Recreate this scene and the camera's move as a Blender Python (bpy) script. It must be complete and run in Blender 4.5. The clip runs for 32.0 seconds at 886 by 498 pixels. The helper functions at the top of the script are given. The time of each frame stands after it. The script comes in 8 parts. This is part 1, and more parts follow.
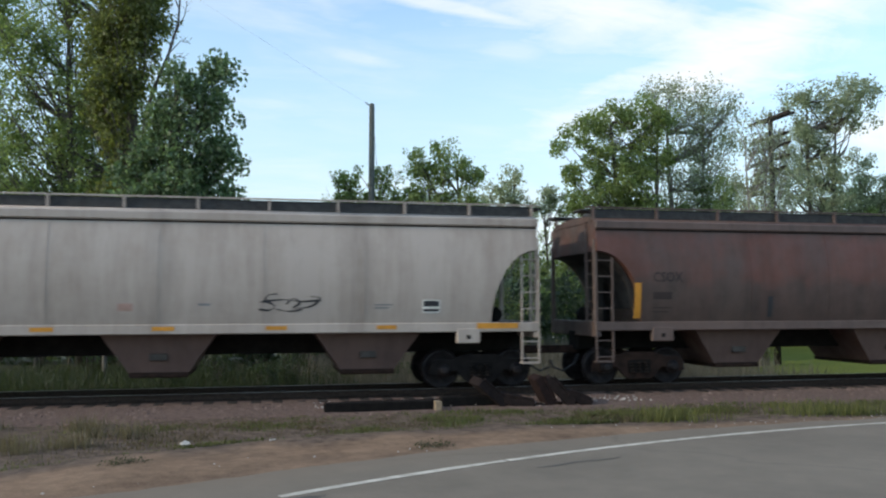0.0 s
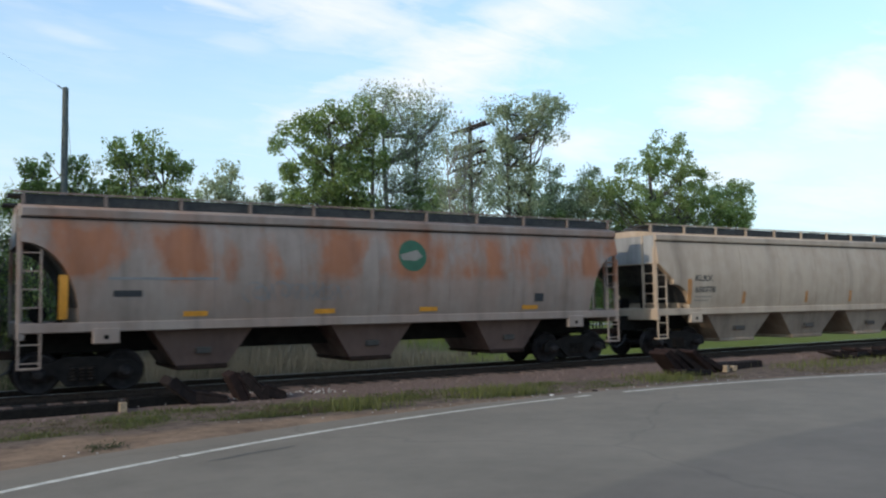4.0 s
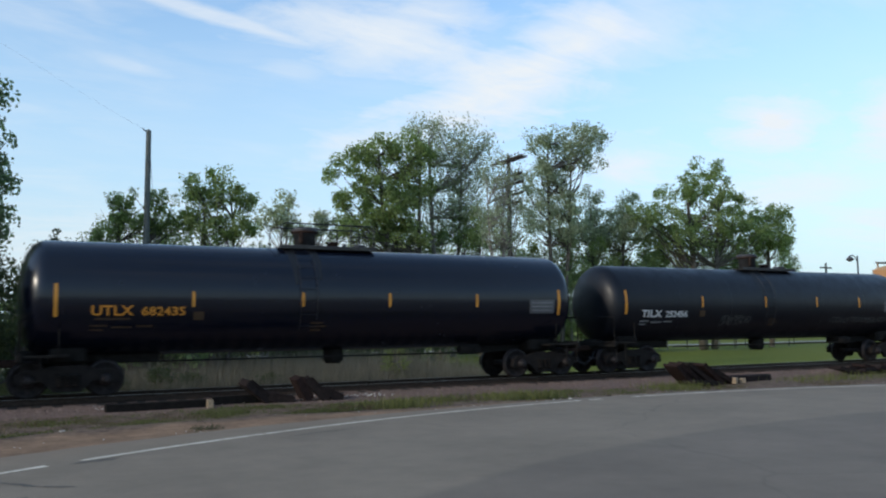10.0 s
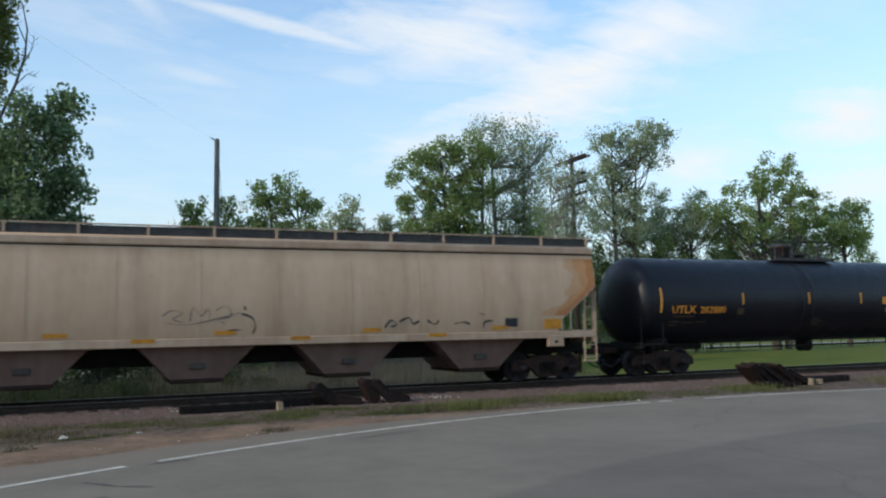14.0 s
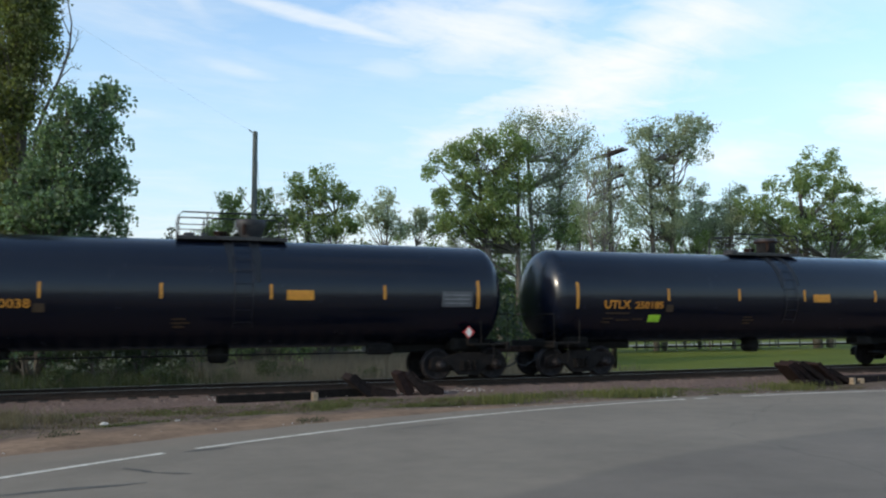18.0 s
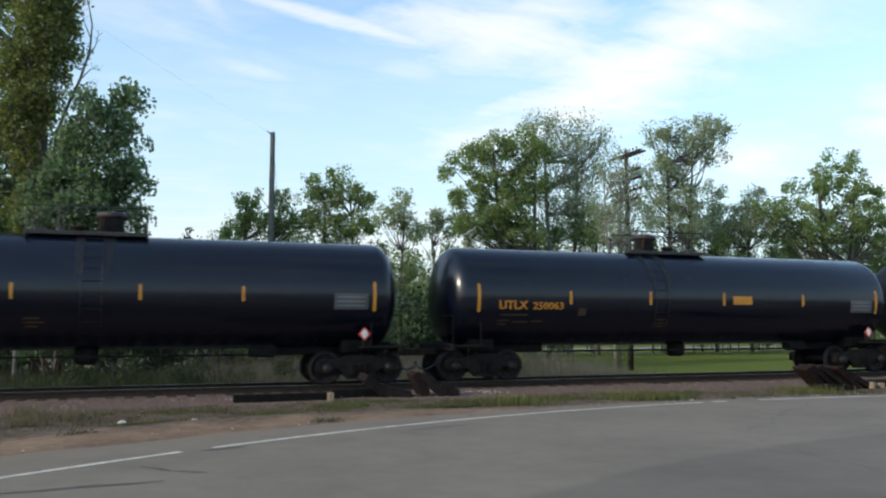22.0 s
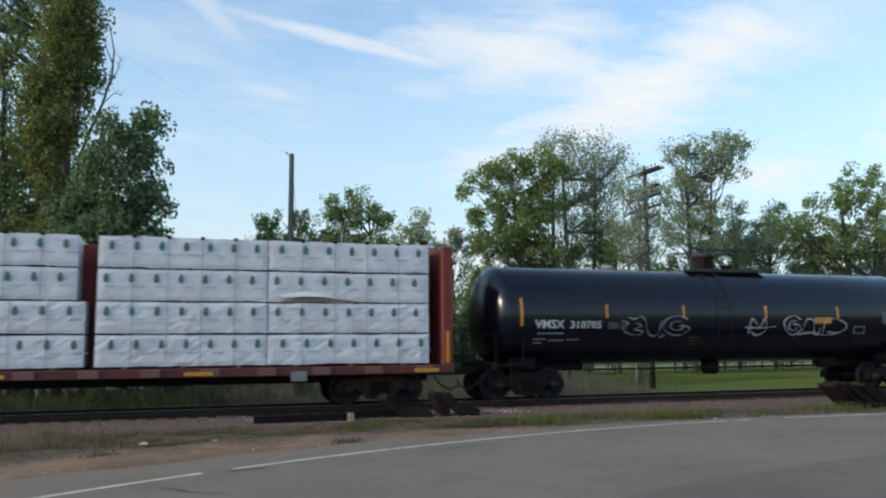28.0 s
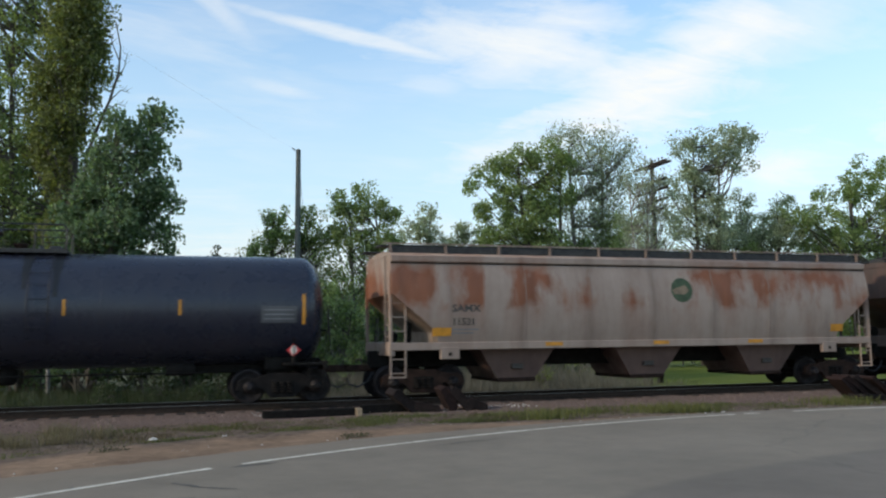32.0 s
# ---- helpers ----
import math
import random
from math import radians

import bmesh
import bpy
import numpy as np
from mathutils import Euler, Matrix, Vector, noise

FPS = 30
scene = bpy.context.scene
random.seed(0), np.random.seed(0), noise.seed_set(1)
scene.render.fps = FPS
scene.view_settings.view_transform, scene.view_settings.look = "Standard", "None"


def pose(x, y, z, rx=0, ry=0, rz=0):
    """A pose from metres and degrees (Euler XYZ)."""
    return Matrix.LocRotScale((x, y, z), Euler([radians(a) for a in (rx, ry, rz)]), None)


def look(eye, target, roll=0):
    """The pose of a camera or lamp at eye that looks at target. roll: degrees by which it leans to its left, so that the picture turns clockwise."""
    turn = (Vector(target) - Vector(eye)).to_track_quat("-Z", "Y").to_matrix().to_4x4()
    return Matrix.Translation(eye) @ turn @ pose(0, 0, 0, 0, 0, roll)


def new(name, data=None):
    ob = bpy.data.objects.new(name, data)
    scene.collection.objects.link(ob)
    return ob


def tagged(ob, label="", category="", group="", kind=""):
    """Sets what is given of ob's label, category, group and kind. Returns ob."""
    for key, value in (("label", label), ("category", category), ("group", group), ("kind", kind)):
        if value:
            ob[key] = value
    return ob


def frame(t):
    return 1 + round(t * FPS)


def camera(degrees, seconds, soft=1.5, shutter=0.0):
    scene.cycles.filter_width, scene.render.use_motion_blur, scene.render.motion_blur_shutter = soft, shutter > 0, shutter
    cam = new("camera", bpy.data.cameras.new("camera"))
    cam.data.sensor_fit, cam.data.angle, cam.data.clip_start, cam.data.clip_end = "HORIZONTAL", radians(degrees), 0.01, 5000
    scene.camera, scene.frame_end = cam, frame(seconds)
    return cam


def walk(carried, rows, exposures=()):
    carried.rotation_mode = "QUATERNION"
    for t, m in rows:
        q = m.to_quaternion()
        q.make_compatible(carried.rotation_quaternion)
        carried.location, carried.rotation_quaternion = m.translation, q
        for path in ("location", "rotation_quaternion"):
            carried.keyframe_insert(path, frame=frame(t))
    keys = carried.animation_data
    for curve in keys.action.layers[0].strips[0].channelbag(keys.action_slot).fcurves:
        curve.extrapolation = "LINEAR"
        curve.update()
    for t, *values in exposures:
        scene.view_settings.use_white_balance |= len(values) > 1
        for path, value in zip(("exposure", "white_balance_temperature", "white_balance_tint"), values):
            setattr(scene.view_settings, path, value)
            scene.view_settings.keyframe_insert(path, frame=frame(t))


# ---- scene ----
SECONDS = 32.0
cam = camera(56.8, SECONDS, soft=2.2, shutter=0.2)

# ---- the camera's way: seconds, eye, target, roll ----
PATH = [
    (0, (0.776, 3.562, 1.927), (1.1924, 5.5124, 2.0699), -0.12),
    (0.5, (0.776, 3.562, 1.927), (1.1867, 5.5132, 2.0764), -0.90),
    (1, (0.776, 3.562, 1.927), (1.1911, 5.5124, 2.0742), -1.42),
    (1.5, (0.776, 3.562, 1.927), (1.1795, 5.5150, 2.0715), -1.33),
    (2, (0.776, 3.562, 1.927), (1.2473, 5.4997, 2.0732), -0.70),
    (2.5, (1.550, 3.477, 1.903), (2.2500, 5.3479, 1.9979), -1.06),
    (3, (1.550, 3.477, 1.903), (2.4994, 5.2325, 2.0304), -0.71),
    (3.5, (1.550, 3.477, 1.903), (2.5762, 5.1889, 2.0283), -0.78),
    (5.5, (0.000, 0.000, 1.665), (1.0058, 1.7203, 1.8358), -1.84),
    (6, (0.000, 0.000, 1.665), (0.9828, 1.7327, 1.8439), -1.62),
    (6.5, (0.000, 0.000, 1.665), (0.9796, 1.7339, 1.8492), -1.32),
    (7, (0.000, 0.000, 1.665), (0.9811, 1.7327, 1.8528), -1.46),
    (7.5, (0.000, 0.000, 1.665), (0.9883, 1.7278, 1.8599), -1.09),
    (8, (0.000, 0.000, 1.665), (0.9818, 1.7313, 1.8617), -1.68),
    (8.5, (0.000, 0.000, 1.665), (0.9659, 1.7408, 1.8563), -1.34),
    (9, (0.000, 0.000, 1.665), (0.9315, 1.7595, 1.8563), -1.10),
    (9.5, (0.000, 0.000, 1.665), (0.9214, 1.7657, 1.8474), -0.97),
    (10, (0.000, 0.000, 1.665), (0.9217, 1.7647, 1.8551), -0.65),
    (10.5, (0.000, 0.000, 1.665), (0.9008, 1.7761, 1.8498), -1.00),
    (11, (0.000, 0.000, 1.665), (0.8978, 1.7774, 1.8511), -0.78),
    (11.5, (0.000, 0.000, 1.665), (0.9011, 1.7757, 1.8516), -0.86),
    (12, (0.000, 0.000, 1.665), (0.8913, 1.7803, 1.8551), -0.44),
    (12.5, (0.000, 0.000, 1.665), (0.8709, 1.7902, 1.8572), -0.09),
    (13, (0.000, 0.000, 1.665), (0.8243, 1.8125, 1.8529), 0.74),
    (13.5, (0.000, 0.000, 1.665), (0.7699, 1.8369, 1.8463), 0.52),
    (14, (0.000, 0.000, 1.665), (0.7812, 1.8305, 1.8623), -1.12),
    (14.5, (0.000, 0.000, 1.665), (0.7622, 1.8388, 1.8599), -1.32),
    (16.5, (0.000, 0.000, 1.665), (0.7507, 1.8445, 1.8496), -0.59),
    (17, (0.000, 0.000, 1.665), (0.7263, 1.8547, 1.8458), -0.80),
    (17.5, (0.000, 0.000, 1.665), (0.7124, 1.8600, 1.8460), -0.64),
    (18, (0.000, 0.000, 1.665), (0.7020, 1.8639, 1.8471), -0.36),
    (18.5, (0.000, 0.000, 1.665), (0.7145, 1.8590, 1.8480), -0.18),
    (19, (0.000, 0.000, 1.665), (0.7003, 1.8643, 1.8492), -0.04),
    (19.5, (0.000, 0.000, 1.665), (0.6958, 1.8660, 1.8489), -0.54),
    (20, (0.000, 0.000, 1.665), (0.6959, 1.8658, 1.8508), -0.80),
    (20.5, (0.000, 0.000, 1.665), (0.6989, 1.8651, 1.8464), -0.67),
    (21, (0.000, 0.000, 1.665), (0.6984, 1.8653, 1.8465), -0.93),
    (21.5, (0.000, 0.000, 1.665), (0.6725, 1.8747, 1.8473), -0.69),
    (22, (0.000, 0.000, 1.665), (0.6647, 1.8772, 1.8499), -0.00),
    (22.5, (0.000, 0.000, 1.665), (0.6491, 1.8831, 1.8455), -0.17),
    (23, (0.000, 0.000, 1.665), (0.6618, 1.8783, 1.8490), -0.34),
    (23.5, (0.000, 0.000, 1.665), (0.6531, 1.8819, 1.8434), -0.82),
    (24, (0.000, 0.000, 1.665), (0.6568, 1.8805, 1.8442), -0.09),
    (24.5, (0.000, 0.000, 1.665), (0.6430, 1.8858, 1.8396), 0.08),
    (25, (0.000, 0.000, 1.665), (0.6507, 1.8825, 1.8465), -0.03),
    (25.5, (0.000, 0.000, 1.665), (0.6549, 1.8801, 1.8558), -0.11),
    (26, (0.000, 0.000, 1.665), (0.6361, 1.8854, 1.8669), -0.52),
    (26.5, (0.000, 0.000, 1.665), (0.6280, 1.8847, 1.8965), -0.52),
    (28.5, (0.000, 0.000, 1.665), (0.6145, 1.8893, 1.8950), -0.48),
    (29, (0.000, 0.000, 1.665), (0.6056, 1.8929, 1.8893), -0.57),
    (29.5, (0.000, 0.000, 1.665), (0.6157, 1.8895, 1.8905), -0.52),
    (30, (0.000, 0.000, 1.665), (0.5979, 1.8955, 1.8879), -0.64),
    (30.5, (0.000, 0.000, 1.665), (0.5952, 1.8963, 1.8883), -0.62),
    (31, (0.000, 0.000, 1.665), (0.5926, 1.8971, 1.8882), -0.32),
    (31.5, (0.000, 0.000, 1.665), (0.5995, 1.8950, 1.8878), -0.37),
    (32, (0.000, 0.000, 1.665), (0.6040, 1.8940, 1.8840), -0.69),
]

walk(cam, [(t, look(eye, target, roll)) for t, eye, target, roll in PATH],
     exposures=[(0.0, 0.15, 6800, 10), (1.0, 0.48, 7050, 10), (2.0, 0.50, 7000, 10), (3.0, 0.17, 6750, 10), (3.5, 0.13, 6700, 10), (5.5, -0.24, 6480, 10), (7.2, -0.24, 6380, 10), (9.0, -0.32, 6350, 10), (10.0, -0.13, 6430, 10),
                (14.5, -0.06, 6620, 10), (18.0, 0.06, 6740, 10), (25.5, 0.15, 6930, 10), (26.2, -0.08, 6720, 10), (32.0, 0.02, 6900, 10)])

# ---- sky, sun ----
SUN_AZ, SUN_EL = radians(-100), radians(22)
world = bpy.data.worlds.new("sky")
scene.world = world
world.use_nodes = True


def build_sky():
    nt = world.node_tree
    nt.nodes.clear()
    N = nt.nodes.new
    out, bg = N("ShaderNodeOutputWorld"), N("ShaderNodeBackground")
    sky = N("ShaderNodeTexSky")
    sky.sky_type, sky.sun_disc = "NISHITA", False
    sky.sun_elevation, sky.sun_rotation = SUN_EL, SUN_AZ
    sky.air_density, sky.dust_density, sky.ozone_density = 1.0, 0.5, 1.3
    co = N("ShaderNodeTexCoord")

    def math_node(op, a, b=None, clamp=False):
        m = N("ShaderNodeMath")
        m.operation, m.use_clamp = op, clamp
        for i, v in enumerate((a, b)):
            if v is None:
                continue
            if isinstance(v, (int, float)):
                m.inputs[i].default_value = v
            else:
                nt.links.new(v, m.inputs[i])
        return m.outputs[0]

    def noise_of(vec, scale, detail, rough, dist=0.0):
        n = N("ShaderNodeTexNoise")
        n.inputs["Scale"].default_value, n.inputs["Detail"].default_value = scale, detail
        n.inputs["Roughness"].default_value, n.inputs["Distortion"].default_value = rough, dist
        nt.links.new(vec, n.inputs["Vector"])
        return n.outputs["Fac"]

    sep = N("ShaderNodeSeparateXYZ")
    nt.links.new(co.outputs["Generated"], sep.inputs[0])
    # direction on a flat cloud sheet: x / z, y / z
    up = math_node("MAXIMUM", sep.outputs["Z"], 0.0)
    zz = math_node("ADD", up, 0.12)
    comb = N("ShaderNodeCombineXYZ")
    nt.links.new(math_node("DIVIDE", sep.outputs["X"], zz), comb.inputs[0])
    nt.links.new(math_node("DIVIDE", sep.outputs["Y"], zz), comb.inputs[1])
    big = noise_of(comb.outputs[0], 0.75, 4.0, 0.55, 0.3)
    stretch = N("ShaderNodeMapping")
    stretch.inputs["Scale"].default_value = (1.0, 2.4, 1.0)
    stretch.inputs["Rotation"].default_value = (0, 0, radians(-28))
    nt.links.new(comb.outputs[0], stretch.inputs[0])
    fine = noise_of(stretch.outputs[0], 1.7, 9.0, 0.62, 0.5)
    veil = math_node("MULTIPLY", math_node("SUBTRACT", big, 0.36), 2.0, True)
    wisps = math_node("MULTIPLY", math_node("SUBTRACT", fine, 0.42), 3.0, True)
    clouds = math_node("MULTIPLY", veil, wisps)
    puff = noise_of(comb.outputs[0], 5.5, 7.0, 0.6, 0.6)

    def bank(direction, across, upright, tilt, strength):
        """A cloud bank round a direction (azimuth from +y to the right, elevation, degrees), half-widths in degrees."""
        az, el = radians(direction[0]), radians(direction[1])
        d = Vector((math.sin(az) * math.cos(el), math.cos(az) * math.cos(el), math.sin(el)))
        right = d.cross(Vector((0, 0, 1))).normalized()
        top = right.cross(d)
        u = right * math.cos(radians(tilt)) + top * math.sin(radians(tilt))
        v = top * math.cos(radians(tilt)) - right * math.sin(radians(tilt))

        def dot(w):
            n = N("ShaderNodeVectorMath")
            n.operation = "DOT_PRODUCT"
            n.inputs[1].default_value = w
            nt.links.new(co.outputs["Generated"], n.inputs[0])
            return n.outputs["Value"]

        a = math_node("DIVIDE", dot(u), math.sin(radians(across)))
        b = math_node("DIVIDE", dot(v), math.sin(radians(upright)))
        r = math_node("SQRT", math_node("ADD", math_node("MULTIPLY", a, a), math_node("MULTIPLY", b, b)))
        ragged = math_node("ADD", r, math_node("MULTIPLY", math_node("SUBTRACT", fine, 0.5), 2.2))
        ragged = math_node("ADD", ragged, math_node("MULTIPLY", math_node("SUBTRACT", puff, 0.5), 1.8))
        ragged = math_node("ADD", ragged, math_node("MULTIPLY", math_node("LESS_THAN", dot(d), 0.0), 10.0))
        body = math_node("MULTIPLY", math_node("SUBTRACT", 1.3, ragged, True), strength)
        return math_node("MULTIPLY", body, math_node("ADD", math_node("MULTIPLY", puff, 1.3), 0.22), True)

    for spec in BANKS:
        clouds = math_node("MAXIMUM", clouds, bank(*spec))
    # haze low on the horizon
    low = math_node("SUBTRACT", 1.0, math_node("MULTIPLY", up, 2.7), True)
    low = math_node("MULTIPLY", math_node("POWER", low, 0.8), 0.95)
    mask = math_node("MINIMUM", clouds, 0.97)

    scale = N("ShaderNodeMix")
    scale.data_type, scale.blend_type = "RGBA", "MULTIPLY"
    scale.inputs["Factor"].default_value = 1.0
    scale.inputs["B"].default_value = (SKY[0], SKY[1], SKY[2], 1)
    nt.links.new(sky.outputs[0], scale.inputs["A"])
    mix = N("ShaderNodeMix")
    mix.data_type = "RGBA"
    nt.links.new(mask, mix.inputs["Factor"])
    hazy = N("ShaderNodeMix")
    hazy.data_type = "RGBA"
    nt.links.new(low, hazy.inputs["Factor"])
    nt.links.new(scale.outputs["Result"], hazy.inputs["A"])
    hazy.inputs["B"].default_value = (*HAZE, 1)
    nt.links.new(hazy.outputs["Result"], mix.inputs["A"])
    mix.inputs["B"].default_value = (*CLOUD, 1)
    nt.links.new(mix.outputs["Result"], bg.inputs["Color"])
    bg.inputs["Strength"].default_value = 0.1
    nt.links.new(bg.outputs[0], out.inputs[0])


SKY = (2.60, 2.82, 2.86)
CLOUD = (9.3, 9.8, 10.2)
HAZE = (5.5, 7.3, 8.7)
# azimuth, elevation, half-width along, half-width across, tilt, strength
BANKS = [((33, 17.2), 10.5, 2.9, 22, 1.1), ((24, 20.2), 7.5, 2.6, -4, 0.95), ((40, 19.5), 9, 3.0, 14, 0.5), ((11.5, 20.8), 9.5, 0.45, -12, 0.75), ((50, 12.9), 3.0, 1.7, -4, 1.15), ((40.5, 11.0), 3.2, 1.5, 0, 0.8), ((52, 8.6), 5, 1.5, 4, 0.7),
         ((58.3, 12.4), 3.4, 2.4, 28, 1.25), ((57.5, 6.4), 4.5, 1.4, 5, 0.8), ((22, 12.8), 4.5, 1.6, 10, 0.7), ((6, 17.2), 2.6, 0.5, -8, 0.45), ((17, 17.6), 2.5, 0.8, -5, 0.4),
         ((32, 26), 12, 2.5, 6, 0.7), ((44, 22), 6, 1.5, 10, 0.5), ((2, 22), 3.5, 0.9, -40, 0.5), ((60, 9), 10, 2.5, 0, 0.35), ((-30, 25), 20, 5, 10, 0.7), ((10, 5.0), 22, 3.0, 0, 0.6)]
build_sky()

sun = new("sun", bpy.data.lights.new("sun", "SUN"))
sun.data.energy, sun.data.angle, sun.data.color = 2.05, radians(0.8), (1.0, 0.89, 0.74)
sun.matrix_world = look((0, 0, 0), (-math.sin(SUN_AZ) * math.cos(SUN_EL), -math.cos(SUN_AZ) * math.cos(SUN_EL), -math.sin(SUN_EL)))

# ---- plan ----
TRACK_Y = 23.77          # centre of the track; rail tops at z = 0
ROAD_C, ROAD_OUT, ROAD_IN = (15.03, -11.35), 28.28, 18.3
ROAD_Z, GROUND_Z = -0.20, -0.26


# ---- materials ----
def material(name, rough=0.7, metal=0.0):
    m = bpy.data.materials.new(name)
    m.use_nodes = True
    b = m.node_tree.nodes["Principled BSDF"]
    b.inputs["Roughness"].default_value, b.inputs["Metallic"].default_value = rough, metal
    return m, m.node_tree, b


def tex(nt, kind="Object", scale=(1, 1, 1)):
    co, mp = nt.nodes.new("ShaderNodeTexCoord"), nt.nodes.new("ShaderNodeMapping")
    nt.links.new(co.outputs[kind], mp.inputs[0])
    mp.inputs["Scale"].default_value = scale
    return mp.outputs[0]


def noise_tex(nt, vec, scale, detail=4.0, rough=0.55, dist=0.0):
    n = nt.nodes.new("ShaderNodeTexNoise")
    n.inputs["Scale"].default_value, n.inputs["Detail"].default_value = scale, detail
    n.inputs["Roughness"].default_value, n.inputs["Distortion"].default_value = rough, dist
    nt.links.new(vec, n.inputs["Vector"])
    return n.outputs["Fac"]


def ramp(nt, fac, stops):
    r = nt.nodes.new("ShaderNodeValToRGB")
    e = r.color_ramp.elements
    while len(e) < len(stops):
        e.new(0.5)
    for k, (p, c) in enumerate(stops):
        e[k].position = p
        e[k].color = (c, c, c, 1) if isinstance(c, (int, float)) else (*c, 1)
    nt.links.new(fac, r.inputs[0])
    return r.outputs[0]


def blend(nt, fac, a, b, kind="MIX"):
    m = nt.nodes.new("ShaderNodeMix")
    m.data_type, m.blend_type = "RGBA", kind
    for v, i in ((fac, "Factor"), (a, "A"), (b, "B")):
        if isinstance(v, (int, float)):
            m.inputs[i].default_value = v
        elif isinstance(v, tuple):
            m.inputs[i].default_value = (*v, 1)
        else:
            nt.links.new(v, m.inputs[i])
    return m.outputs["Result"]


def calc(nt, op, a, b, clamp=True):
    m = nt.nodes.new("ShaderNodeMath")
    m.operation, m.use_clamp = op, clamp
    for i, v in enumerate((a, b)):
        if isinstance(v, (int, float)):
            m.inputs[i].default_value = v
        else:
            nt.links.new(v, m.inputs[i])
    return m.outputs[0]


def bump(nt, b, height, strength=0.3, distance=0.02):
    n = nt.nodes.new("ShaderNodeBump")
    n.inputs["Strength"].default_value, n.inputs["Distance"].default_value = strength, distance
    nt.links.new(height, n.inputs["Height"])
    nt.links.new(n.outputs[0], b.inputs["Normal"])


def mottled(name, dark, light, scale=6.0, rough=0.8, metal=0.0, relief=0.3, distance=0.01, island=0.0, gloss=0.5):
    """Colour between two tones by noise at two scales."""
    m, nt, b = material(name, rough, metal)
    b.inputs["Specular IOR Level"].default_value = gloss
    v = tex(nt)
    n1, n2 = noise_tex(nt, v, scale, 6), noise_tex(nt, v, scale * 7, 3)
    f = calc(nt, "ADD", calc(nt, "MULTIPLY", n1, 0.65), calc(nt, "MULTIPLY", n2, 0.35))
    c = ramp(nt, f, [(0.36, dark), (0.64, light)])
    if island:
        g = nt.nodes.new("ShaderNodeNewGeometry")
        k = ramp(nt, g.outputs["Random Per Island"], [(0, 1 - island), (1, 1 + island)])
        c = blend(nt, 1.0, c, k, "MULTIPLY")
    nt.links.new(c, b.inputs["Base Color"])
    if relief:
        bump(nt, b, n2, relief, distance)
    return m


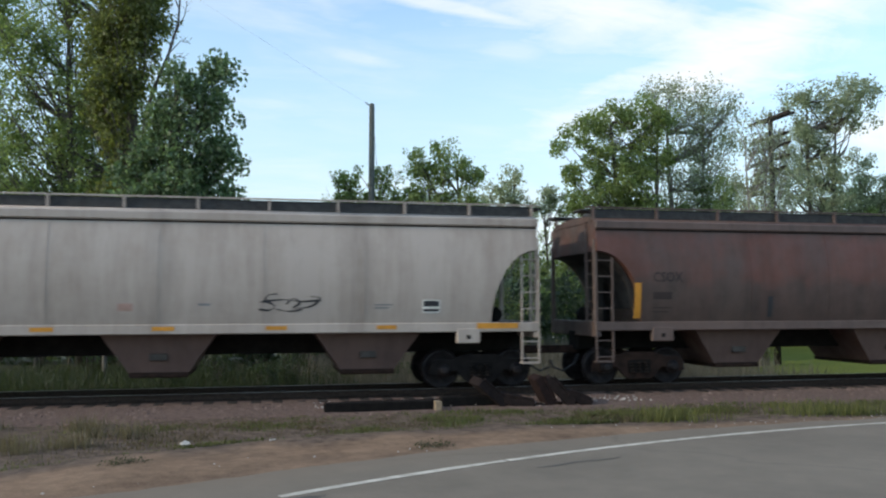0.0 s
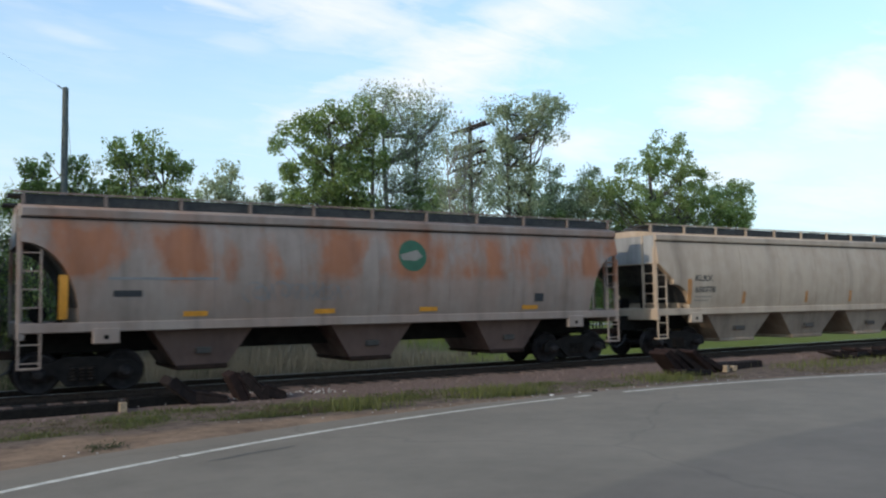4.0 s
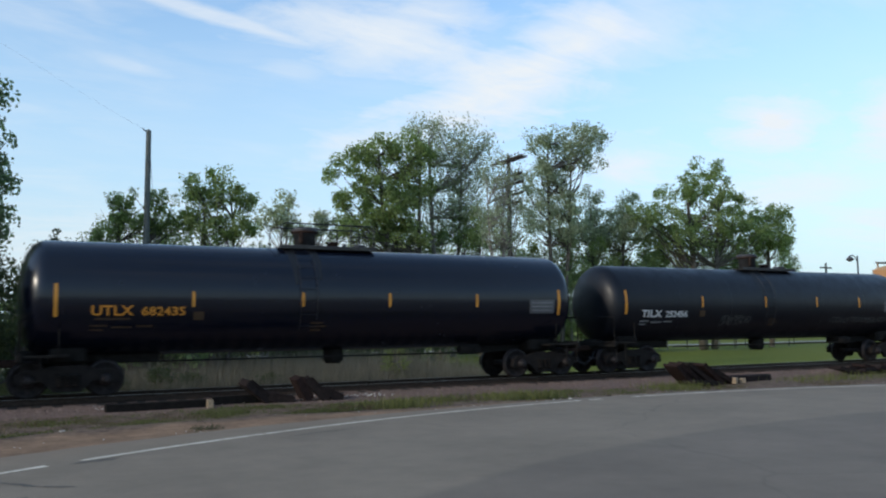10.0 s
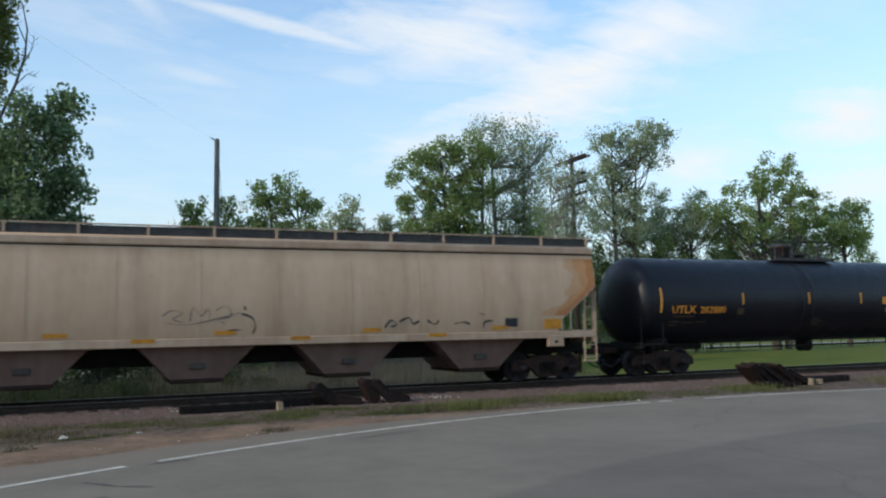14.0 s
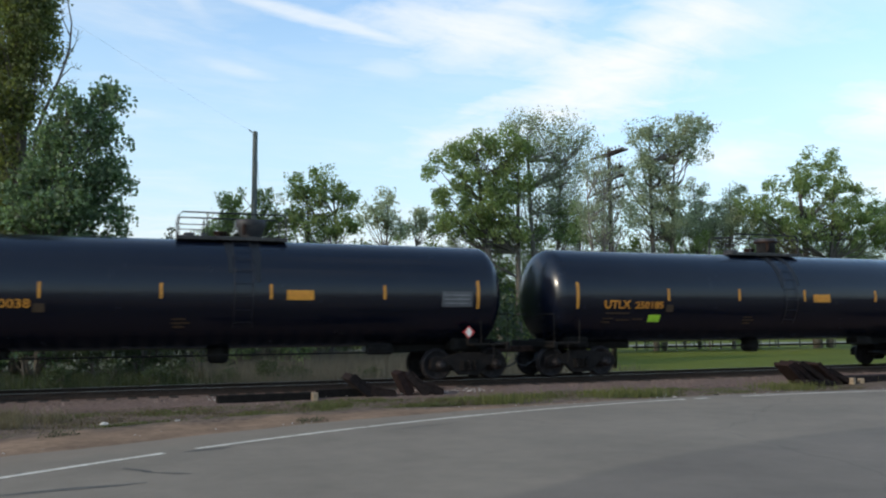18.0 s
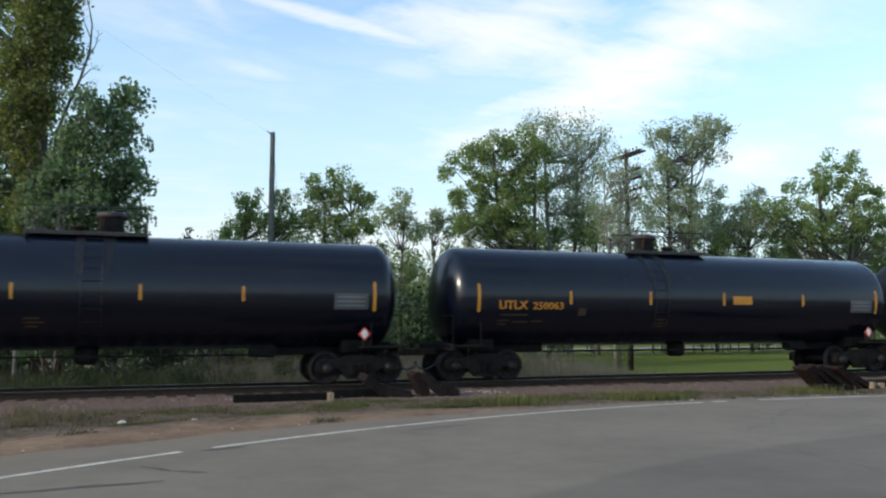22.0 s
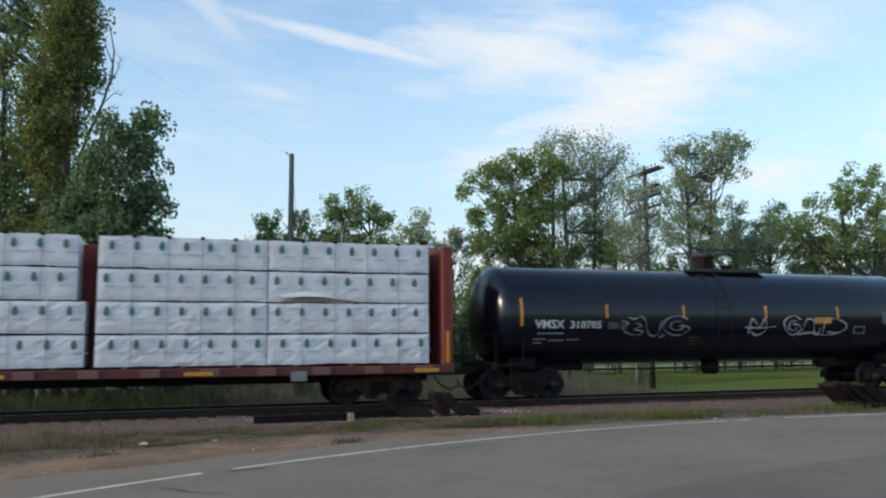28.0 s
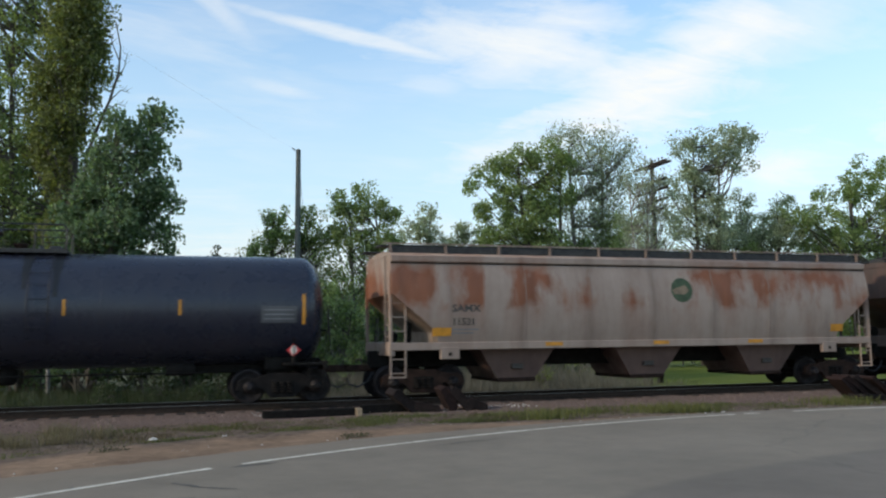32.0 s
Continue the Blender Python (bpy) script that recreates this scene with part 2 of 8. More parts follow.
def weathered(name, paint, grime, streak=0.5, rust=0.0, rust_tone=(0.22, 0.085, 0.035), rough=0.55, seed=0.0, rust_low=0.45, rust_high=0.55, rust_scale=0.75, gloss=0.5, dent=0.15, seams=0.0):
    """Painted sheet steel of a rail car: vertical streaks, dust low down, rust patches in columns."""
    m, nt, b = material(name, rough)
    b.inputs["Specular IOR Level"].default_value = gloss
    co = nt.nodes.new("ShaderNodeTexCoord")
    mp = nt.nodes.new("ShaderNodeMapping")
    mp.inputs["Location"].default_value = (seed * 13.7, seed * 3.1, 0)
    nt.links.new(co.outputs["Object"], mp.inputs[0])
    v = mp.outputs[0]
    sv = nt.nodes.new("ShaderNodeMapping")
    sv.inputs["Scale"].default_value = (1.0, 1.0, 0.10)
    nt.links.new(v, sv.inputs[0])
    s1, s2 = noise_tex(nt, sv.outputs[0], 1.1, 4, 0.6), noise_tex(nt, sv.outputs[0], 6.0, 3, 0.6)
    spots = noise_tex(nt, v, 2.3, 8, 0.65)
    f = calc(nt, "ADD", calc(nt, "MULTIPLY", s1, 0.55), calc(nt, "MULTIPLY", s2, 0.25))
    f = calc(nt, "ADD", f, calc(nt, "MULTIPLY", spots, 0.2))
    c = blend(nt, ramp(nt, f, [(0.42, 0.0), (0.66, streak)]), paint, grime)
    if seams:
        sx = nt.nodes.new("ShaderNodeSeparateXYZ")
        nt.links.new(co.outputs["Object"], sx.inputs[0])
        wav = calc(nt, "ADD", sx.outputs[0], calc(nt, "MULTIPLY", calc(nt, "SUBTRACT", noise_tex(nt, v, 0.9, 2), 0.5, False), 0.5, False), False)
        fold = nt.nodes.new("ShaderNodeMath")
        fold.operation = "PINGPONG"
        fold.inputs[1].default_value = seams / 2
        nt.links.new(wav, fold.inputs[0])
        line = ramp(nt, calc(nt, "DIVIDE", fold.outputs[0], seams / 2), [(0.0, 0.46), (0.05, 0.32), (0.20, 0.0)])
        fade = ramp(nt, noise_tex(nt, sv.outputs[0], 1.7, 3), [(0.38, 0.1), (0.66, 1.0)])
        c = blend(nt, calc(nt, "MULTIPLY", line, fade), c, tuple(q * 0.42 for q in grime))
    if rust:
        rv = nt.nodes.new("ShaderNodeMapping")
        rv.inputs["Scale"].default_value = (1.0, 1.0, 0.42)
        nt.links.new(v, rv.inputs[0])
        r1 = noise_tex(nt, rv.outputs[0], rust_scale, 3, 0.5, 0.1)
        r2 = noise_tex(nt, rv.outputs[0], 5.5, 6, 0.7)
        r1 = calc(nt, "ADD", calc(nt, "MULTIPLY", r1, 0.78), calc(nt, "MULTIPLY", r2, 0.22))
        sep = nt.nodes.new("ShaderNodeSeparateXYZ")
        nt.links.new(co.outputs["Object"], sep.inputs[0])
        lift = calc(nt, "MULTIPLY", calc(nt, "SUBTRACT", noise_tex(nt, v, 1.6, 4), 0.5, False), 0.9, False)
        zz = calc(nt, "ADD", sep.outputs[2], lift, False)
        high = ramp(nt, calc(nt, "DIVIDE", calc(nt, "SUBTRACT", zz, 1.5, False), 2.6), [(0.12, 0.12), (0.36, 0.25), (0.46, 1.0), (0.80, 1.0), (0.93, 0.3)])
        k = calc(nt, "MULTIPLY", ramp(nt, r1, [(rust_low, 0.0), (rust_high, 1.0)]), high)
        tone = blend(nt, ramp(nt, noise_tex(nt, sv.outputs[0], 2.6, 5), [(0.3, 0.0), (0.7, 1.0)]), rust_tone, tuple(min(1, q * k) for q, k in zip(rust_tone, (1.55, 1.6, 1.7))))
        c = blend(nt, calc(nt, "MULTIPLY", k, rust), c, tone)
    nt.links.new(c, b.inputs["Base Color"])
    nt.links.new(ramp(nt, spots, [(0.3, rough * 0.75), (0.7, min(0.95, rough * 1.4))]), b.inputs["Roughness"])
    bump(nt, b, noise_tex(nt, v, 1.2, 2), dent, 0.03)
    return m


def plain(name, c, rough=0.6, metal=0.0, vary=0.15):
    lo, hi = tuple(q * (1 - vary) for q in c), tuple(min(1.0, q * (1 + vary)) for q in c)
    return mottled(name, lo, hi, 3.0, rough, metal, 0.08, 0.005)


def leaf_material(name, dark, light, through_tone):
    m, nt, b = material(name, 0.55)
    g = nt.nodes.new("ShaderNodeNewGeometry")
    big = noise_tex(nt, tex(nt), 0.55, 2)
    f = calc(nt, "ADD", calc(nt, "MULTIPLY", g.outputs["Random Per Island"], 0.6), calc(nt, "MULTIPLY", big, 0.4))
    c = ramp(nt, f, [(0.15, dark), (0.8, light)])
    nt.links.new(c, b.inputs["Base Color"])
    tr = nt.nodes.new("ShaderNodeBsdfTranslucent")
    nt.links.new(blend(nt, 1.0, c, through_tone, "MULTIPLY"), tr.inputs["Color"])
    mx = nt.nodes.new("ShaderNodeMixShader")
    mx.inputs[0].default_value = 0.48
    nt.links.new(b.outputs[0], mx.inputs[1])
    nt.links.new(tr.outputs[0], mx.inputs[2])
    nt.links.new(mx.outputs[0], nt.nodes["Material Output"].inputs[0])
    return m


M = {}
M["grass_blade"] = leaf_material("grass_blade", (0.066, 0.056, 0.032), (0.155, 0.124, 0.072), (1.35, 1.25, 0.9))
M["bright_blade"] = leaf_material("bright_blade", (0.074, 0.082, 0.026), (0.175, 0.175, 0.060), (1.5, 1.6, 0.9))
M["turf_blade"] = leaf_material("turf_blade", (0.060, 0.072, 0.024), (0.145, 0.152, 0.056), (1.4, 1.45, 0.85))
# for weeds, and for grass that has the trees' shade in its colour
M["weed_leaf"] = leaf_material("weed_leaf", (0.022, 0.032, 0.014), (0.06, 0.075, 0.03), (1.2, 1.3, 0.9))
M["meadow_blade"] = leaf_material("meadow_blade", (0.098, 0.092, 0.074), (0.195, 0.178, 0.142), (1.2, 1.2, 0.95))
M["dry_grass"] = leaf_material("dry_grass", (0.09, 0.08, 0.045), (0.21, 0.18, 0.11), (1.2, 1.15, 0.9))
M["leaf_green"] = leaf_material("leaf_green", (0.094, 0.130, 0.056), (0.272, 0.330, 0.140), (1.65, 1.85, 1.05))
# darker copy of the leaf: shade under the trees put into colour
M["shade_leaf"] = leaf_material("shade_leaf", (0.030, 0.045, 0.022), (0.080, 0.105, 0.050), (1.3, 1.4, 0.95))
M["leaf_dark"] = leaf_material("leaf_dark", (0.086, 0.130, 0.063), (0.255, 0.326, 0.152), (1.6, 1.8, 1.05))
M["leaf_deep"] = leaf_material("leaf_deep", (0.066, 0.104, 0.062), (0.190, 0.262, 0.148), (1.5, 1.7, 1.05))
M["leaf_poplar"] = leaf_material("leaf_poplar", (0.072, 0.096, 0.040), (0.205, 0.228, 0.090), (1.6, 1.7, 0.85))
# grey-green leaf; some of its paleness is haze put into the colour
M["leaf_pale"] = leaf_material("leaf_pale", (0.170, 0.200, 0.128), (0.370, 0.405, 0.275), (1.55, 1.65, 1.25))
M["bark"] = mottled("bark", (0.055, 0.047, 0.038), (0.16, 0.14, 0.115), 5.0, 0.9, 0, 0.6, 0.02)
# grey bark; on the pale-leaved crowns its light tone also paints haze
M["grey_bark"] = mottled("grey_bark", (0.12, 0.11, 0.095), (0.27, 0.25, 0.22), 5.0, 0.9, 0, 0.5, 0.01)
M["pale_bark"] = mottled("pale_bark", (0.20, 0.195, 0.18), (0.42, 0.41, 0.38), 5.0, 0.85, 0, 0.4, 0.01)
M["old_wood"] = mottled("old_wood", (0.025, 0.021, 0.018), (0.065, 0.055, 0.0475), 9.0, 0.85, 0, 0.5, 0.01, gloss=0.15)
M["pole_wood"] = mottled("pole_wood", (0.05, 0.06, 0.055), (0.12, 0.13, 0.115), 8.0, 0.85, 0, 0.4, 0.01)
M["cut_wood"] = mottled("cut_wood", (0.20, 0.145, 0.090), (0.36, 0.27, 0.175), 14.0, 0.8, 0, 0.2, 0.005)
M["rail_steel"] = mottled("rail_steel", (0.022, 0.016, 0.013), (0.060, 0.042, 0.032), 12.0, 0.6, 0.3, 0.2, 0.004, gloss=0.15)
M["rail_top"] = mottled("rail_top", (0.25, 0.25, 0.25), (0.42, 0.42, 0.43), 20.0, 0.35, 0.9, 0.05, 0.002)
M["rusty"] = mottled("rusty", (0.013, 0.008, 0.0075), (0.032, 0.018, 0.016), 7.0, 0.9, 0, 0.5, 0.01, gloss=0.15)
M["rusty_dark"] = mottled("rusty_dark", (0.010, 0.008, 0.008), (0.026, 0.018, 0.017), 7.0, 0.9, 0, 0.5, 0.01, gloss=0.15)
M["stone"] = mottled("stone", (0.098, 0.062, 0.049), (0.280, 0.195, 0.158), 9.0, 0.95, 0, 0.4, 0.01, island=0.5)
M["pale_stone"] = mottled("pale_stone", (0.34, 0.31, 0.27), (0.58, 0.54, 0.48), 6.0, 0.9, 0, 0.3, 0.01)
M["white_paint"] = mottled("white_paint", (0.44, 0.39, 0.31), (0.76, 0.69, 0.57), 4.0, 0.85, 0, 0.2, 0.003, gloss=0.1)
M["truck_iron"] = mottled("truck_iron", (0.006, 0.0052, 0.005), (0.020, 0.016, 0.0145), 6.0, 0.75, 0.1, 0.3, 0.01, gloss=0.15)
M["truck_rust"] = mottled("truck_rust", (0.016, 0.010, 0.008), (0.048, 0.027, 0.020), 6.0, 0.85, 0, 0.3, 0.01, gloss=0.15)
M["wheel_iron"] = mottled("wheel_iron", (0.012, 0.0108, 0.012), (0.042, 0.036, 0.036), 9.0, 0.55, 0.4, 0.2, 0.005, gloss=0.15)
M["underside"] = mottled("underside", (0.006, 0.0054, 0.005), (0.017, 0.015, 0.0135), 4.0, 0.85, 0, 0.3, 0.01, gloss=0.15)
M["walkway"] = mottled("walkway", (0.0193, 0.0193, 0.0193), (0.055, 0.0539, 0.0523), 8.0, 0.7, 0.2, 0.3, 0.005)
M["yellow"] = plain("yellow", (0.56, 0.24, 0.022), 0.55, 0, 0.25)
M["orange_letter"] = plain("orange_letter", (0.55, 0.22, 0.02), 0.5, 0, 0.2)
M["white_letter"] = plain("white_letter", (0.52, 0.53, 0.53), 0.5, 0, 0.15)
M["black_letter"] = plain("black_letter", (0.02, 0.022, 0.026), 0.6, 0, 0.2)
M["grey_plate"] = plain("grey_plate", (0.16, 0.165, 0.17), 0.5, 0, 0.2)
M["white_plate"] = plain("white_plate", (0.68, 0.67, 0.60), 0.5, 0, 0.15)
M["red_sign"] = plain("red_sign", (0.60, 0.03, 0.03), 0.5, 0, 0.15)
M["green_sign"] = plain("green_sign", (0.013, 0.080, 0.038), 0.5, 0, 0.2)
M["lime"] = plain("lime", (0.42, 0.72, 0.05), 0.5, 0, 0.15)
M["hose"] = plain("hose", (0.02, 0.02, 0.022), 0.5, 0, 0.2)
M["lamp_metal"] = plain("lamp_metal", (0.10, 0.10, 0.11), 0.45, 0.6, 0.2)


# ---- mesh building ----
class Geo:
    """Collects vertices and faces of one mesh."""

    def __init__(self):
        self.v, self.f = [], []

    def add(self, verts, faces):
        n = len(self.v)
        self.v += [tuple(p) for p in verts]
        self.f += [tuple(n + i for i in face) for face in faces]
        return self

    def box(self, x0, x1, y0, y1, z0, z1, c=0.0):
        """A box with chamfered edges c wide."""
        if c <= 0:
            p = [(x, y, z) for x in (x0, x1) for y in (y0, y1) for z in (z0, z1)]
            return self.add(p, [(0, 1, 3, 2), (4, 6, 7, 5), (0, 4, 5, 1), (2, 3, 7, 6), (0, 2, 6, 4), (1, 5, 7, 3)])
        c = min(c, (x1 - x0) * 0.45, (y1 - y0) * 0.45, (z1 - z0) * 0.45)
        lo, hi = (x0, y0, z0), (x1, y1, z1)
        p, at = [], {}
        for sx in (0, 1):
            for sy in (0, 1):
                for sz in (0, 1):
                    s = (sx, sy, sz)
                    for axis in range(3):
                        q = [hi[k] - c if s[k] else lo[k] + c for k in range(3)]
                        q[axis] = hi[axis] if s[axis] else lo[axis]
                        at[(s, axis)] = len(p)
                        p.append(q)
        faces = []
        for axis in range(3):
            a, b = [k for k in range(3) if k != axis]
            for side in (0, 1):
                loop = []
                for i, j in ((0, 0), (1, 0), (1, 1), (0, 1)):
                    s = [0, 0, 0]
                    s[axis], s[a], s[b] = side, i, j
                    loop.append(at[(tuple(s), axis)])
                faces.append(loop if (side == 1) == (axis != 1) else loop[::-1])
            for i in (0, 1):
                for j in (0, 1):
                    s0, s1 = [0, 0, 0], [0, 0, 0]
                    s0[a] = s1[a] = i
                    s0[b] = s1[b] = j
                    s0[axis], s1[axis] = 0, 1
                    faces.append([at[(tuple(s0), a)], at[(tuple(s1), a)], at[(tuple(s1), b)], at[(tuple(s0), b)]])
        for sx in (0, 1):
            for sy in (0, 1):
                for sz in (0, 1):
                    faces.append([at[((sx, sy, sz), k)] for k in range(3)])
        return self.add(p, faces)

    def prism_y(self, outline, y0, y1):
        """An outline in x, z drawn out from y0 to y1."""
        n = len(outline)
        p = [(x, y0, z) for x, z in outline] + [(x, y1, z) for x, z in outline]
        return self.add(p, [tuple(range(n)), tuple(range(2 * n - 1, n - 1, -1))] + [(i, n + i, n + (i + 1) % n, (i + 1) % n) for i in range(n)])

    def prism_x(self, outline, x0, x1):
        """An outline in y, z drawn out from x0 to x1."""
        n = len(outline)
        p = [(x0, y, z) for y, z in outline] + [(x1, y, z) for y, z in outline]
        return self.add(p, [tuple(range(n)), tuple(range(2 * n - 1, n - 1, -1))] + [(i, n + i, n + (i + 1) % n, (i + 1) % n) for i in range(n)])

    def tube(self, points, r, n=8, r_end=None):
        """A round bar along points, tapering from r to r_end."""
        pts = [Vector(p) for p in points]
        r_end = r if r_end is None else r_end
        start, m = len(self.v), len(pts)
        for i, p in enumerate(pts):
            d = (pts[min(i + 1, m - 1)] - pts[max(i - 1, 0)]).normalized()
            side = d.cross(Vector((0, 0, 1)) if abs(d.z) < 0.9 else Vector((1, 0, 0))).normalized()
            top = side.cross(d)
            rr = r + (r_end - r) * i / (m - 1)
            self.v += [tuple(p + (side * math.cos(a) + top * math.sin(a)) * rr) for a in (2 * math.pi * k / n for k in range(n))]
        for i in range(m - 1):
            self.f += [(start + i * n + k, start + i * n + (k + 1) % n, start + (i + 1) * n + (k + 1) % n, start + (i + 1) * n + k) for k in range(n)]
        self.f += [tuple(start + k for k in range(n - 1, -1, -1)), tuple(start + (m - 1) * n + k for k in range(n))]
        return self

    def lathe(self, profile, centre, axis="y", n=24):
        """A profile of (along, radius) turned round an axis through centre."""
        start, c = len(self.v), Vector(centre)
        for along, rad in profile:
            for k in range(n):
                a = 2 * math.pi * k / n
                q = {"x": (along, rad * math.cos(a), rad * math.sin(a)), "y": (rad * math.cos(a), along, rad * math.sin(a)), "z": (rad * math.cos(a), rad * math.sin(a), along)}[axis]
                self.v.append(tuple(c + Vector(q)))
        m = len(profile)
        for i in range(m - 1):
            self.f += [(start + i * n + k, start + (i + 1) * n + k, start + (i + 1) * n + (k + 1) % n, start + i * n + (k + 1) % n) for k in range(n)]
        self.f += [tuple(start + k for k in range(n)), tuple(start + (m - 1) * n + k for k in range(n - 1, -1, -1))]
        return self

    def mesh(self, name, smooth=False):
        me = bpy.data.meshes.new(name)
        me.from_pydata(self.v, [], self.f)
        if smooth:
            me.polygons.foreach_set("use_smooth", [len(p.vertices) <= 4 for p in me.polygons])
        bm = bmesh.new()
        bm.from_mesh(me)
        bmesh.ops.recalc_face_normals(bm, faces=bm.faces)
        bm.to_mesh(me)
        bm.free()
        return me


MESHES = {}


def part(name, geo, mat, parent=None, label="", smooth=False, key=None, at=None):
    """Links a Geo, bmesh or mesh as one object under a thing or a part. key: shares the mesh with all parts of that key."""
    if key is not None and key in MESHES:
        me = MESHES[key]
    else:
        if isinstance(geo, Geo):
            me = geo.mesh(name, smooth)
        elif isinstance(geo, bmesh.types.BMesh):
            me = bpy.data.meshes.new(name)
            geo.to_mesh(me)
            geo.free()
        else:
            me = geo
        me.materials.append(mat)
        if key is not None:
            MESHES[key] = me
    ob = new(name, me)
    if parent is not None:
        ob.parent = parent
    if at is not None:
        ob.location = at
    if label:
        ob["label"] = label
    return ob


def thing(name, label, category, group="", at=(0, 0, 0)):
    ob = new(name)
    ob.empty_display_size = 0.3
    ob.location = at
    return tagged(ob, label, category, group)


def lettering(text, size, bend=None, align="LEFT", wide=1.0):
    """A flat mesh of words in the x, z plane, facing -y, its lower left corner at the origin."""
    cu = bpy.data.curves.new("text", "FONT")
    cu.body, cu.size, cu.align_x, cu.extrude, cu.offset = text, size / 0.70, align, 0.004, size * 0.025
    cu.resolution_u = 2
    ob = bpy.data.objects.new("text", cu)
    me = bpy.data.meshes.new_from_object(ob)
    bpy.data.objects.remove(ob)
    for v in me.vertices:
        x, y, z = v.co
        v.co = (x * wide, -z, y)
    me.update()
    return me


# ---- ground, road, track ----
# how far the bare dirt reaches past the edge line, by x
BARE = [(0.5, 4.0), (2.0, 3.7), (4.2, 3.0), (7.0, 2.35), (9.5, 1.8), (12.0, 1.35), (17.0, 1.05)]


def bare_reach(x):
    return float(np.interp(x, [q for q, w in BARE], [w for q, w in BARE]))


def ground_material():
    m, nt, b = material("ground", 0.95)
    b.inputs["Specular IOR Level"].default_value = 0.08
    co = nt.nodes.new("ShaderNodeTexCoord")
    v = co.outputs["Object"]
    sep = nt.nodes.new("ShaderNodeSeparateXYZ")
    nt.links.new(v, sep.inputs[0])
    x, y = sep.outputs[0], sep.outputs[1]
    n1, n2, n3 = noise_tex(nt, v, 0.8, 6, 0.6), noise_tex(nt, v, 5.0, 5, 0.65), noise_tex(nt, v, 30.0, 3)
    dirt = ramp(nt, calc(nt, "ADD", calc(nt, "ADD", calc(nt, "MULTIPLY", n1, 0.45), calc(nt, "MULTIPLY", n2, 0.35)), calc(nt, "MULTIPLY", n3, 0.2)), [(0.36, (0.138, 0.090, 0.061)), (0.47, (0.228, 0.148, 0.096)), (0.60, (0.330, 0.216, 0.140))])
    verge = ramp(nt, n2, [(0.3, (0.080, 0.058, 0.043)), (0.5, (0.145, 0.104, 0.078)), (0.72, (0.230, 0.165, 0.122))])
    lawn = ramp(nt, calc(nt, "ADD", calc(nt, "MULTIPLY", n1, 0.5), calc(nt, "MULTIPLY", n2, 0.5)), [(0.3, (0.100, 0.122, 0.022)), (0.7, (0.165, 0.186, 0.040))])
    rough_grass = ramp(nt, n2, [(0.3, (0.09, 0.088, 0.052)), (0.7, (0.17, 0.158, 0.10))])

    def lin(a, k, c):
        return calc(nt, "ADD", calc(nt, "MULTIPLY", a, k, False), c, False)

    # bare dirt along the road: widest where the verge starts, gone further along
    wob = calc(nt, "MULTIPLY", calc(nt, "SUBTRACT", n1, 0.5, False), 1.6, False)
    rx, ry = calc(nt, "SUBTRACT", x, ROAD_C[0], False), calc(nt, "SUBTRACT", y, ROAD_C[1], False)
    rad = calc(nt, "SQRT", calc(nt, "ADD", calc(nt, "MULTIPLY", rx, rx, False), calc(nt, "MULTIPLY", ry, ry, False), False), 0, False)
    along = lin(x, 1 / 30, 10 / 30)
    wide = ramp(nt, along, [((q + 10) / 30, w / 5) for q, w in BARE])
    reach = lin(wide, 5.0, ROAD_OUT)
    bare = calc(nt, "MULTIPLY", calc(nt, "SUBTRACT", calc(nt, "ADD", reach, wob, False), rad, False), 1.6)
    near = blend(nt, bare, verge, dirt)
    # mown lawn behind the track to the right, rough dry grass elsewhere
    far_side = calc(nt, "MULTIPLY", calc(nt, "SUBTRACT", lin(y, 1.0, 0.0), TRACK_Y + 1.0, False), 1.0)
    mown = calc(nt, "MULTIPLY", calc(nt, "SUBTRACT", calc(nt, "ADD", x, calc(nt, "MULTIPLY", wob, 2.0, False), False), 14.0, False), 0.35)
    back = blend(nt, mown, rough_grass, lawn)
    # a bare sandy spot on the far side
    sx, sy = lin(x, 1 / 3.5, -20.5 / 3.5), lin(y, 1 / 5.0, -39.5 / 5.0)
    spot = calc(nt, "ADD", calc(nt, "MULTIPLY", sx, sx, False), calc(nt, "MULTIPLY", sy, sy, False), False)
    spot = calc(nt, "MULTIPLY", calc(nt, "SUBTRACT", 1.0, calc(nt, "ADD", spot, wob, False), False), 1.5)
    back = blend(nt, calc(nt, "MULTIPLY", spot, 0.75), back, (0.30, 0.235, 0.165))
    c = blend(nt, far_side, near, back)
    nt.links.new(c, b.inputs["Base Color"])
    bump(nt, b, n3, 0.5, 0.03)
    return m


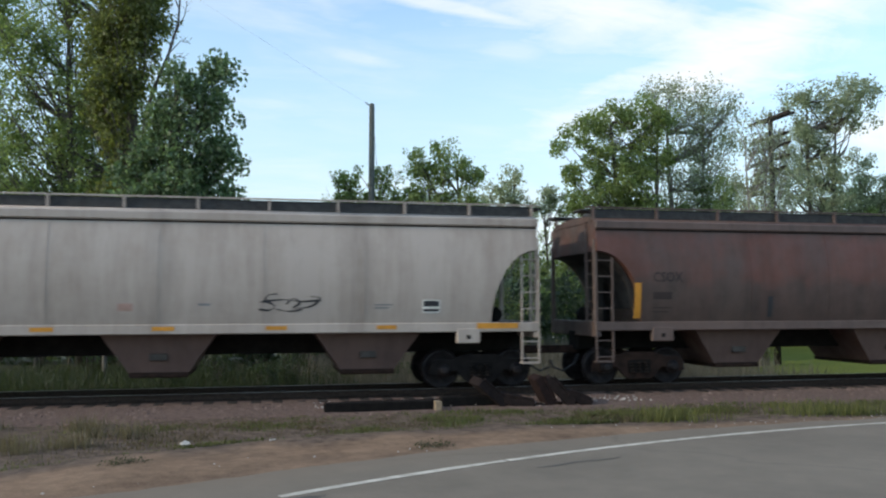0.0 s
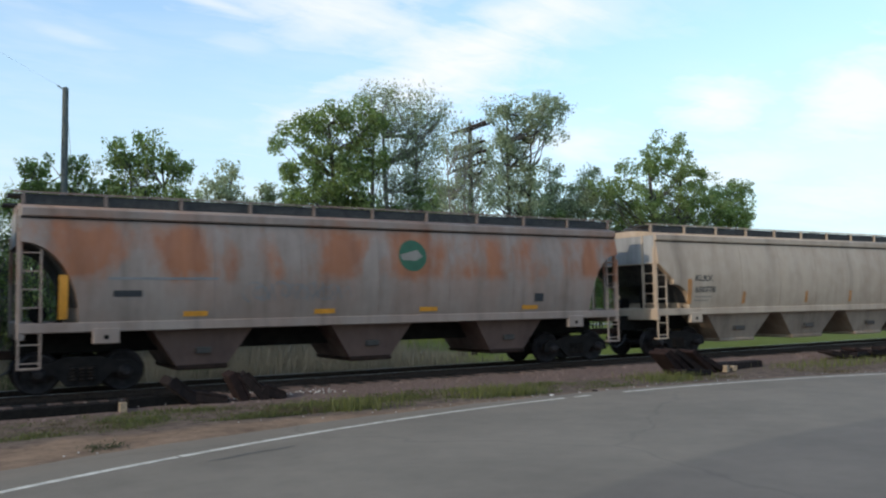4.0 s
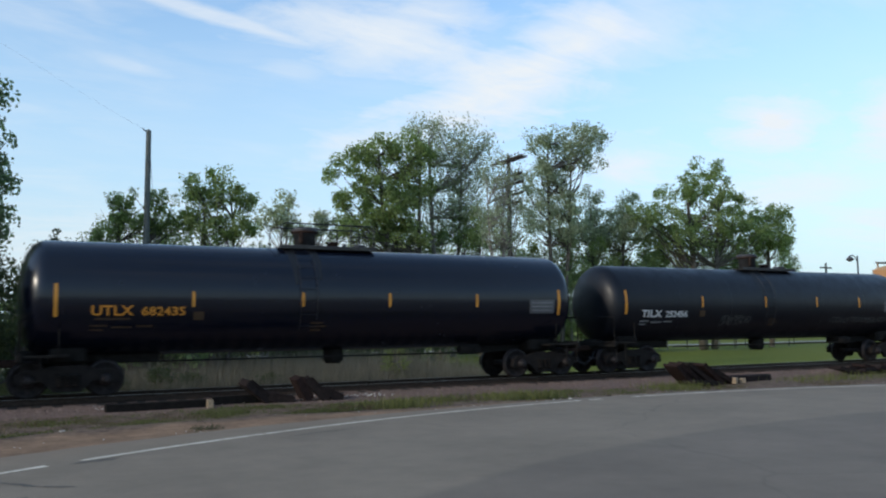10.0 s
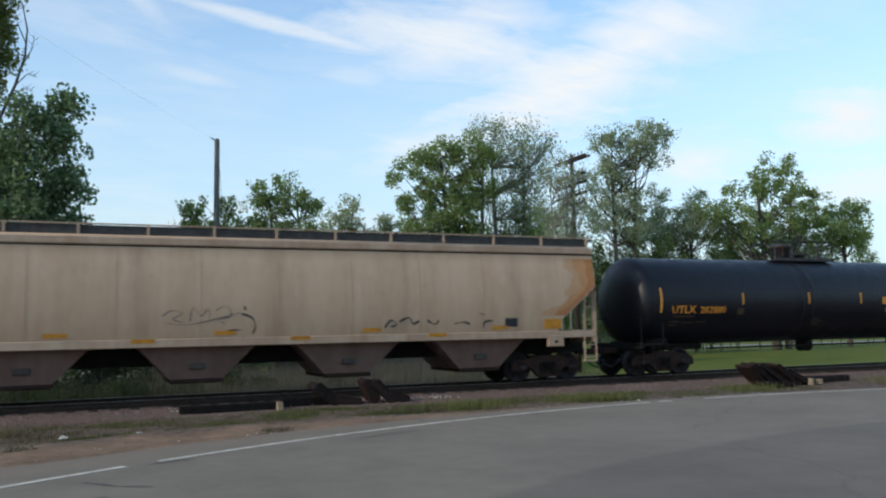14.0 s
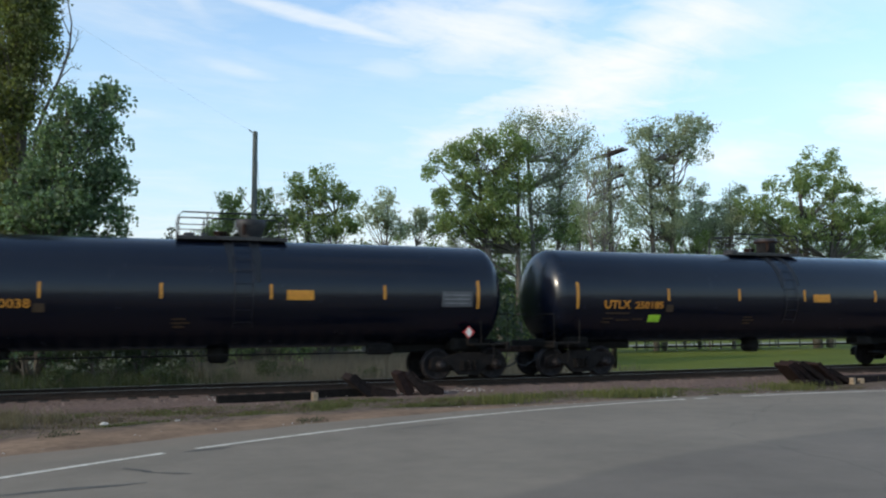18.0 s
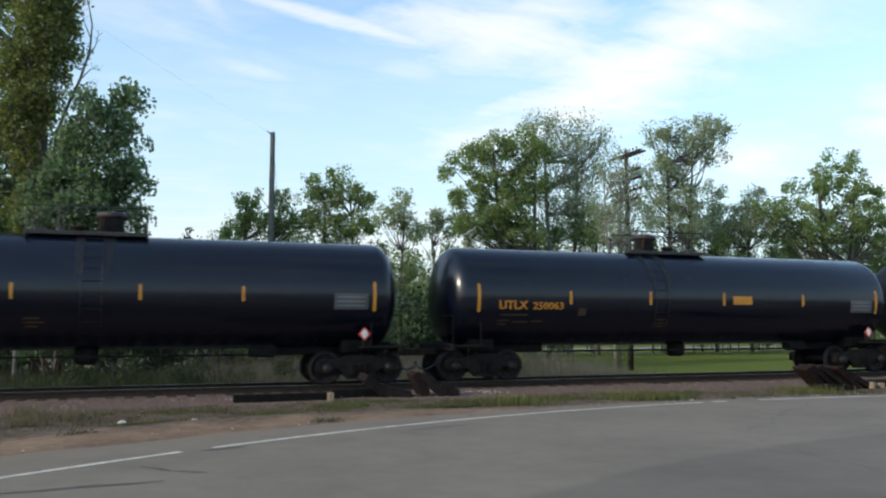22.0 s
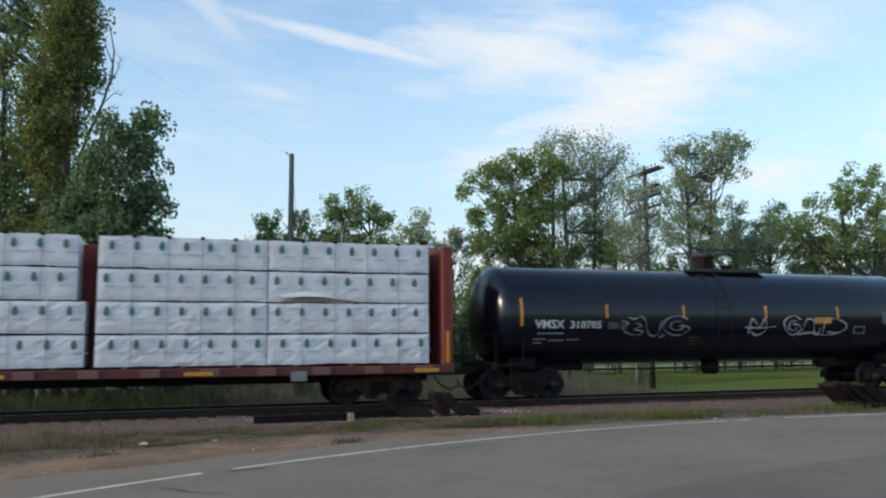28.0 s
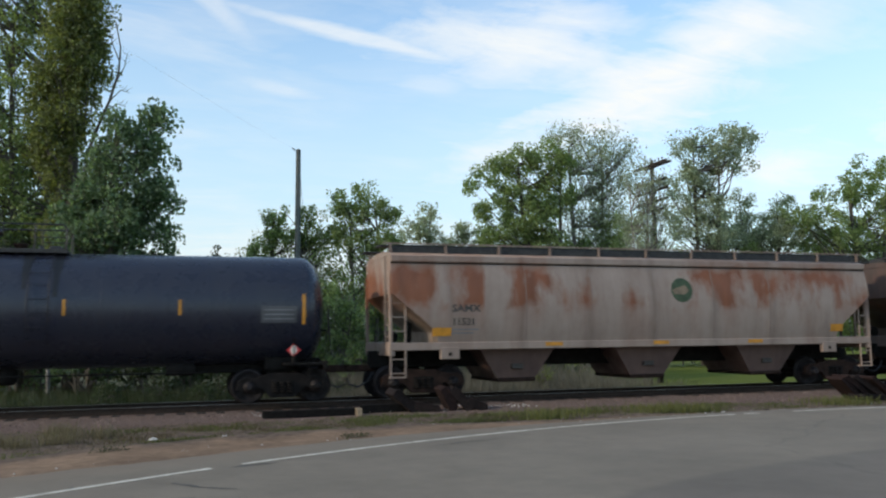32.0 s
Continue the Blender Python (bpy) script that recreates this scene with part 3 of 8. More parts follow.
def asphalt_material():
    m, nt, b = material("asphalt", 0.88)
    v = tex(nt)
    n1, n2, n3 = noise_tex(nt, v, 0.35, 5, 0.6), noise_tex(nt, v, 2.0, 6, 0.65), noise_tex(nt, v, 60, 2)
    f = calc(nt, "ADD", calc(nt, "MULTIPLY", n1, 0.5), calc(nt, "MULTIPLY", n2, 0.3))
    f = calc(nt, "ADD", f, calc(nt, "MULTIPLY", n3, 0.2))
    c = ramp(nt, f, [(0.36, (0.160, 0.127, 0.090)), (0.66, (0.245, 0.196, 0.141))])
    cr = nt.nodes.new("ShaderNodeTexVoronoi")
    cr.feature = "DISTANCE_TO_EDGE"
    cr.inputs["Scale"].default_value = 0.11
    warp = nt.nodes.new("ShaderNodeVectorMath")
    warp.operation = "ADD"
    wn = nt.nodes.new("ShaderNodeTexNoise")
    wn.inputs["Scale"].default_value = 0.9
    nt.links.new(v, wn.inputs["Vector"])
    nt.links.new(v, warp.inputs[0])
    nt.links.new(wn.outputs["Color"], warp.inputs[1])
    nt.links.new(warp.outputs[0], cr.inputs["Vector"])
    crack = ramp(nt, cr.outputs["Distance"], [(0.0, 0.82), (0.005, 1.0)])
    c = blend(nt, 1.0, c, crack, "MULTIPLY")
    # the inner lane is paved with a slightly darker mix
    sep = nt.nodes.new("ShaderNodeSeparateXYZ")
    nt.links.new(v, sep.inputs[0])
    rx, ry = calc(nt, "SUBTRACT", sep.outputs[0], ROAD_C[0], False), calc(nt, "SUBTRACT", sep.outputs[1], ROAD_C[1], False)
    rad = calc(nt, "SQRT", calc(nt, "ADD", calc(nt, "MULTIPLY", rx, rx, False), calc(nt, "MULTIPLY", ry, ry, False), False), 0, False)
    rad = calc(nt, "ADD", rad, calc(nt, "MULTIPLY", calc(nt, "SUBTRACT", n1, 0.5, False), 0.35, False), False)
    lane = ramp(nt, calc(nt, "MULTIPLY", calc(nt, "SUBTRACT", rad, 21.0, False), 0.25), [(0.37, (0.80, 0.80, 0.83)), (0.42, (1.0, 1.0, 1.0))])
    c = blend(nt, 1.0, c, lane, "MULTIPLY")
    # dust blown from the dirt onto the edge
    dusty = calc(nt, "MULTIPLY", calc(nt, "SUBTRACT", calc(nt, "ADD", rad, calc(nt, "MULTIPLY", n2, 0.7, False), False), ROAD_OUT + 0.5, False), 0.7)
    c = blend(nt, calc(nt, "MULTIPLY", dusty, 0.65), c, (0.215, 0.158, 0.105))
    nt.links.new(c, b.inputs["Base Color"])
    bump(nt, b, n3, 0.35, 0.008)
    return m


M["ground"], M["asphalt"] = ground_material(), asphalt_material()
M["tar"] = mottled("tar", (0.070, 0.062, 0.050), (0.120, 0.106, 0.084), 7.0, 0.8, 0, 0.3, 0.01)
M["spill"] = mottled("spill", (0.0028, 0.0032, 0.0042), (0.0065, 0.0070, 0.0085), 3.0, 0.55)
M["gravel"] = mottled("gravel", (0.30, 0.29, 0.27), (0.55, 0.53, 0.49), 5.0, 0.95, 0, 0.5, 0.02)
M["ballast"] = mottled("ballast", (0.088, 0.054, 0.042), (0.225, 0.143, 0.110), 9.0, 0.95, 0, 0.8, 0.03)
M["far_road"] = mottled("far_road", (0.20, 0.19, 0.165), (0.32, 0.305, 0.27), 1.5, 0.95, 0, 0.1, 0.02)


def grid(xs, ys, height):
    g = Geo()
    nx = len(xs)
    g.v = [(x, y, height(x, y)) for y in ys for x in xs]
    g.f = [(j * nx + i, j * nx + i + 1, (j + 1) * nx + i + 1, (j + 1) * nx + i) for j in range(len(ys) - 1) for i in range(nx - 1)]
    return g


def ground_height(x, y):
    rad = math.hypot(x - ROAD_C[0], y - ROAD_C[1])
    if y > TRACK_Y + 2:
        return -0.55 + 0.10 * noise.noise((x * 0.12, y * 0.12, 3)) - 0.2 * min(1, max(0, (y - 30) / 20))
    flat = min(1, max(0, (rad - ROAD_OUT - 0.3) / 1.5))
    return GROUND_Z + flat * 0.07 * noise.noise((x * 0.5, y * 0.5, 0)) + flat * 0.03 * noise.noise((x * 2, y * 2, 5))


def build_ground():
    xs = [-3000, -900, -400, -200, -100, -60] + [-40 + i for i in range(111)] + [80, 100, 150, 250, 500, 1000, 3000]
    ys = [-2000, -500, -150, -60, -20, -5, 5] + [8 + 0.5 * i for i in range(34)] + [25.7, 26, 26.5, 27, 28, 29, 30, 32, 34, 37, 40, 44, 50, 60, 70, 85, 100, 140, 200, 400, 1000, 3000]
    tagged(part("ground", grid(xs, ys, ground_height), M["ground"], smooth=True), "dirt shoulder, patchy grass verge and mown lawn", "ground", kind="structure")

    # the road: an arc with straight ends
    def arc_band(r0, r1, z, a0=-75, a1=70, steps=290, tails=80, wobble=0.0):
        g = Geo()
        for i in range(-1, steps + 2):
            a = radians(a0 + (a1 - a0) * min(max(i, 0), steps) / steps)
            t = Vector((math.cos(a), -math.sin(a), 0)) * (tails if i > steps else -tails if i < 0 else 0)
            rim = float(np.interp(math.degrees(a), [-38, -31, -23, -18, -8, 5], [1.65, 1.1, 0.85, 0.6, 0.3, 0.1])) if wobble else 0.0
            for r in (r0, r1 + rim + wobble * noise.noise((a * 30, 0, 2)) + wobble * 0.5 * noise.noise((a * 110, 3, 2))):
                g.v.append((ROAD_C[0] + r * math.sin(a) + t.x, ROAD_C[1] + r * math.cos(a) + t.y, z))
        g.f = [(2 * i, 2 * i + 2, 2 * i + 3, 2 * i + 1) for i in range(steps + 2)]
        return g

    tagged(part("road", arc_band(ROAD_IN, ROAD_OUT + 0.3, ROAD_Z, wobble=0.12), M["asphalt"]), "worn grey asphalt road on a bend", "road", kind="structure")
    tagged(part("road_shoulder", arc_band(ROAD_IN - 3.2, ROAD_IN, ROAD_Z + 0.006), M["gravel"]), "pale gravel shoulder inside the bend", "shoulder", kind="structure")

    # white edge line in worn strokes
    line = tagged(thing("road_marking", "worn white painted edge line on asphalt", "road marking"), kind="structure")
    for a, b in ((-62, -31.0), (-29.9, -22.9), (-22.8, -4.9), (-4.3, -3.4), (-1.3, 20.0), (20.2, 48)):
        g = Geo()
        n = max(14, int((b - a) * 2))
        for i in range(n + 1):
            ang = radians(a + (b - a) * i / n)
            w = 0.066 + 0.020 * noise.noise((ang * 60, 1, 1)) + 0.012 * noise.noise((ang * 240, 2, 1))
            for r in (ROAD_OUT - w, ROAD_OUT + w):
                g.v.append((ROAD_C[0] + r * math.sin(ang), ROAD_C[1] + r * math.cos(ang), ROAD_Z + 0.005))
        g.f = [(2 * i, 2 * i + 2, 2 * i + 3, 2 * i + 1) for i in range(n)]
        part("stroke", g, M["white_paint"], line)
    # tar smears on the asphalt by the gap in the line
    for k, (x0, y0, x1, y1, w) in enumerate(((0.75, 12.92, 1.45, 13.12, 0.10), (-0.08, 11.78, 0.32, 11.26, 0.07), (0.32, 11.26, 0.72, 11.0, 0.06), (-1.36, 11.85, -1.28, 11.9, 0.05), (4.3, 14.15, 5.7, 14.6, 0.05), (-1.6, 10.4, 0.2, 10.6, 0.10))):
        g = Geo()
        n = 12
        d = Vector((x1 - x0, y1 - y0, 0)).normalized()
        side = Vector((-d.y, d.x, 0))
        for i in range(n + 1):
            q = i / n
            c = Vector((x0, y0, ROAD_Z + 0.004)).lerp(Vector((x1, y1, ROAD_Z + 0.004)), q) + side * 0.06 * noise.noise((q * 3, k, 1))
            ww = w * math.sin(math.pi * min(max(q, 0.04), 0.96)) ** 0.5 * (0.7 + 0.6 * noise.noise((q * 6, k, 4)))
            g.v += [tuple(c - side * ww), tuple(c + side * ww)]
        g.f = [(2 * i, 2 * i + 2, 2 * i + 3, 2 * i + 1) for i in range(n)]
        tagged(part("tar_patch", g, M["tar"]), "dark tar smear on the asphalt", "road repair", kind="structure")

    # pale road far behind the lawn
    g = grid([-60 + 20 * i for i in range(21)], [69, 71, 73], lambda x, y: -0.62)
    tagged(part("far_road", g, M["far_road"]), "pale gravel lane far behind the lawn", "road", kind="structure")


def build_track():
    track = tagged(thing("track", "single railway track on brown stone ballast", "railway track"), kind="structure")
    bed = Geo()
    prof = [(-3.7, -0.30), (-3.0, -0.235), (-2.3, -0.215), (-1.55, -0.19), (-0.9, -0.18), (0, -0.19), (0.9, -0.18), (1.55, -0.19), (2.4, -0.4), (3.2, -0.62)]
    xs = [-420, -200, -80] + [-40 + 0.5 * i for i in range(221)] + [90, 120, 200, 420, 800]
    for x in xs:
        for dy, z in prof:
            j = 0.03 * noise.noise((x * 1.7, dy * 2, 2)) if -45 < x < 75 else 0
            bed.v.append((x, TRACK_Y + dy + j * 4 * (abs(dy) > 2), z + j))
    n = len(prof)
    bed.f = [(i * n + k, (i + 1) * n + k, (i + 1) * n + k + 1, i * n + k + 1) for i in range(len(xs) - 1) for k in range(n - 1)]
    part("ballast_bed", bed, M["ballast"], track)
    sec = [(-0.07, -0.17), (0.07, -0.17), (0.07, -0.155), (0.012, -0.13), (0.012, -0.05), (0.036, -0.035), (0.036, -0.004), (-0.036, -0.004), (-0.036, -0.035), (-0.012, -0.05), (-0.012, -0.13), (-0.07, -0.155)]
    for side in (-1, 1):
        y = TRACK_Y + side * 0.7525
        rail = part("rail", Geo().prism_x([(y + a, b) for a, b in sec], -420, 800), M["rail_steel"], track, "dark rusty steel rail")
        part("running_surface", Geo().box(-420, 800, y - 0.03, y + 0.03, -0.004, 0.0), M["rail_top"], rail, "polished strip on the rail head")
    random.seed(8)
    tie = Geo().box(-0.11, 0.11, -1.3, 1.3, -0.34, -0.165, 0.012).mesh("tie")
    tie.materials.append(M["old_wood"])
    for i in range(170):
        ob = new("tie", tie)
        ob.parent = track
        ob.location, ob.rotation_euler = (-26 + i * 0.5 + random.uniform(-0.04, 0.04), TRACK_Y + random.uniform(-0.05, 0.05), random.uniform(-0.012, 0.0)), (0, 0, radians(random.uniform(-1.5, 1.5)))


def stones_mesh(count, place, size):
    """Many small angular stones in one mesh."""
    g = Geo()
    base = [(1, 0, 0), (-1, 0, 0), (0, 1, 0), (0, -1, 0), (0, 0, 0.8), (0, 0, -0.8)]
    faces = [(0, 2, 4), (2, 1, 4), (1, 3, 4), (3, 0, 4), (2, 0, 5), (1, 2, 5), (3, 1, 5), (0, 3, 5)]
    for _ in range(count):
        x, y, z = place()
        s, a = random.uniform(*size), random.uniform(0, 6.28)
        ca, sa = math.cos(a), math.sin(a)
        pts = []
        for px, py, pz in base:
            k = s * random.uniform(0.7, 1.2)
            pts.append((x + (px * ca - py * sa) * k, y + (px * sa + py * ca) * k, z + pz * k * 0.75))
        g.add(pts, faces)
    return g


def blades_mesh(count, place, height, width=0.012, lean=0.35, seed=1):
    """Grass: bent three-point blades."""
    rng = np.random.default_rng(seed)
    verts, faces = [], []
    while len(verts) < count * 5:
        x, y, z, k = place(rng)
        if k <= 0:
            continue
        h = rng.uniform(*height) * k
        a, l = rng.uniform(0, 6.283), rng.uniform(0.05, lean) * h
        dx, dy = math.cos(a), math.sin(a)
        b = rng.uniform(0, 6.283)
        wx, wy = math.cos(b) * width, math.sin(b) * width
        n = len(verts)
        verts += [(x - wx, y - wy, z), (x + wx, y + wy, z), (x + dx * l * 0.35 + wx * 0.7, y + dy * l * 0.35 + wy * 0.7, z + h * 0.6), (x + dx * l * 0.35 - wx * 0.7, y + dy * l * 0.35 - wy * 0.7, z + h * 0.6), (x + dx * l, y + dy * l, z + h)]
        faces += [(n, n + 1, n + 2, n + 3), (n + 3, n + 2, n + 4)]
    me = bpy.data.meshes.new("grass")
    me.from_pydata(verts, [], faces)
    return me


def build_verge():
    random.seed(21)
    loose = stones_mesh(11000, lambda: (random.uniform(-9, 48), TRACK_Y + random.choice([-1, -1, -1, 1]) * random.triangular(0.85, 3.7, 1.8), -0.19 - 0.02 * random.random()), (0.018, 0.05))
    for k, (x, y, z) in enumerate(loose.v):
        d = abs(y - TRACK_Y)
        loose.v[k] = (x, y, z - max(0, d - 1.5) * 0.032)
    tagged(part("ballast_stones", loose, M["stone"]), "loose brown and grey ballast stones", "ballast", kind="stuff")
    bits = stones_mesh(260, lambda: (random.uniform(-6, 30), 0, GROUND_Z + 0.01), (0.01, 0.028))
    for k in range(0, len(bits.v), 6):
        x = bits.v[k][0]
        edge = ROAD_C[1] + math.sqrt(max(1, (ROAD_OUT + 0.9) ** 2 - (x - ROAD_C[0]) ** 2))
        y = edge + random.random() ** 1.5 * (2.2 if x < 8 else 0.9)
        for q in range(6):
            a = bits.v[k + q]
            bits.v[k + q] = (a[0], a[1] + y, a[2])
    tagged(part("gravel_bits", bits, M["pale_stone"]), "scattered pale gravel on the dirt shoulder", "gravel", kind="stuff")

    # tufts: centre, radius and density, thick between the dirt and the track, thin further along
    spots = np.random.default_rng(31)
    tufts = []
    while len(tufts) < 330:
        x = spots.uniform(-8, 42)
        edge = ROAD_C[1] + math.sqrt(max(1, (ROAD_OUT + 0.3 + bare_reach(x)) ** 2 - (x - ROAD_C[0]) ** 2))
        y = edge + abs(spots.normal()) * (1.6 if x < 2 else 0.8)
        if y > TRACK_Y - 2.6 or (1.5 < x < 6.3 and y > 20.1):
            continue
        if x > 13 and spots.uniform() < 0.45:
            continue
        if x > 4 and noise.noise((x * 0.75, 5, 9)) < 0.02 and spots.uniform() < 0.85:
            continue
        tufts.append((x, y, spots.uniform(0.12, 0.45), spots.uniform(0.5, 1.3)))
    for _ in range(45):
        x = spots.uniform(-7, 1.5)
        edge = ROAD_C[1] + math.sqrt(max(1, (ROAD_OUT + 0.3 + bare_reach(x)) ** 2 - (x - ROAD_C[0]) ** 2))
        tufts.append((x, spots.uniform(edge, TRACK_Y - 2.9), spots.uniform(0.15, 0.5), spots.uniform(0.5, 1.1)))
    thin = [q for q in tufts if q[0] < 14]

    def verge(rng):
        cx, cy, r, tall = tufts[rng.integers(len(tufts))] if rng.uniform() < 0.6 else thin[rng.integers(len(thin))]
        x, y = cx + rng.normal() * r, cy + rng.normal() * r * 0.55
        if math.hypot(x - ROAD_C[0], y - ROAD_C[1]) < ROAD_OUT + 0.1 + bare_reach(x) or y > TRACK_Y - 2.3:
            return x, y, 0, 0
        if 1.6 < x < 6.2 and y > 20.25:
            return x, y, 0, 0
        if x < 1.2 and rng.uniform() < 0.4:
            return x, y, 0, 0
        return x, y, GROUND_Z - 0.03, tall

    g = blades_mesh(21000, verge, (0.03, 0.10), 0.008, 0.8, 3)
    tagged(part("verge_grass", g, M["grass_blade"]), "patchy green verge grass beside the track", "grass", kind="stuff")
    def turf(rng):
        x = rng.uniform(-4, 16)
        edge = ROAD_C[1] + math.sqrt((ROAD_OUT + 0.15 + bare_reach(x)) ** 2 - (x - ROAD_C[0]) ** 2)
        y = edge + rng.uniform() ** 1.4 * (min(20.6, TRACK_Y - 3.0) - edge)
        keep = noise.noise((x * 0.8, y * 0.9, 4)) + 0.5 * noise.noise((x * 2.6, y * 2.6, 7))
        if y < edge or rng.uniform() > (0.30 if x < 1.5 else 0.55) + keep * 1.6 or (x > 11 and rng.uniform() < 0.4):
            return x, y, 0, 0
        return x, y, GROUND_Z - 0.02, (0.6 + max(0.0, keep)) * (1.4 if x > 3.5 else 0.9)

    g = blades_mesh(17000, turf, (0.03, 0.09), 0.009, 0.8, 17)
    tagged(part("verge_turf", g, M["turf_blade"]), "low patchy green turf on the verge", "grass", kind="stuff")
    straw = [q for q in tufts if q[0] < -1.5 and q[1] > 17.0][:30]

    def dry(rng):
        cx, cy, r, tall = straw[rng.integers(len(straw))]
        x, y = cx + rng.normal() * r * 0.6, cy + rng.normal() * r * 0.4
        return x, y, GROUND_Z - 0.03, 1.0 if y < TRACK_Y - 2.2 else 0

    g = blades_mesh(3000, dry, (0.10, 0.36), 0.006, 0.7, 5)
    tagged(part("dry_weeds", g, M["dry_grass"]), "tall dry straw-coloured weeds by the track", "grass", kind="stuff")
    pale = stones_mesh(420, lambda: (random.uniform(1.8, 9.5), random.uniform(21.2, 22.75), -0.20), (0.015, 0.045))
    tagged(part("pale_ballast", pale, M["pale_stone"]), "pale ballast stones behind the timber beam", "ballast", kind="stuff")

    def behind(rng):
        x, y = rng.uniform(1.5, 20), rng.uniform(TRACK_Y + 3, TRACK_Y + 14)
        if x < 4 and rng.uniform() < (4 - x) / 2.5:
            return x, y, 0, 0
        if x > 12 and rng.uniform() < (x - 12) / 8:
            return x, y, 0, 0
        return x, y, -0.62, 1.0 + 0.11 * (y - TRACK_Y - 3)

    g = blades_mesh(26000, behind, (0.25, 0.75), 0.010, 0.5, 9)
    tagged(part("meadow_grass", g, M["meadow_blade"]), "tall pale meadow grass behind the track", "grass", kind="stuff")

    # grass in a dark tone that stands for shade beneath the trees
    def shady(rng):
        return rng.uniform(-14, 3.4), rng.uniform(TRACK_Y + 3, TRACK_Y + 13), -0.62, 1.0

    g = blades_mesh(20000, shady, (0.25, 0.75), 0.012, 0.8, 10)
    tagged(part("rank_grass", g, M["weed_leaf"]), "rank grass under the trees, their shade put into its colour", "grass", kind="stuff")

    def bright(rng):
        x = rng.normal(*random.choice([(11.6, 0.5), (8.6, 0.5), (17.6, 0.6), (12.5, 0.4), (26, 2.0)]))
        y = rng.normal(18.6 if x < 20 else 18.9, 0.55)
        return x, y, GROUND_Z - 0.02, 1.0 if y > ROAD_C[1] + ROAD_OUT + 1.1 and y < TRACK_Y - 2.9 else 0

    random.seed(3)
    g = blades_mesh(3000, bright, (0.08, 0.30), 0.009, 0.45, 12)
    tagged(part("tall_grass", g, M["bright_blade"]), "bright green tufts of tall grass", "grass", kind="stuff")


# ---- rail cars ----
def truck(car, x, iron):
    """A two-axle truck round x: side frames, wheelsets, bearings, springs."""
    fr = [(-1.22, 0.36), (-1.2, 0.60), (-1.02, 0.70), (-0.72, 0.70), (-0.36, 0.82), (0.36, 0.82), (0.72, 0.70), (1.02, 0.70), (1.2, 0.60), (1.22, 0.36), (0.98, 0.33), (0.62, 0.46), (0.32, 0.16), (-0.32, 0.16), (-0.62, 0.46), (-0.98, 0.33)]
    for side in (-1, 1):
        s = "near" if side < 0 else "far"
        frame_part = part("side_frame", Geo().prism_y(fr, side * 1.05 - 0.07, side * 1.05 + 0.07), iron, car, key=("side_frame", s, iron.name), at=(x, 0, 0))
        # dark plate: the shaded frame opening painted on, nothing is cut out
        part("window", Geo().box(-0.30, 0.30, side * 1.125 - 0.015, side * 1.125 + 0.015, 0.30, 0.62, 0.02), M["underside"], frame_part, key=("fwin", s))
        for q in (-0.18, 0.0, 0.18):
            spr = Geo()
            for k in range(4):
                spr.lathe([(0.30 + k * 0.075, 0.06), (0.325 + k * 0.075, 0.085), (0.35 + k * 0.075, 0.06)], (q, side * 1.145, 0), "z", 10)
            part("spring", spr, M["truck_iron"], frame_part, smooth=True, key=("spring", s, q))
        for q in (-0.89, 0.89):
            part("bearing_cap", Geo().lathe([(side * 1.04, 0.16), (side * 1.16, 0.15), (side * 1.18, 0.11), (side * 1.22, 0.10), (side * 1.24, 0.06)], (q, 0, 0.46), "y", 16), M["wheel_iron"], frame_part, smooth=True, key=("cap", s, q))
    part("bolster", Geo().box(-0.2, 0.2, -1.12, 1.12, 0.48, 0.80, 0.04), iron, car, key=("bolster", iron.name), at=(x, 0, 0))
    for q in (-0.89, 0.89):
        axle = part("axle", Geo().lathe([(-1.0, 0.08), (-0.6, 0.09), (0.6, 0.09), (1.0, 0.08)], (0, 0, 0.46), "y", 12), M["wheel_iron"], car, smooth=True, key=("axle",), at=(x + q, 0, 0))
        for side in (-1, 1):
            prof = [(-0.60, 0.06), (-0.66, 0.16), (-0.69, 0.34), (-0.67, 0.40), (-0.675, 0.485), (-0.70, 0.485), (-0.715, 0.465), (-0.81, 0.457), (-0.81, 0.39), (-0.75, 0.34), (-0.74, 0.18), (-0.80, 0.13), (-0.82, 0.06)]
            part("wheel", Geo().lathe([(a * -side, r) for a, r in prof], (0, 0, 0.46), "y", 28), M["wheel_iron"], axle, smooth=True, key=("wheel", side))


def coupler(car, end, half):
    g = Geo().box(end * half - 0.85 if end > 0 else -half, end * half if end > 0 else -half + 0.85, -0.09, 0.09, 0.76, 0.96, 0.03)
    part("coupler", g, M["truck_rust"], car)
    g = Geo().tube([(end * (half - 0.75), -0.35, 0.75), (end * (half - 0.6), -0.38, 0.5), (end * (half - 0.3), -0.4, 0.34), (end * (half - 0.05), -0.36, 0.42), (end * half, -0.3, 0.6)], 0.028, 7)
    part("air_hose", g, M["hose"], car, "black rubber air hose", smooth=True)


def ladder(car, x, y, z0, z1, mat, width=0.42, along=1, steps=5, name="ladder"):
    """Two stiles and rungs in the plane y; along: the way of its width."""
    g = Geo()
    for q in (0, along * width):
        g.box(x + q - 0.022, x + q + 0.022, y - 0.02, y + 0.02, z0, z1, 0.006)
    for k in range(steps):
        z = z0 + 0.12 + (z1 - z0 - 0.2) * k / max(1, steps - 1)
        a, b = sorted((x, x + along * width))
        g.box(a, b, y - 0.014, y + 0.014, z - 0.014, z + 0.014)
    return part(name, g, mat, car)


def strip(car, x, z0, z1, w, mat, y, name="reflector", label="yellow reflector strip"):
    return part(name, Geo().box(x - w / 2, x + w / 2, y - 0.006, y, z0, z1), mat, car, label)


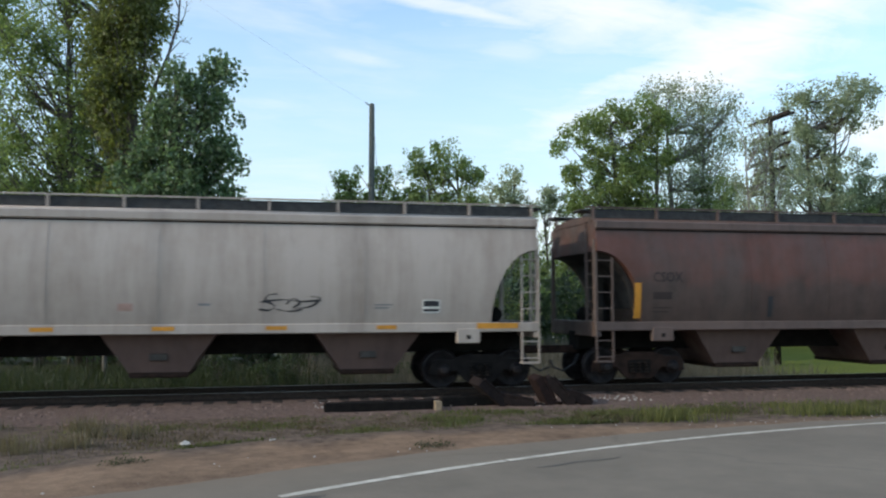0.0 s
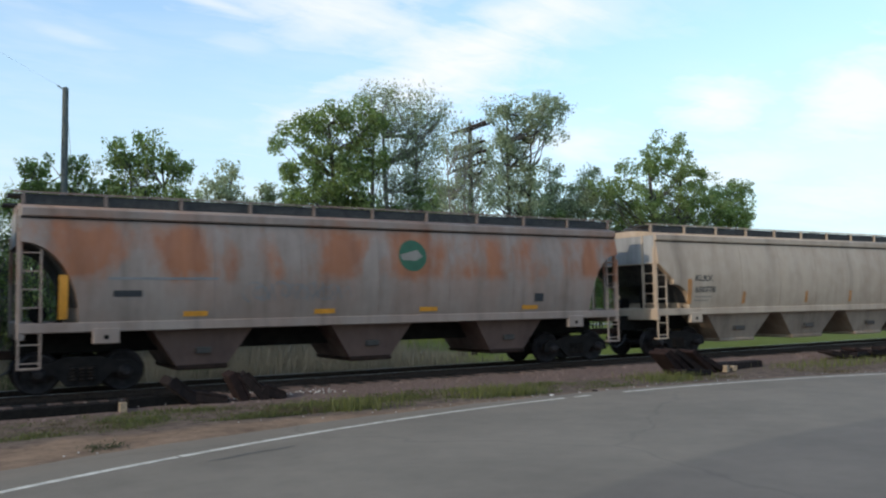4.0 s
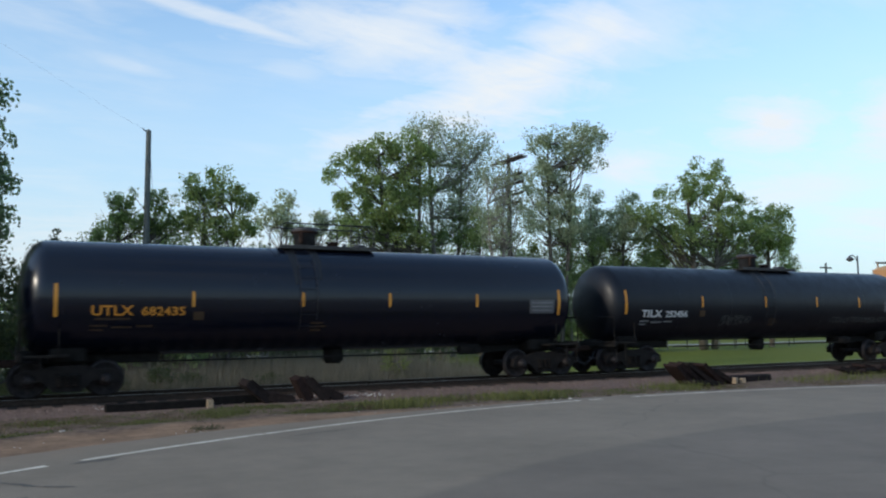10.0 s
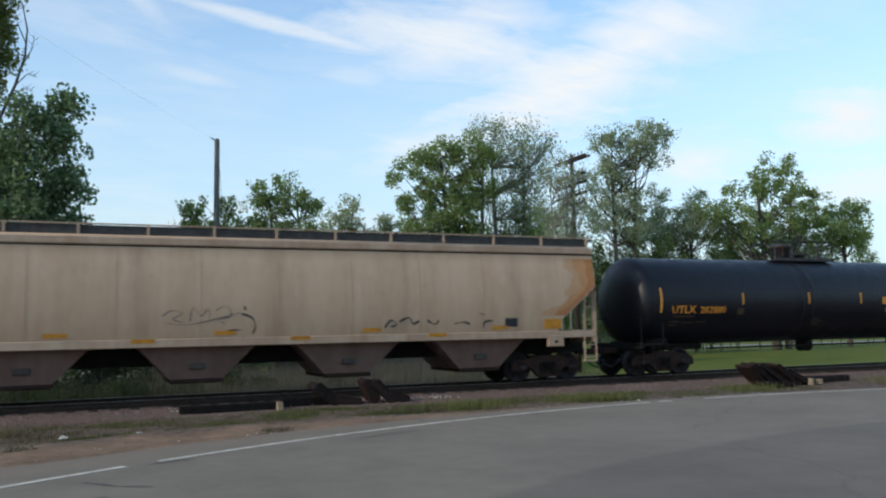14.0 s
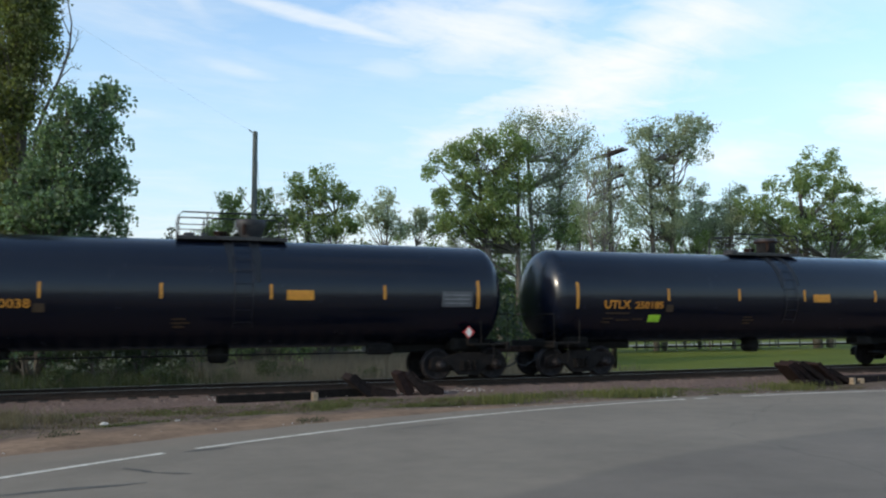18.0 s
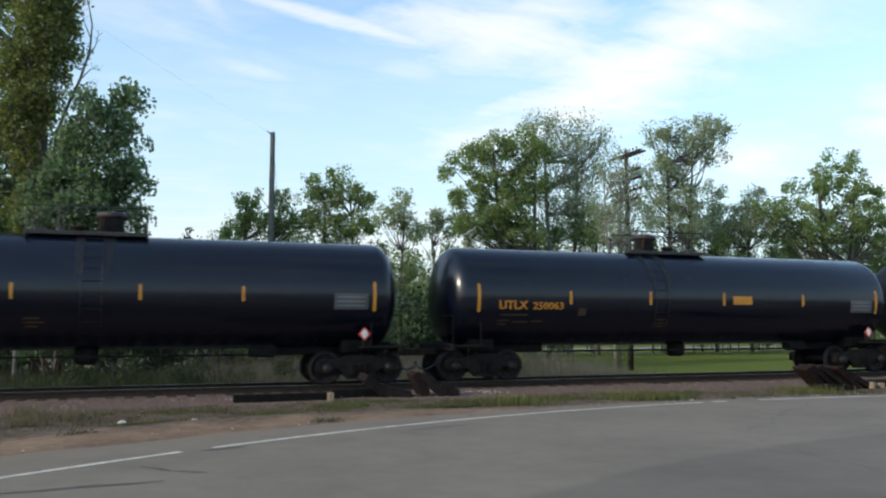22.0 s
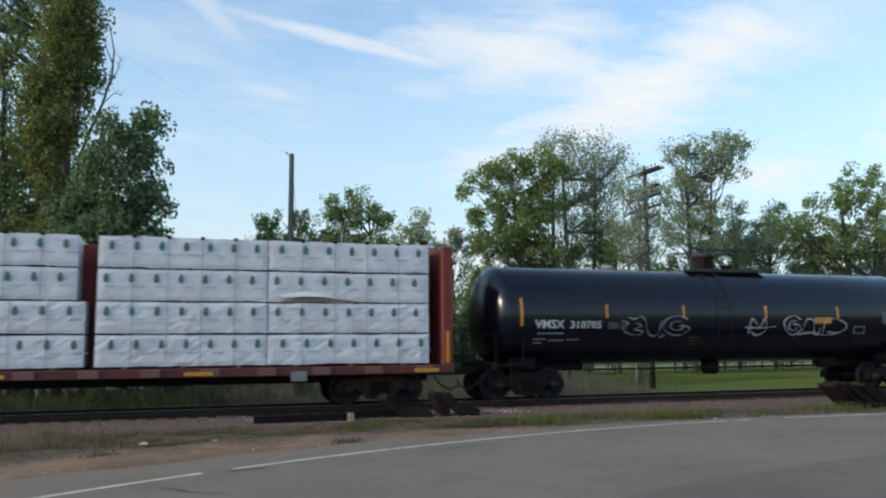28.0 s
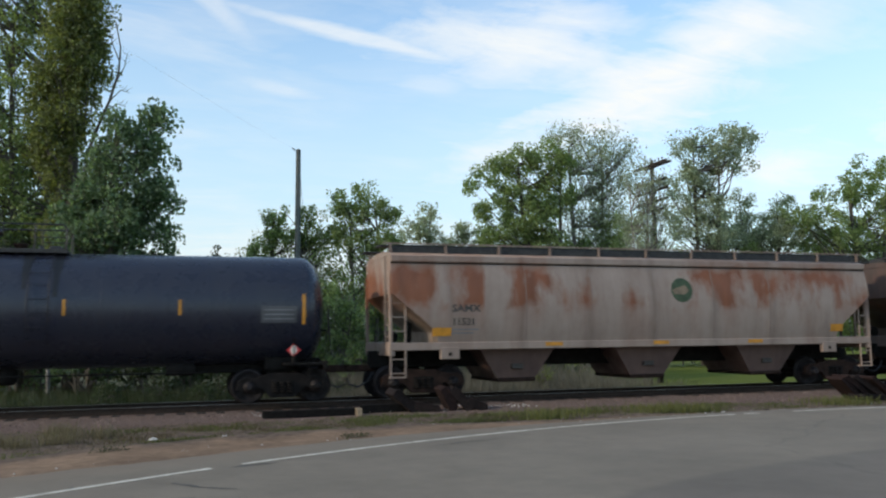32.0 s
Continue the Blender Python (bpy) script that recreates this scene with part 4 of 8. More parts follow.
def words(car, text, size, x, z, y, mat, bend=None, wide=1.0, label="", fit=0.0):
    """Letters painted on a side. bend: (radius, centre height) of a tank."""
    me = lettering(text, size, wide=wide)
    if fit:
        k = fit / max(v.co.x for v in me.vertices)
        for v in me.vertices:
            v.co.x *= k
    for v in me.vertices:
        v.co.x += x
        v.co.z += z
        if bend:
            v.co.y += -math.sqrt(max(0.01, (bend[0] + 0.014) ** 2 - (v.co.z - bend[1]) ** 2))
        else:
            v.co.y += y
    return part("lettering", me, mat, car, label or "stencilled lettering")


def scrawl(car, x0, z0, w, h, mat, y, seed, strokes=9, bend=None, thick=0.03, label="spray-painted scribble"):
    """Loops and strokes of spray paint."""
    rnd = random.Random(seed)
    for k in range(strokes * 2):
        g = Geo()
        cx, cz = x0 + w * (k * 0.5 + 0.25 + rnd.uniform(-0.2, 0.2)) / strokes, z0 + h * rnd.uniform(0.4, 0.6)
        rx, rz = w / strokes * rnd.uniform(0.4, 0.8), h * rnd.uniform(0.34, 0.54)
        pts, n = [], 25
        if k % 3 == 2:
            # a jagged stroke, up and down
            zig = [(cx - rx + 2 * rx * i / 4 + rnd.uniform(-0.2, 0.2) * rx, cz + rz * (0.95 if i % 2 else -0.95) * rnd.uniform(0.6, 1.1)) for i in range(5)]
            for i in range(n):
                q = i / (n - 1) * 3.999
                a, f = int(q), q - int(q)
                f = f * f * (3 - 2 * f)
                pts.append((zig[a][0] + (zig[a + 1][0] - zig[a][0]) * f, zig[a][1] + (zig[a + 1][1] - zig[a][1]) * f))
        else:
            a0, turn, shrink = rnd.uniform(0, 6.28), rnd.choice([-1, 1]) * rnd.uniform(6.0, 10.0), rnd.uniform(0.3, 0.65)
            for i in range(n):
                q = i / (n - 1)
                a, f = a0 + turn * q, 1 - shrink * q
                pts.append((cx + rx * f * math.cos(a) + rx * 0.7 * (q - 0.5), cz + rz * f * math.sin(a)))
        for i, (px, pz) in enumerate(pts):
            (ax, az), (bx, bz) = pts[max(0, i - 1)], pts[min(n - 1, i + 1)]
            nx, nz = -(bz - az), bx - ax
            m = math.hypot(nx, nz) or 1
            wide = thick * 0.8 * (0.75 + 0.35 * math.sin(i * 0.9 + k)) * (0.5 if i in (0, n - 1) else 1)
            for side in (-0.5, 0.5):
                qx, qz = px + nx / m * wide * side, pz + nz / m * wide * side
                lift = 0.012 + 0.0006 * k
                g.v.append((qx, -math.sqrt(max(0.01, (bend[0] + lift) ** 2 - (qz - bend[1]) ** 2)) if bend else y - 0.0006 * k, qz))
        g.f = [(2 * i, 2 * i + 2, 2 * i + 3, 2 * i + 1) for i in range(n - 1)]
        part("graffiti", g, mat, car, label)


def tag(car, x0, z0, w, h, mat, strokes, y=0, bend=None, thick=0.045, label="spray-painted letters"):
    """Spray-painted outlines: each stroke is a smooth curve through points in units of the tag's width and height."""
    for k, pts in enumerate(strokes):
        pts = [(x0 + u * w, z0 + v * h) for u, v in pts]
        fine = []
        for i in range(len(pts) - 1):
            p = [Vector(pts[min(max(i + j, 0), len(pts) - 1)]) for j in (-1, 0, 1, 2)]
            for q in (0, 0.2, 0.4, 0.6, 0.8):
                fine.append(0.5 * (2 * p[1] + (p[2] - p[0]) * q + (2 * p[0] - 5 * p[1] + 4 * p[2] - p[3]) * q * q + (3 * p[1] - p[0] - 3 * p[2] + p[3]) * q ** 3))
        g, n = Geo(), len(fine)
        for i in range(n):
            d = fine[min(n - 1, i + 1)] - fine[max(0, i - 1)]
            side = Vector((-d.y, d.x)).normalized() * thick * 0.5 * (0.75 + 0.4 * math.sin(i * 0.55 + k)) * (0.5 if i in (0, n - 1) else 1)
            for c in (fine[i] - side, fine[i] + side):
                lift = 0.012 + 0.0007 * k
                g.v.append((c.x, -math.sqrt(max(0.01, (bend[0] + lift) ** 2 - (c.y - bend[1]) ** 2)) if bend else y - 0.0007 * k, c.y))
        g.f = [(2 * i, 2 * i + 2, 2 * i + 3, 2 * i + 1) for i in range(n - 1)]
        part("graffiti", g, mat, car, label)


def sign(car, x, z, w, h, mat, y, bend=None, name="placard", label="", diamond=False):
    """A thin plate on the side, bent to a tank where it lies on one."""
    g, n = Geo(), 4
    if diamond:
        g.prism_y([(x - w / 2, z), (x, z - h / 2), (x + w / 2, z), (x, z + h / 2)], y - 0.012, y)
    else:
        rows = []
        for i in range(n + 1):
            zz = z - h / 2 + h * i / n
            yy = -math.sqrt(max(0.01, (bend[0] + 0.008) ** 2 - (zz - bend[1]) ** 2)) if bend else y - 0.008
            rows.append((zz, yy))
        for zz, yy in rows:
            g.v += [(x - w / 2, yy, zz), (x + w / 2, yy, zz), (x - w / 2, yy + 0.03, zz), (x + w / 2, yy + 0.03, zz)]
        for i in range(n):
            a = 4 * i
            g.f += [(a, a + 1, a + 5, a + 4), (a + 2, a + 6, a + 7, a + 3), (a, a + 4, a + 6, a + 2), (a + 1, a + 3, a + 7, a + 5)]
        g.f += [(0, 2, 3, 1), (4 * n, 4 * n + 1, 4 * n + 3, 4 * n + 2)]
    return part(name, g, mat, car, label)


SIDE_PARTS = ("body", "lettering", "small_print", "reflector", "graffiti", "weld_seam", "emblem", "emblem_band", "label_box", "label_field", "stencil_box", "rust_stain", "patch", "panel_stain")


def belly(car, w, z0, z1, bulge=0.16):
    """Bows the flat flanks of a hopper outwards, with all that is painted on them."""
    mid, half = 0.5 * (z0 + z1) - 0.1, 0.5 * (z1 - z0)
    done = set()
    for ob in car.children_recursive:
        kind = ob.name.split(".")[0]
        me = ob.data
        if kind not in SIDE_PARTS or me.name in done or me.get("bowed"):
            continue
        done.add(me.name)
        me["bowed"] = 1
        bm = bmesh.new()
        bm.from_mesh(me)
        if kind not in ("lettering", "graffiti"):
            lo, hi = min(v.co.z for v in bm.verts), max(v.co.z for v in bm.verts)
            k = math.floor((lo - z0) / 0.11) + 1
            while z0 + 0.11 * k < hi - 0.01:
                bmesh.ops.bisect_plane(bm, geom=bm.verts[:] + bm.edges[:] + bm.faces[:], plane_co=(0, 0, z0 + 0.11 * k), plane_no=(0, 0, 1))
                k += 1
        for v in bm.verts:
            z = v.co.z
            if abs(v.co.y) > w - 0.03 and z0 - 0.001 < z < z1:
                q = (z - mid) / half
                v.co.y += math.copysign(bulge * (1 - min(1.0, abs(q)) ** 2.0), v.co.y)
        bm.normal_update()
        if kind == "body":
            for f in bm.faces:
                f.smooth = abs(f.normal.y) > 0.85
            for e in bm.edges:
                e.smooth = len(e.link_faces) == 2 and all(f.smooth for f in e.link_faces)
        bm.to_mesh(me)
        bm.free()


def hopper(label, length, paint, bay_paint, bays, cut="arc", iron=None, trim=None, end_tone=None, over=0.75, seed=1, group="covered hopper cars", eave=4.05, near_sheets=False, truck_in=2.05, pad_in=1.7, margin=3.4, top_half=0.29, low_half=0.135, bay_at=0.0):
    """A covered hopper: body with cut-away ends, roof with walkways, discharge bays, ladders, trucks."""
    iron, trim = iron or M["truck_iron"], trim or paint
    car = thing("hopper_car", label, "hopper car", group)
    h = length / 2
    e = h - over                      # end of the body
    w, z0, z1 = 1.56, 1.58, eave
    zc = 3.3                         # where the end starts to cut back
    if cut == "arc":
        right = [(e - 1.15 * math.cos(t), z0 + (zc - z0) * math.sin(t)) for t in (k * math.pi / 16 for k in range(9))]
    elif cut == "double":
        right = [(e - 1.45 + 0.8 * (1 - math.cos(t)), z0 + 0.8 * math.sin(t)) for t in (k * math.pi / 12 for k in range(7))] + [(e - 0.62, z0 + 0.95), (e - 0.38, z0 + 1.15), (e, 3.05)]
    else:
        right = [(e - 1.35, z0), (e - 1.30, z0 + 0.3), (e, 2.95)]
    outline = right + [(e, z1)] + [(-x, z) for x, z in [(e, z1)] + right[::-1]]
    body = part("body", Geo().prism_y(outline, -w, w), paint, car)
    # dark lining: the shade inside the cut-away ends is put into colour
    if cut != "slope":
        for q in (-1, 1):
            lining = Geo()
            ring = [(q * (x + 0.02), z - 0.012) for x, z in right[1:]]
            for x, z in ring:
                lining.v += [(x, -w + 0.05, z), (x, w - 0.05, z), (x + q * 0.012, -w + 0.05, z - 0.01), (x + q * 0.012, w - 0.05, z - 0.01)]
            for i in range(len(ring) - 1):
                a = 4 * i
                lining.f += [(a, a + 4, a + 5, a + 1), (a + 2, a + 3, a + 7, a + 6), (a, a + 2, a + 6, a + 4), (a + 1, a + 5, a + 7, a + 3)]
            part("slope_sheet", lining, M["sooty_sheet"], car, "slope sheet lining coloured dark as shade", smooth=True)
    # eave chord and roof
    part("eave_chord", Geo().box(-e - 0.02, e + 0.02, -w - 0.05, -w + 0.05, z1 - 0.21, z1 + 0.0, 0.03), trim, car)
    part("eave_chord", Geo().box(-e - 0.02, e + 0.02, w - 0.05, w + 0.05, z1 - 0.21, z1, 0.03), trim, car)
    # the eave chord's shadow on the flank, drawn as a dark strip
    part("eave_seam", Geo().box(-e, e, -w - 0.008, -w + 0.01, z1 - 0.245, z1 - 0.21), M["underside"], car, "dark strip painted as the shadow under the eave")
    arc = [(1.5 * math.cos(t), z1 - 0.02 + 0.2 * math.sin(t)) for t in (k * math.pi / 10 for k in range(11))]
    part("roof", Geo().prism_x(arc, -e, e), paint, car, smooth=True)
    part("hatch_trough", Geo().box(-e + 0.4, e - 0.4, -0.35, 0.35, z1 + 0.1, z1 + 0.36, 0.05), M["walkway"], car)
    for side in (-1, 1):
        part("running_board", Geo().box(-e - 0.25, e + 0.25, side * 0.95 - 0.28, side * 0.95 + 0.28, z1 + 0.26, z1 + 0.31, 0.01), M["walkway"], car, "dark steel grating walkway")
        y = side * 1.33
        part("roof_rail", Geo().box(-e - 0.15, e + 0.15, y - 0.018, y + 0.018, z1 + 0.325, z1 + 0.36), trim, car)
        # dark sheet, camera side only, stands in for shade behind the posts
        if side < 0:
            part("toe_board", Geo().box(-e, e, y + 0.03, y + 0.045, z1 + 0.08, z1 + 0.31), M["walkway"], car)
        n = int(e * 2 / 1.55)
        for k in range(n + 1):
            x = -e + 0.05 + (2 * e - 0.1) * k / n
            part("rail_post", Geo().box(-0.03, 0.03, -0.03, 0.03, 0, 0.36), trim, car, key=("post", trim.name), at=(x, y, z1))
    # sill, weld seams, jacking pads
    for side in (-1, 1):
        part("side_sill", Geo().box(-e - 0.02, e + 0.02, side * w - 0.06, side * w + 0.06, 1.36, 1.58, 0.02), trim, car)
        for q in (-1, 1):
            part("jacking_pad", Geo().box(q * (e - pad_in) - 0.28, q * (e - pad_in) + 0.28, side * w - 0.075, side * w + 0.075, 1.10, 1.45, 0.02), trim, car)
    # small dark plates paint the shade of the pad holes
    part("pad_hole", Geo().box(-e + pad_in - 0.05, -e + pad_in + 0.05, -w - 0.08, -w - 0.074, 1.2, 1.29), M["underside"], car)
    part("pad_hole", Geo().box(e - pad_in - 0.05, e - pad_in + 0.05, -w - 0.08, -w - 0.074, 1.2, 1.29), M["underside"], car)
    n = max(3, bays * 2)
    for k in range(1, n):
        x = -e + 1.9 + (2 * e - 3.8) * k / n
        part("weld_seam", Geo().box(-0.012, 0.012, -w - 0.006, -w, 1.61, z1 - 0.22), paint, car, key=("seam", paint.name), at=(x, 0, 0))
    # discharge bays
    span = (2 * e - margin) / bays
    for k in range(bays):
        c = bay_at - e + margin / 2 + span * (k + 0.5)
        top, low, bw = (0.5 * span - 0.12, 0.225 * span, 1.45) if near_sheets else (top_half * span, low_half * span, 1.3)
        bay = Geo()
        for a, b, zt in ((top, bw, 1.52), (low, bw * 0.86, 0.50)):
            bay.v += [(c - a, -b, zt), (c + a, -b, zt), (c + a, b, zt), (c - a, b, zt)]
        bay.f = [(0, 1, 5, 4), (1, 2, 6, 5), (2, 3, 7, 6), (3, 0, 4, 7), (0, 3, 2, 1), (4, 5, 6, 7)]
        bp = part("hopper_bay", bay, bay_paint, car)
        part("outlet_gate", Geo().box(c - low * 1.02, c + low * 1.02, -bw * 0.9, bw * 0.9, 0.40, 0.52, 0.03), M["truck_rust"] if not near_sheets else bay_paint, bp)
        part("gate_panel", Geo().box(c - low * 0.3, c + low * 0.3, -bw * 0.98, -bw * 0.86, 0.78, 0.93, 0.02), M["gate_grey"], bp)
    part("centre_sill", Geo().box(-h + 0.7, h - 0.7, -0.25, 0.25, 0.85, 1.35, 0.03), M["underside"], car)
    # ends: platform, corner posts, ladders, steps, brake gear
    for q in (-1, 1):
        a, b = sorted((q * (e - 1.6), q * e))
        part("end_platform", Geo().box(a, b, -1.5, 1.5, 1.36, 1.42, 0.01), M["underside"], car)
        # overlay that gives the end face a tone of its own
        if end_tone is not None:
            part("end_sheet", Geo().box(*sorted((q * (e + 0.004), q * (e + 0.016))), -1.5, 1.5, zc - 0.22 if cut != "arc" else zc + 0.02, z1 - 0.03), end_tone, car, "thin end sheet in its own tone")
        part("end_beam", Geo().box(*sorted((q * (e - 0.10), q * (e + 0.04))), -1.6, 1.6, 1.22, 1.60, 0.02), trim, car)
        for y in (-1.5, 1.5):
            part("corner_post", Geo().box(q * e - 0.05, q * e + 0.05, y - 0.05, y + 0.05, 1.5, zc + 0.3, 0.015), trim, car)
        ladder(car, q * (e + 0.02), -1.6, 0.62, 3.15, trim, 0.42, -q, 7)
        for k in range(5):
            part("grab_iron", Geo().tube([(q * (e + 0.05), -1.5, 1.75 + k * 0.33), (q * (e + 0.05), -1.0, 1.75 + k * 0.33)], 0.015, 6), trim, car, key=("grab", q, round(h, 2), k, trim.name))
        part("end_post", Geo().box(q * (e + 0.02) - 0.03, q * (e + 0.02) + 0.03, -1.03, -0.97, 1.4, z1), trim, car)
        part("step", Geo().box(*sorted((q * (e - 0.4), q * (e + 0.03))), -1.62, -1.40, 0.60, 0.64, 0.008), trim, car)
        slope = Geo()
        slope.box(*sorted((q * (e - 1.0), q * (e - 0.85))), -0.08, 0.08, 1.4, 2.6, 0.02)
        slope.lathe([(-0.1, 0.2), (0.1, 0.2)], (q * (e - 0.5), 0.5, 1.75), "y", 14)
        part("brake_gear", slope, M["underside"], car)
        truck(car, q * (h - truck_in), iron)
        coupler(car, q, h)
    return car, body, e, w


def tank(label, length, paint, flare=False, iron=None, radius=1.52, centre=2.53, text=None, text_tone=None, marks=(-4.3, -1.4, 1.6, 4.45), rail=True, group="tank cars", plate=True, sticker=None, placard=True, dome_at=-0.6, mark_z=2.58, end_in=1.25, text_at=(2.1, -0.50, 2.15), ladder_at=None):
    """A tank car: shell with domed heads, saddle sills, platform with dome and rails, ladder, reflectors, trucks."""
    iron = iron or M["truck_iron"]
    car = thing("tank_car", label, "tank car", group)
    h = length / 2
    e = h - 0.72
    prof = [(e - 0.62 * (1 - math.cos(t)), radius * math.sin(t) ** 0.72) for t in (k * math.pi / 20 for k in range(11))]
    prof = [(x, max(0.01, r)) for x, r in prof]
    rings = []
    for k in range(1, 6):
        rings.append((-e + 0.62 + (2 * e - 1.24) * (6 - k) / 6, radius))
    prof = prof + rings + [(-x, r) for x, r in prof[::-1]]
    part("shell", Geo().lathe(prof, (0, 0, centre), "x", 64), paint, car, smooth=True)
    for k in (1, 2, 4, 5):
        x = -e + 0.62 + (2 * e - 1.24) * k / 6
        part("weld_ring", Geo().lathe([(x - 0.05, radius - 0.004), (x - 0.02, radius + 0.003), (x + 0.02, radius + 0.003), (x + 0.05, radius - 0.004)], (0, 0, centre), "x", 48), paint, car, smooth=True)
    bend = (radius, centre)
    zt = centre + radius
    # platform, dome, valves, rails
    s = 1 if dome_at < 0.2 else -1
    p0, p1 = sorted((dome_at - s * 0.95, dome_at + s * 2.05))
    plat = part("platform", Geo().box(p0, p1, -0.62, 0.62, zt - 0.02, zt + 0.02, 0.01), M["walkway"], car, "dark grating platform over the shell")
    part("platform_edge", Geo().box(p0, p1, -0.66, -0.61, zt - 0.05, zt + 0.06, 0.01), M["walkway"], plat)
    bowl = [(0, 0.26), (0.16, 0.27), (0.30, 0.34), (0.48, 0.42), (0.62, 0.44), (0.66, 0.42), (0.68, 0.1)]
    dome = part("dome", Geo().lathe(bowl if flare else [(0, 0.33), (0.50, 0.33), (0.52, 0.39), (0.66, 0.39), (0.70, 0.34), (0.72, 0.1)], (dome_at, 0, zt - 0.06), "z", 24), M["dome"], car, "dark bolted valve dome", smooth=True)
    part("hinge", Geo().box(dome_at - 0.28, dome_at - 0.18, -0.40, -0.32, zt + 0.14, zt + 0.46, 0.02), M["truck_rust"], dome)
    part("valve", Geo().lathe([(0, 0.16), (0.2, 0.16), (0.22, 0.2), (0.26, 0.2), (0.28, 0.05)], (dome_at + s * 0.85, -0.1, zt - 0.03), "z", 14), M["truck_rust"], car, smooth=True)
    part("vent_pipe", Geo().tube([(dome_at + s * 1.3, 0.1, zt - 0.05), (dome_at + s * 1.3, 0.1, zt + 0.22)], 0.07, 10), M["dome"], car, smooth=True)
    far, mid, near = (p1 - 0.05, dome_at + 0.55, p0 + 0.05) if s > 0 else (p0 + 0.05, dome_at - 0.55, p1 - 0.05)
    if rail:
        # a hooped rail beside the dome, a lower one at the other end of the platform
        for y in (-0.62, 0.62):
            hoop = [(far, y, zt - 0.02), (far, y, zt + 0.60), (far - s * 0.1, y, zt + 0.70), (near + s * 0.1, y, zt + 0.70), (near, y, zt + 0.62), (near, y, zt - 0.02)]
            part("handrail", Geo().tube(hoop, 0.023, 6), M["dome"], car, "thin round handrail")
            part("handrail", Geo().tube([(far, y, zt + 0.36), (far - s * 0.75, y, zt + 0.36)], 0.015, 6), M["dome"], car, "thin round handrail")
            part("rail_post", Geo().tube([(far - s * 0.75, y, zt - 0.02), (far - s * 0.75, y, zt + 0.69)], 0.02, 6), M["dome"], car)
        for x in (far, near):
            part("handrail", Geo().tube([(x, -0.62, zt + 0.60), (x, 0.62, zt + 0.60)], 0.016, 6), M["dome"], car, "thin round handrail")
    # small fittings on the platform
    part("valve_box", Geo().box(*sorted((dome_at + s * 1.55, dome_at + s * 1.85)), -0.35, 0.1, zt, zt + 0.17, 0.03), M["dome"], car)
    part("lid_bolt_ring", Geo().lathe([(0.0, 0.40), (0.04, 0.42), (0.08, 0.40)], (dome_at, 0, zt + 0.46), "z", 20), M["truck_rust"], dome, smooth=True)
    # ladder bent down the flank
    g = Geo()
    lx = dome_at - 0.35 if ladder_at is None else ladder_at
    for x in (lx - 0.24, lx + 0.24):
        pts = [(x, -math.cos(t) * (radius + 0.06), centre + math.sin(t) * (radius + 0.06)) for t in (math.radians(d) for d in range(-35, 81, 12))]
        g.tube(pts, 0.009, 6)
    for d in range(-30, 76, 13):
        t = math.radians(d)
        g.tube([(lx - 0.24, -math.cos(t) * (radius + 0.06), centre + math.sin(t) * (radius + 0.06)), (lx + 0.24, -math.cos(t) * (radius + 0.06), centre + math.sin(t) * (radius + 0.06))], 0.008, 6)
    part("ladder", g, M["spill"], car, "thin dark ladder down the flank")
    rnd = random.Random(int(abs(dome_at) * 100) + int(length * 10))
    for x in (lx - 0.34, lx + 0.38):
        g, low = Geo(), rnd.uniform(8, 22)
        for i in range(13):
            t = math.radians(low + (82 - low) * i / 12)
            wide = (0.05 + 0.10 * (i / 12)) * rnd.uniform(0.8, 1.2)
            g.v += [(x + q * wide, -math.cos(t) * (radius + 0.005), centre + math.sin(t) * (radius + 0.005)) for q in (-1, 1)]
        g.f = [(2 * i, 2 * i + 1, 2 * i + 3, 2 * i + 2) for i in range(12)]
        part("spill_streak", g, M["spill"], car, "dark spill streak below the dome")
    # reflectors
    for q in (-1, 1):
        sign(car, q * (h - end_in), mark_z + 0.02, 0.085, 0.82, M["yellow"], 0, bend, "reflector", "yellow reflector strip")
    for x in marks:
        sign(car, x, mark_z + 0.06, 0.072, 0.40, M["yellow"], 0, bend, "reflector", "yellow reflector strip")
    # marks
    if text:
        tone = text_tone or M["orange_letter"]
        fine_tone = M["plate_print"] if tone is M["white_letter"] else M["dark_stencil"]
        mark, number = text.split()
        words(car, mark, 0.25, -h + text_at[0], mark_z + text_at[1], 0, tone, bend, fit=text_at[2] * 0.44)
        words(car, number, 0.215, -h + text_at[0] + text_at[2] * 0.52, mark_z + text_at[1], 0, tone, bend, fit=text_at[2] * 0.48)
        for k, (a, n) in enumerate(((0.1, 0.85), (0, 0.4), (0, 0.3), (0.5, 0.5), (1.1, 0.4))):
            sign(car, -h + text_at[0] + a + n / 2, (1.97, 1.80, 1.69, 1.76, 1.78)[k], n, 0.045, fine_tone, 0, bend, "small_print", "thin line of faded small print")
        for k, (a, n) in enumerate(((0.0, 0.36), (0.05, 0.48), (0.0, 0.30))):
            sign(car, marks[1] + 0.45 + a, 1.83 - 0.10 * k, n, 0.05, M["dark_stencil"], 0, bend, "small_print", "faded orange stencil line")
        sign(car, -h + 5.0, mark_z - 0.38, 0.26, 0.22, M["dark_stencil"], 0, bend, "stencil_box", "faded stencilled square")
    if plate:
        sign(car, h - end_in - 0.66, mark_z - 0.12, 0.95, 0.44, M["dull_plate"], 0, bend, "data_plate", "faded grey data panel")
        for k in range(3):
            sign(car, h - end_in - 0.66, mark_z + 0.0 - k * 0.12, 0.8, 0.025, M["plate_print"], 0, (bend[0] + 0.005, bend[1]), "print_line", "thin line of print")
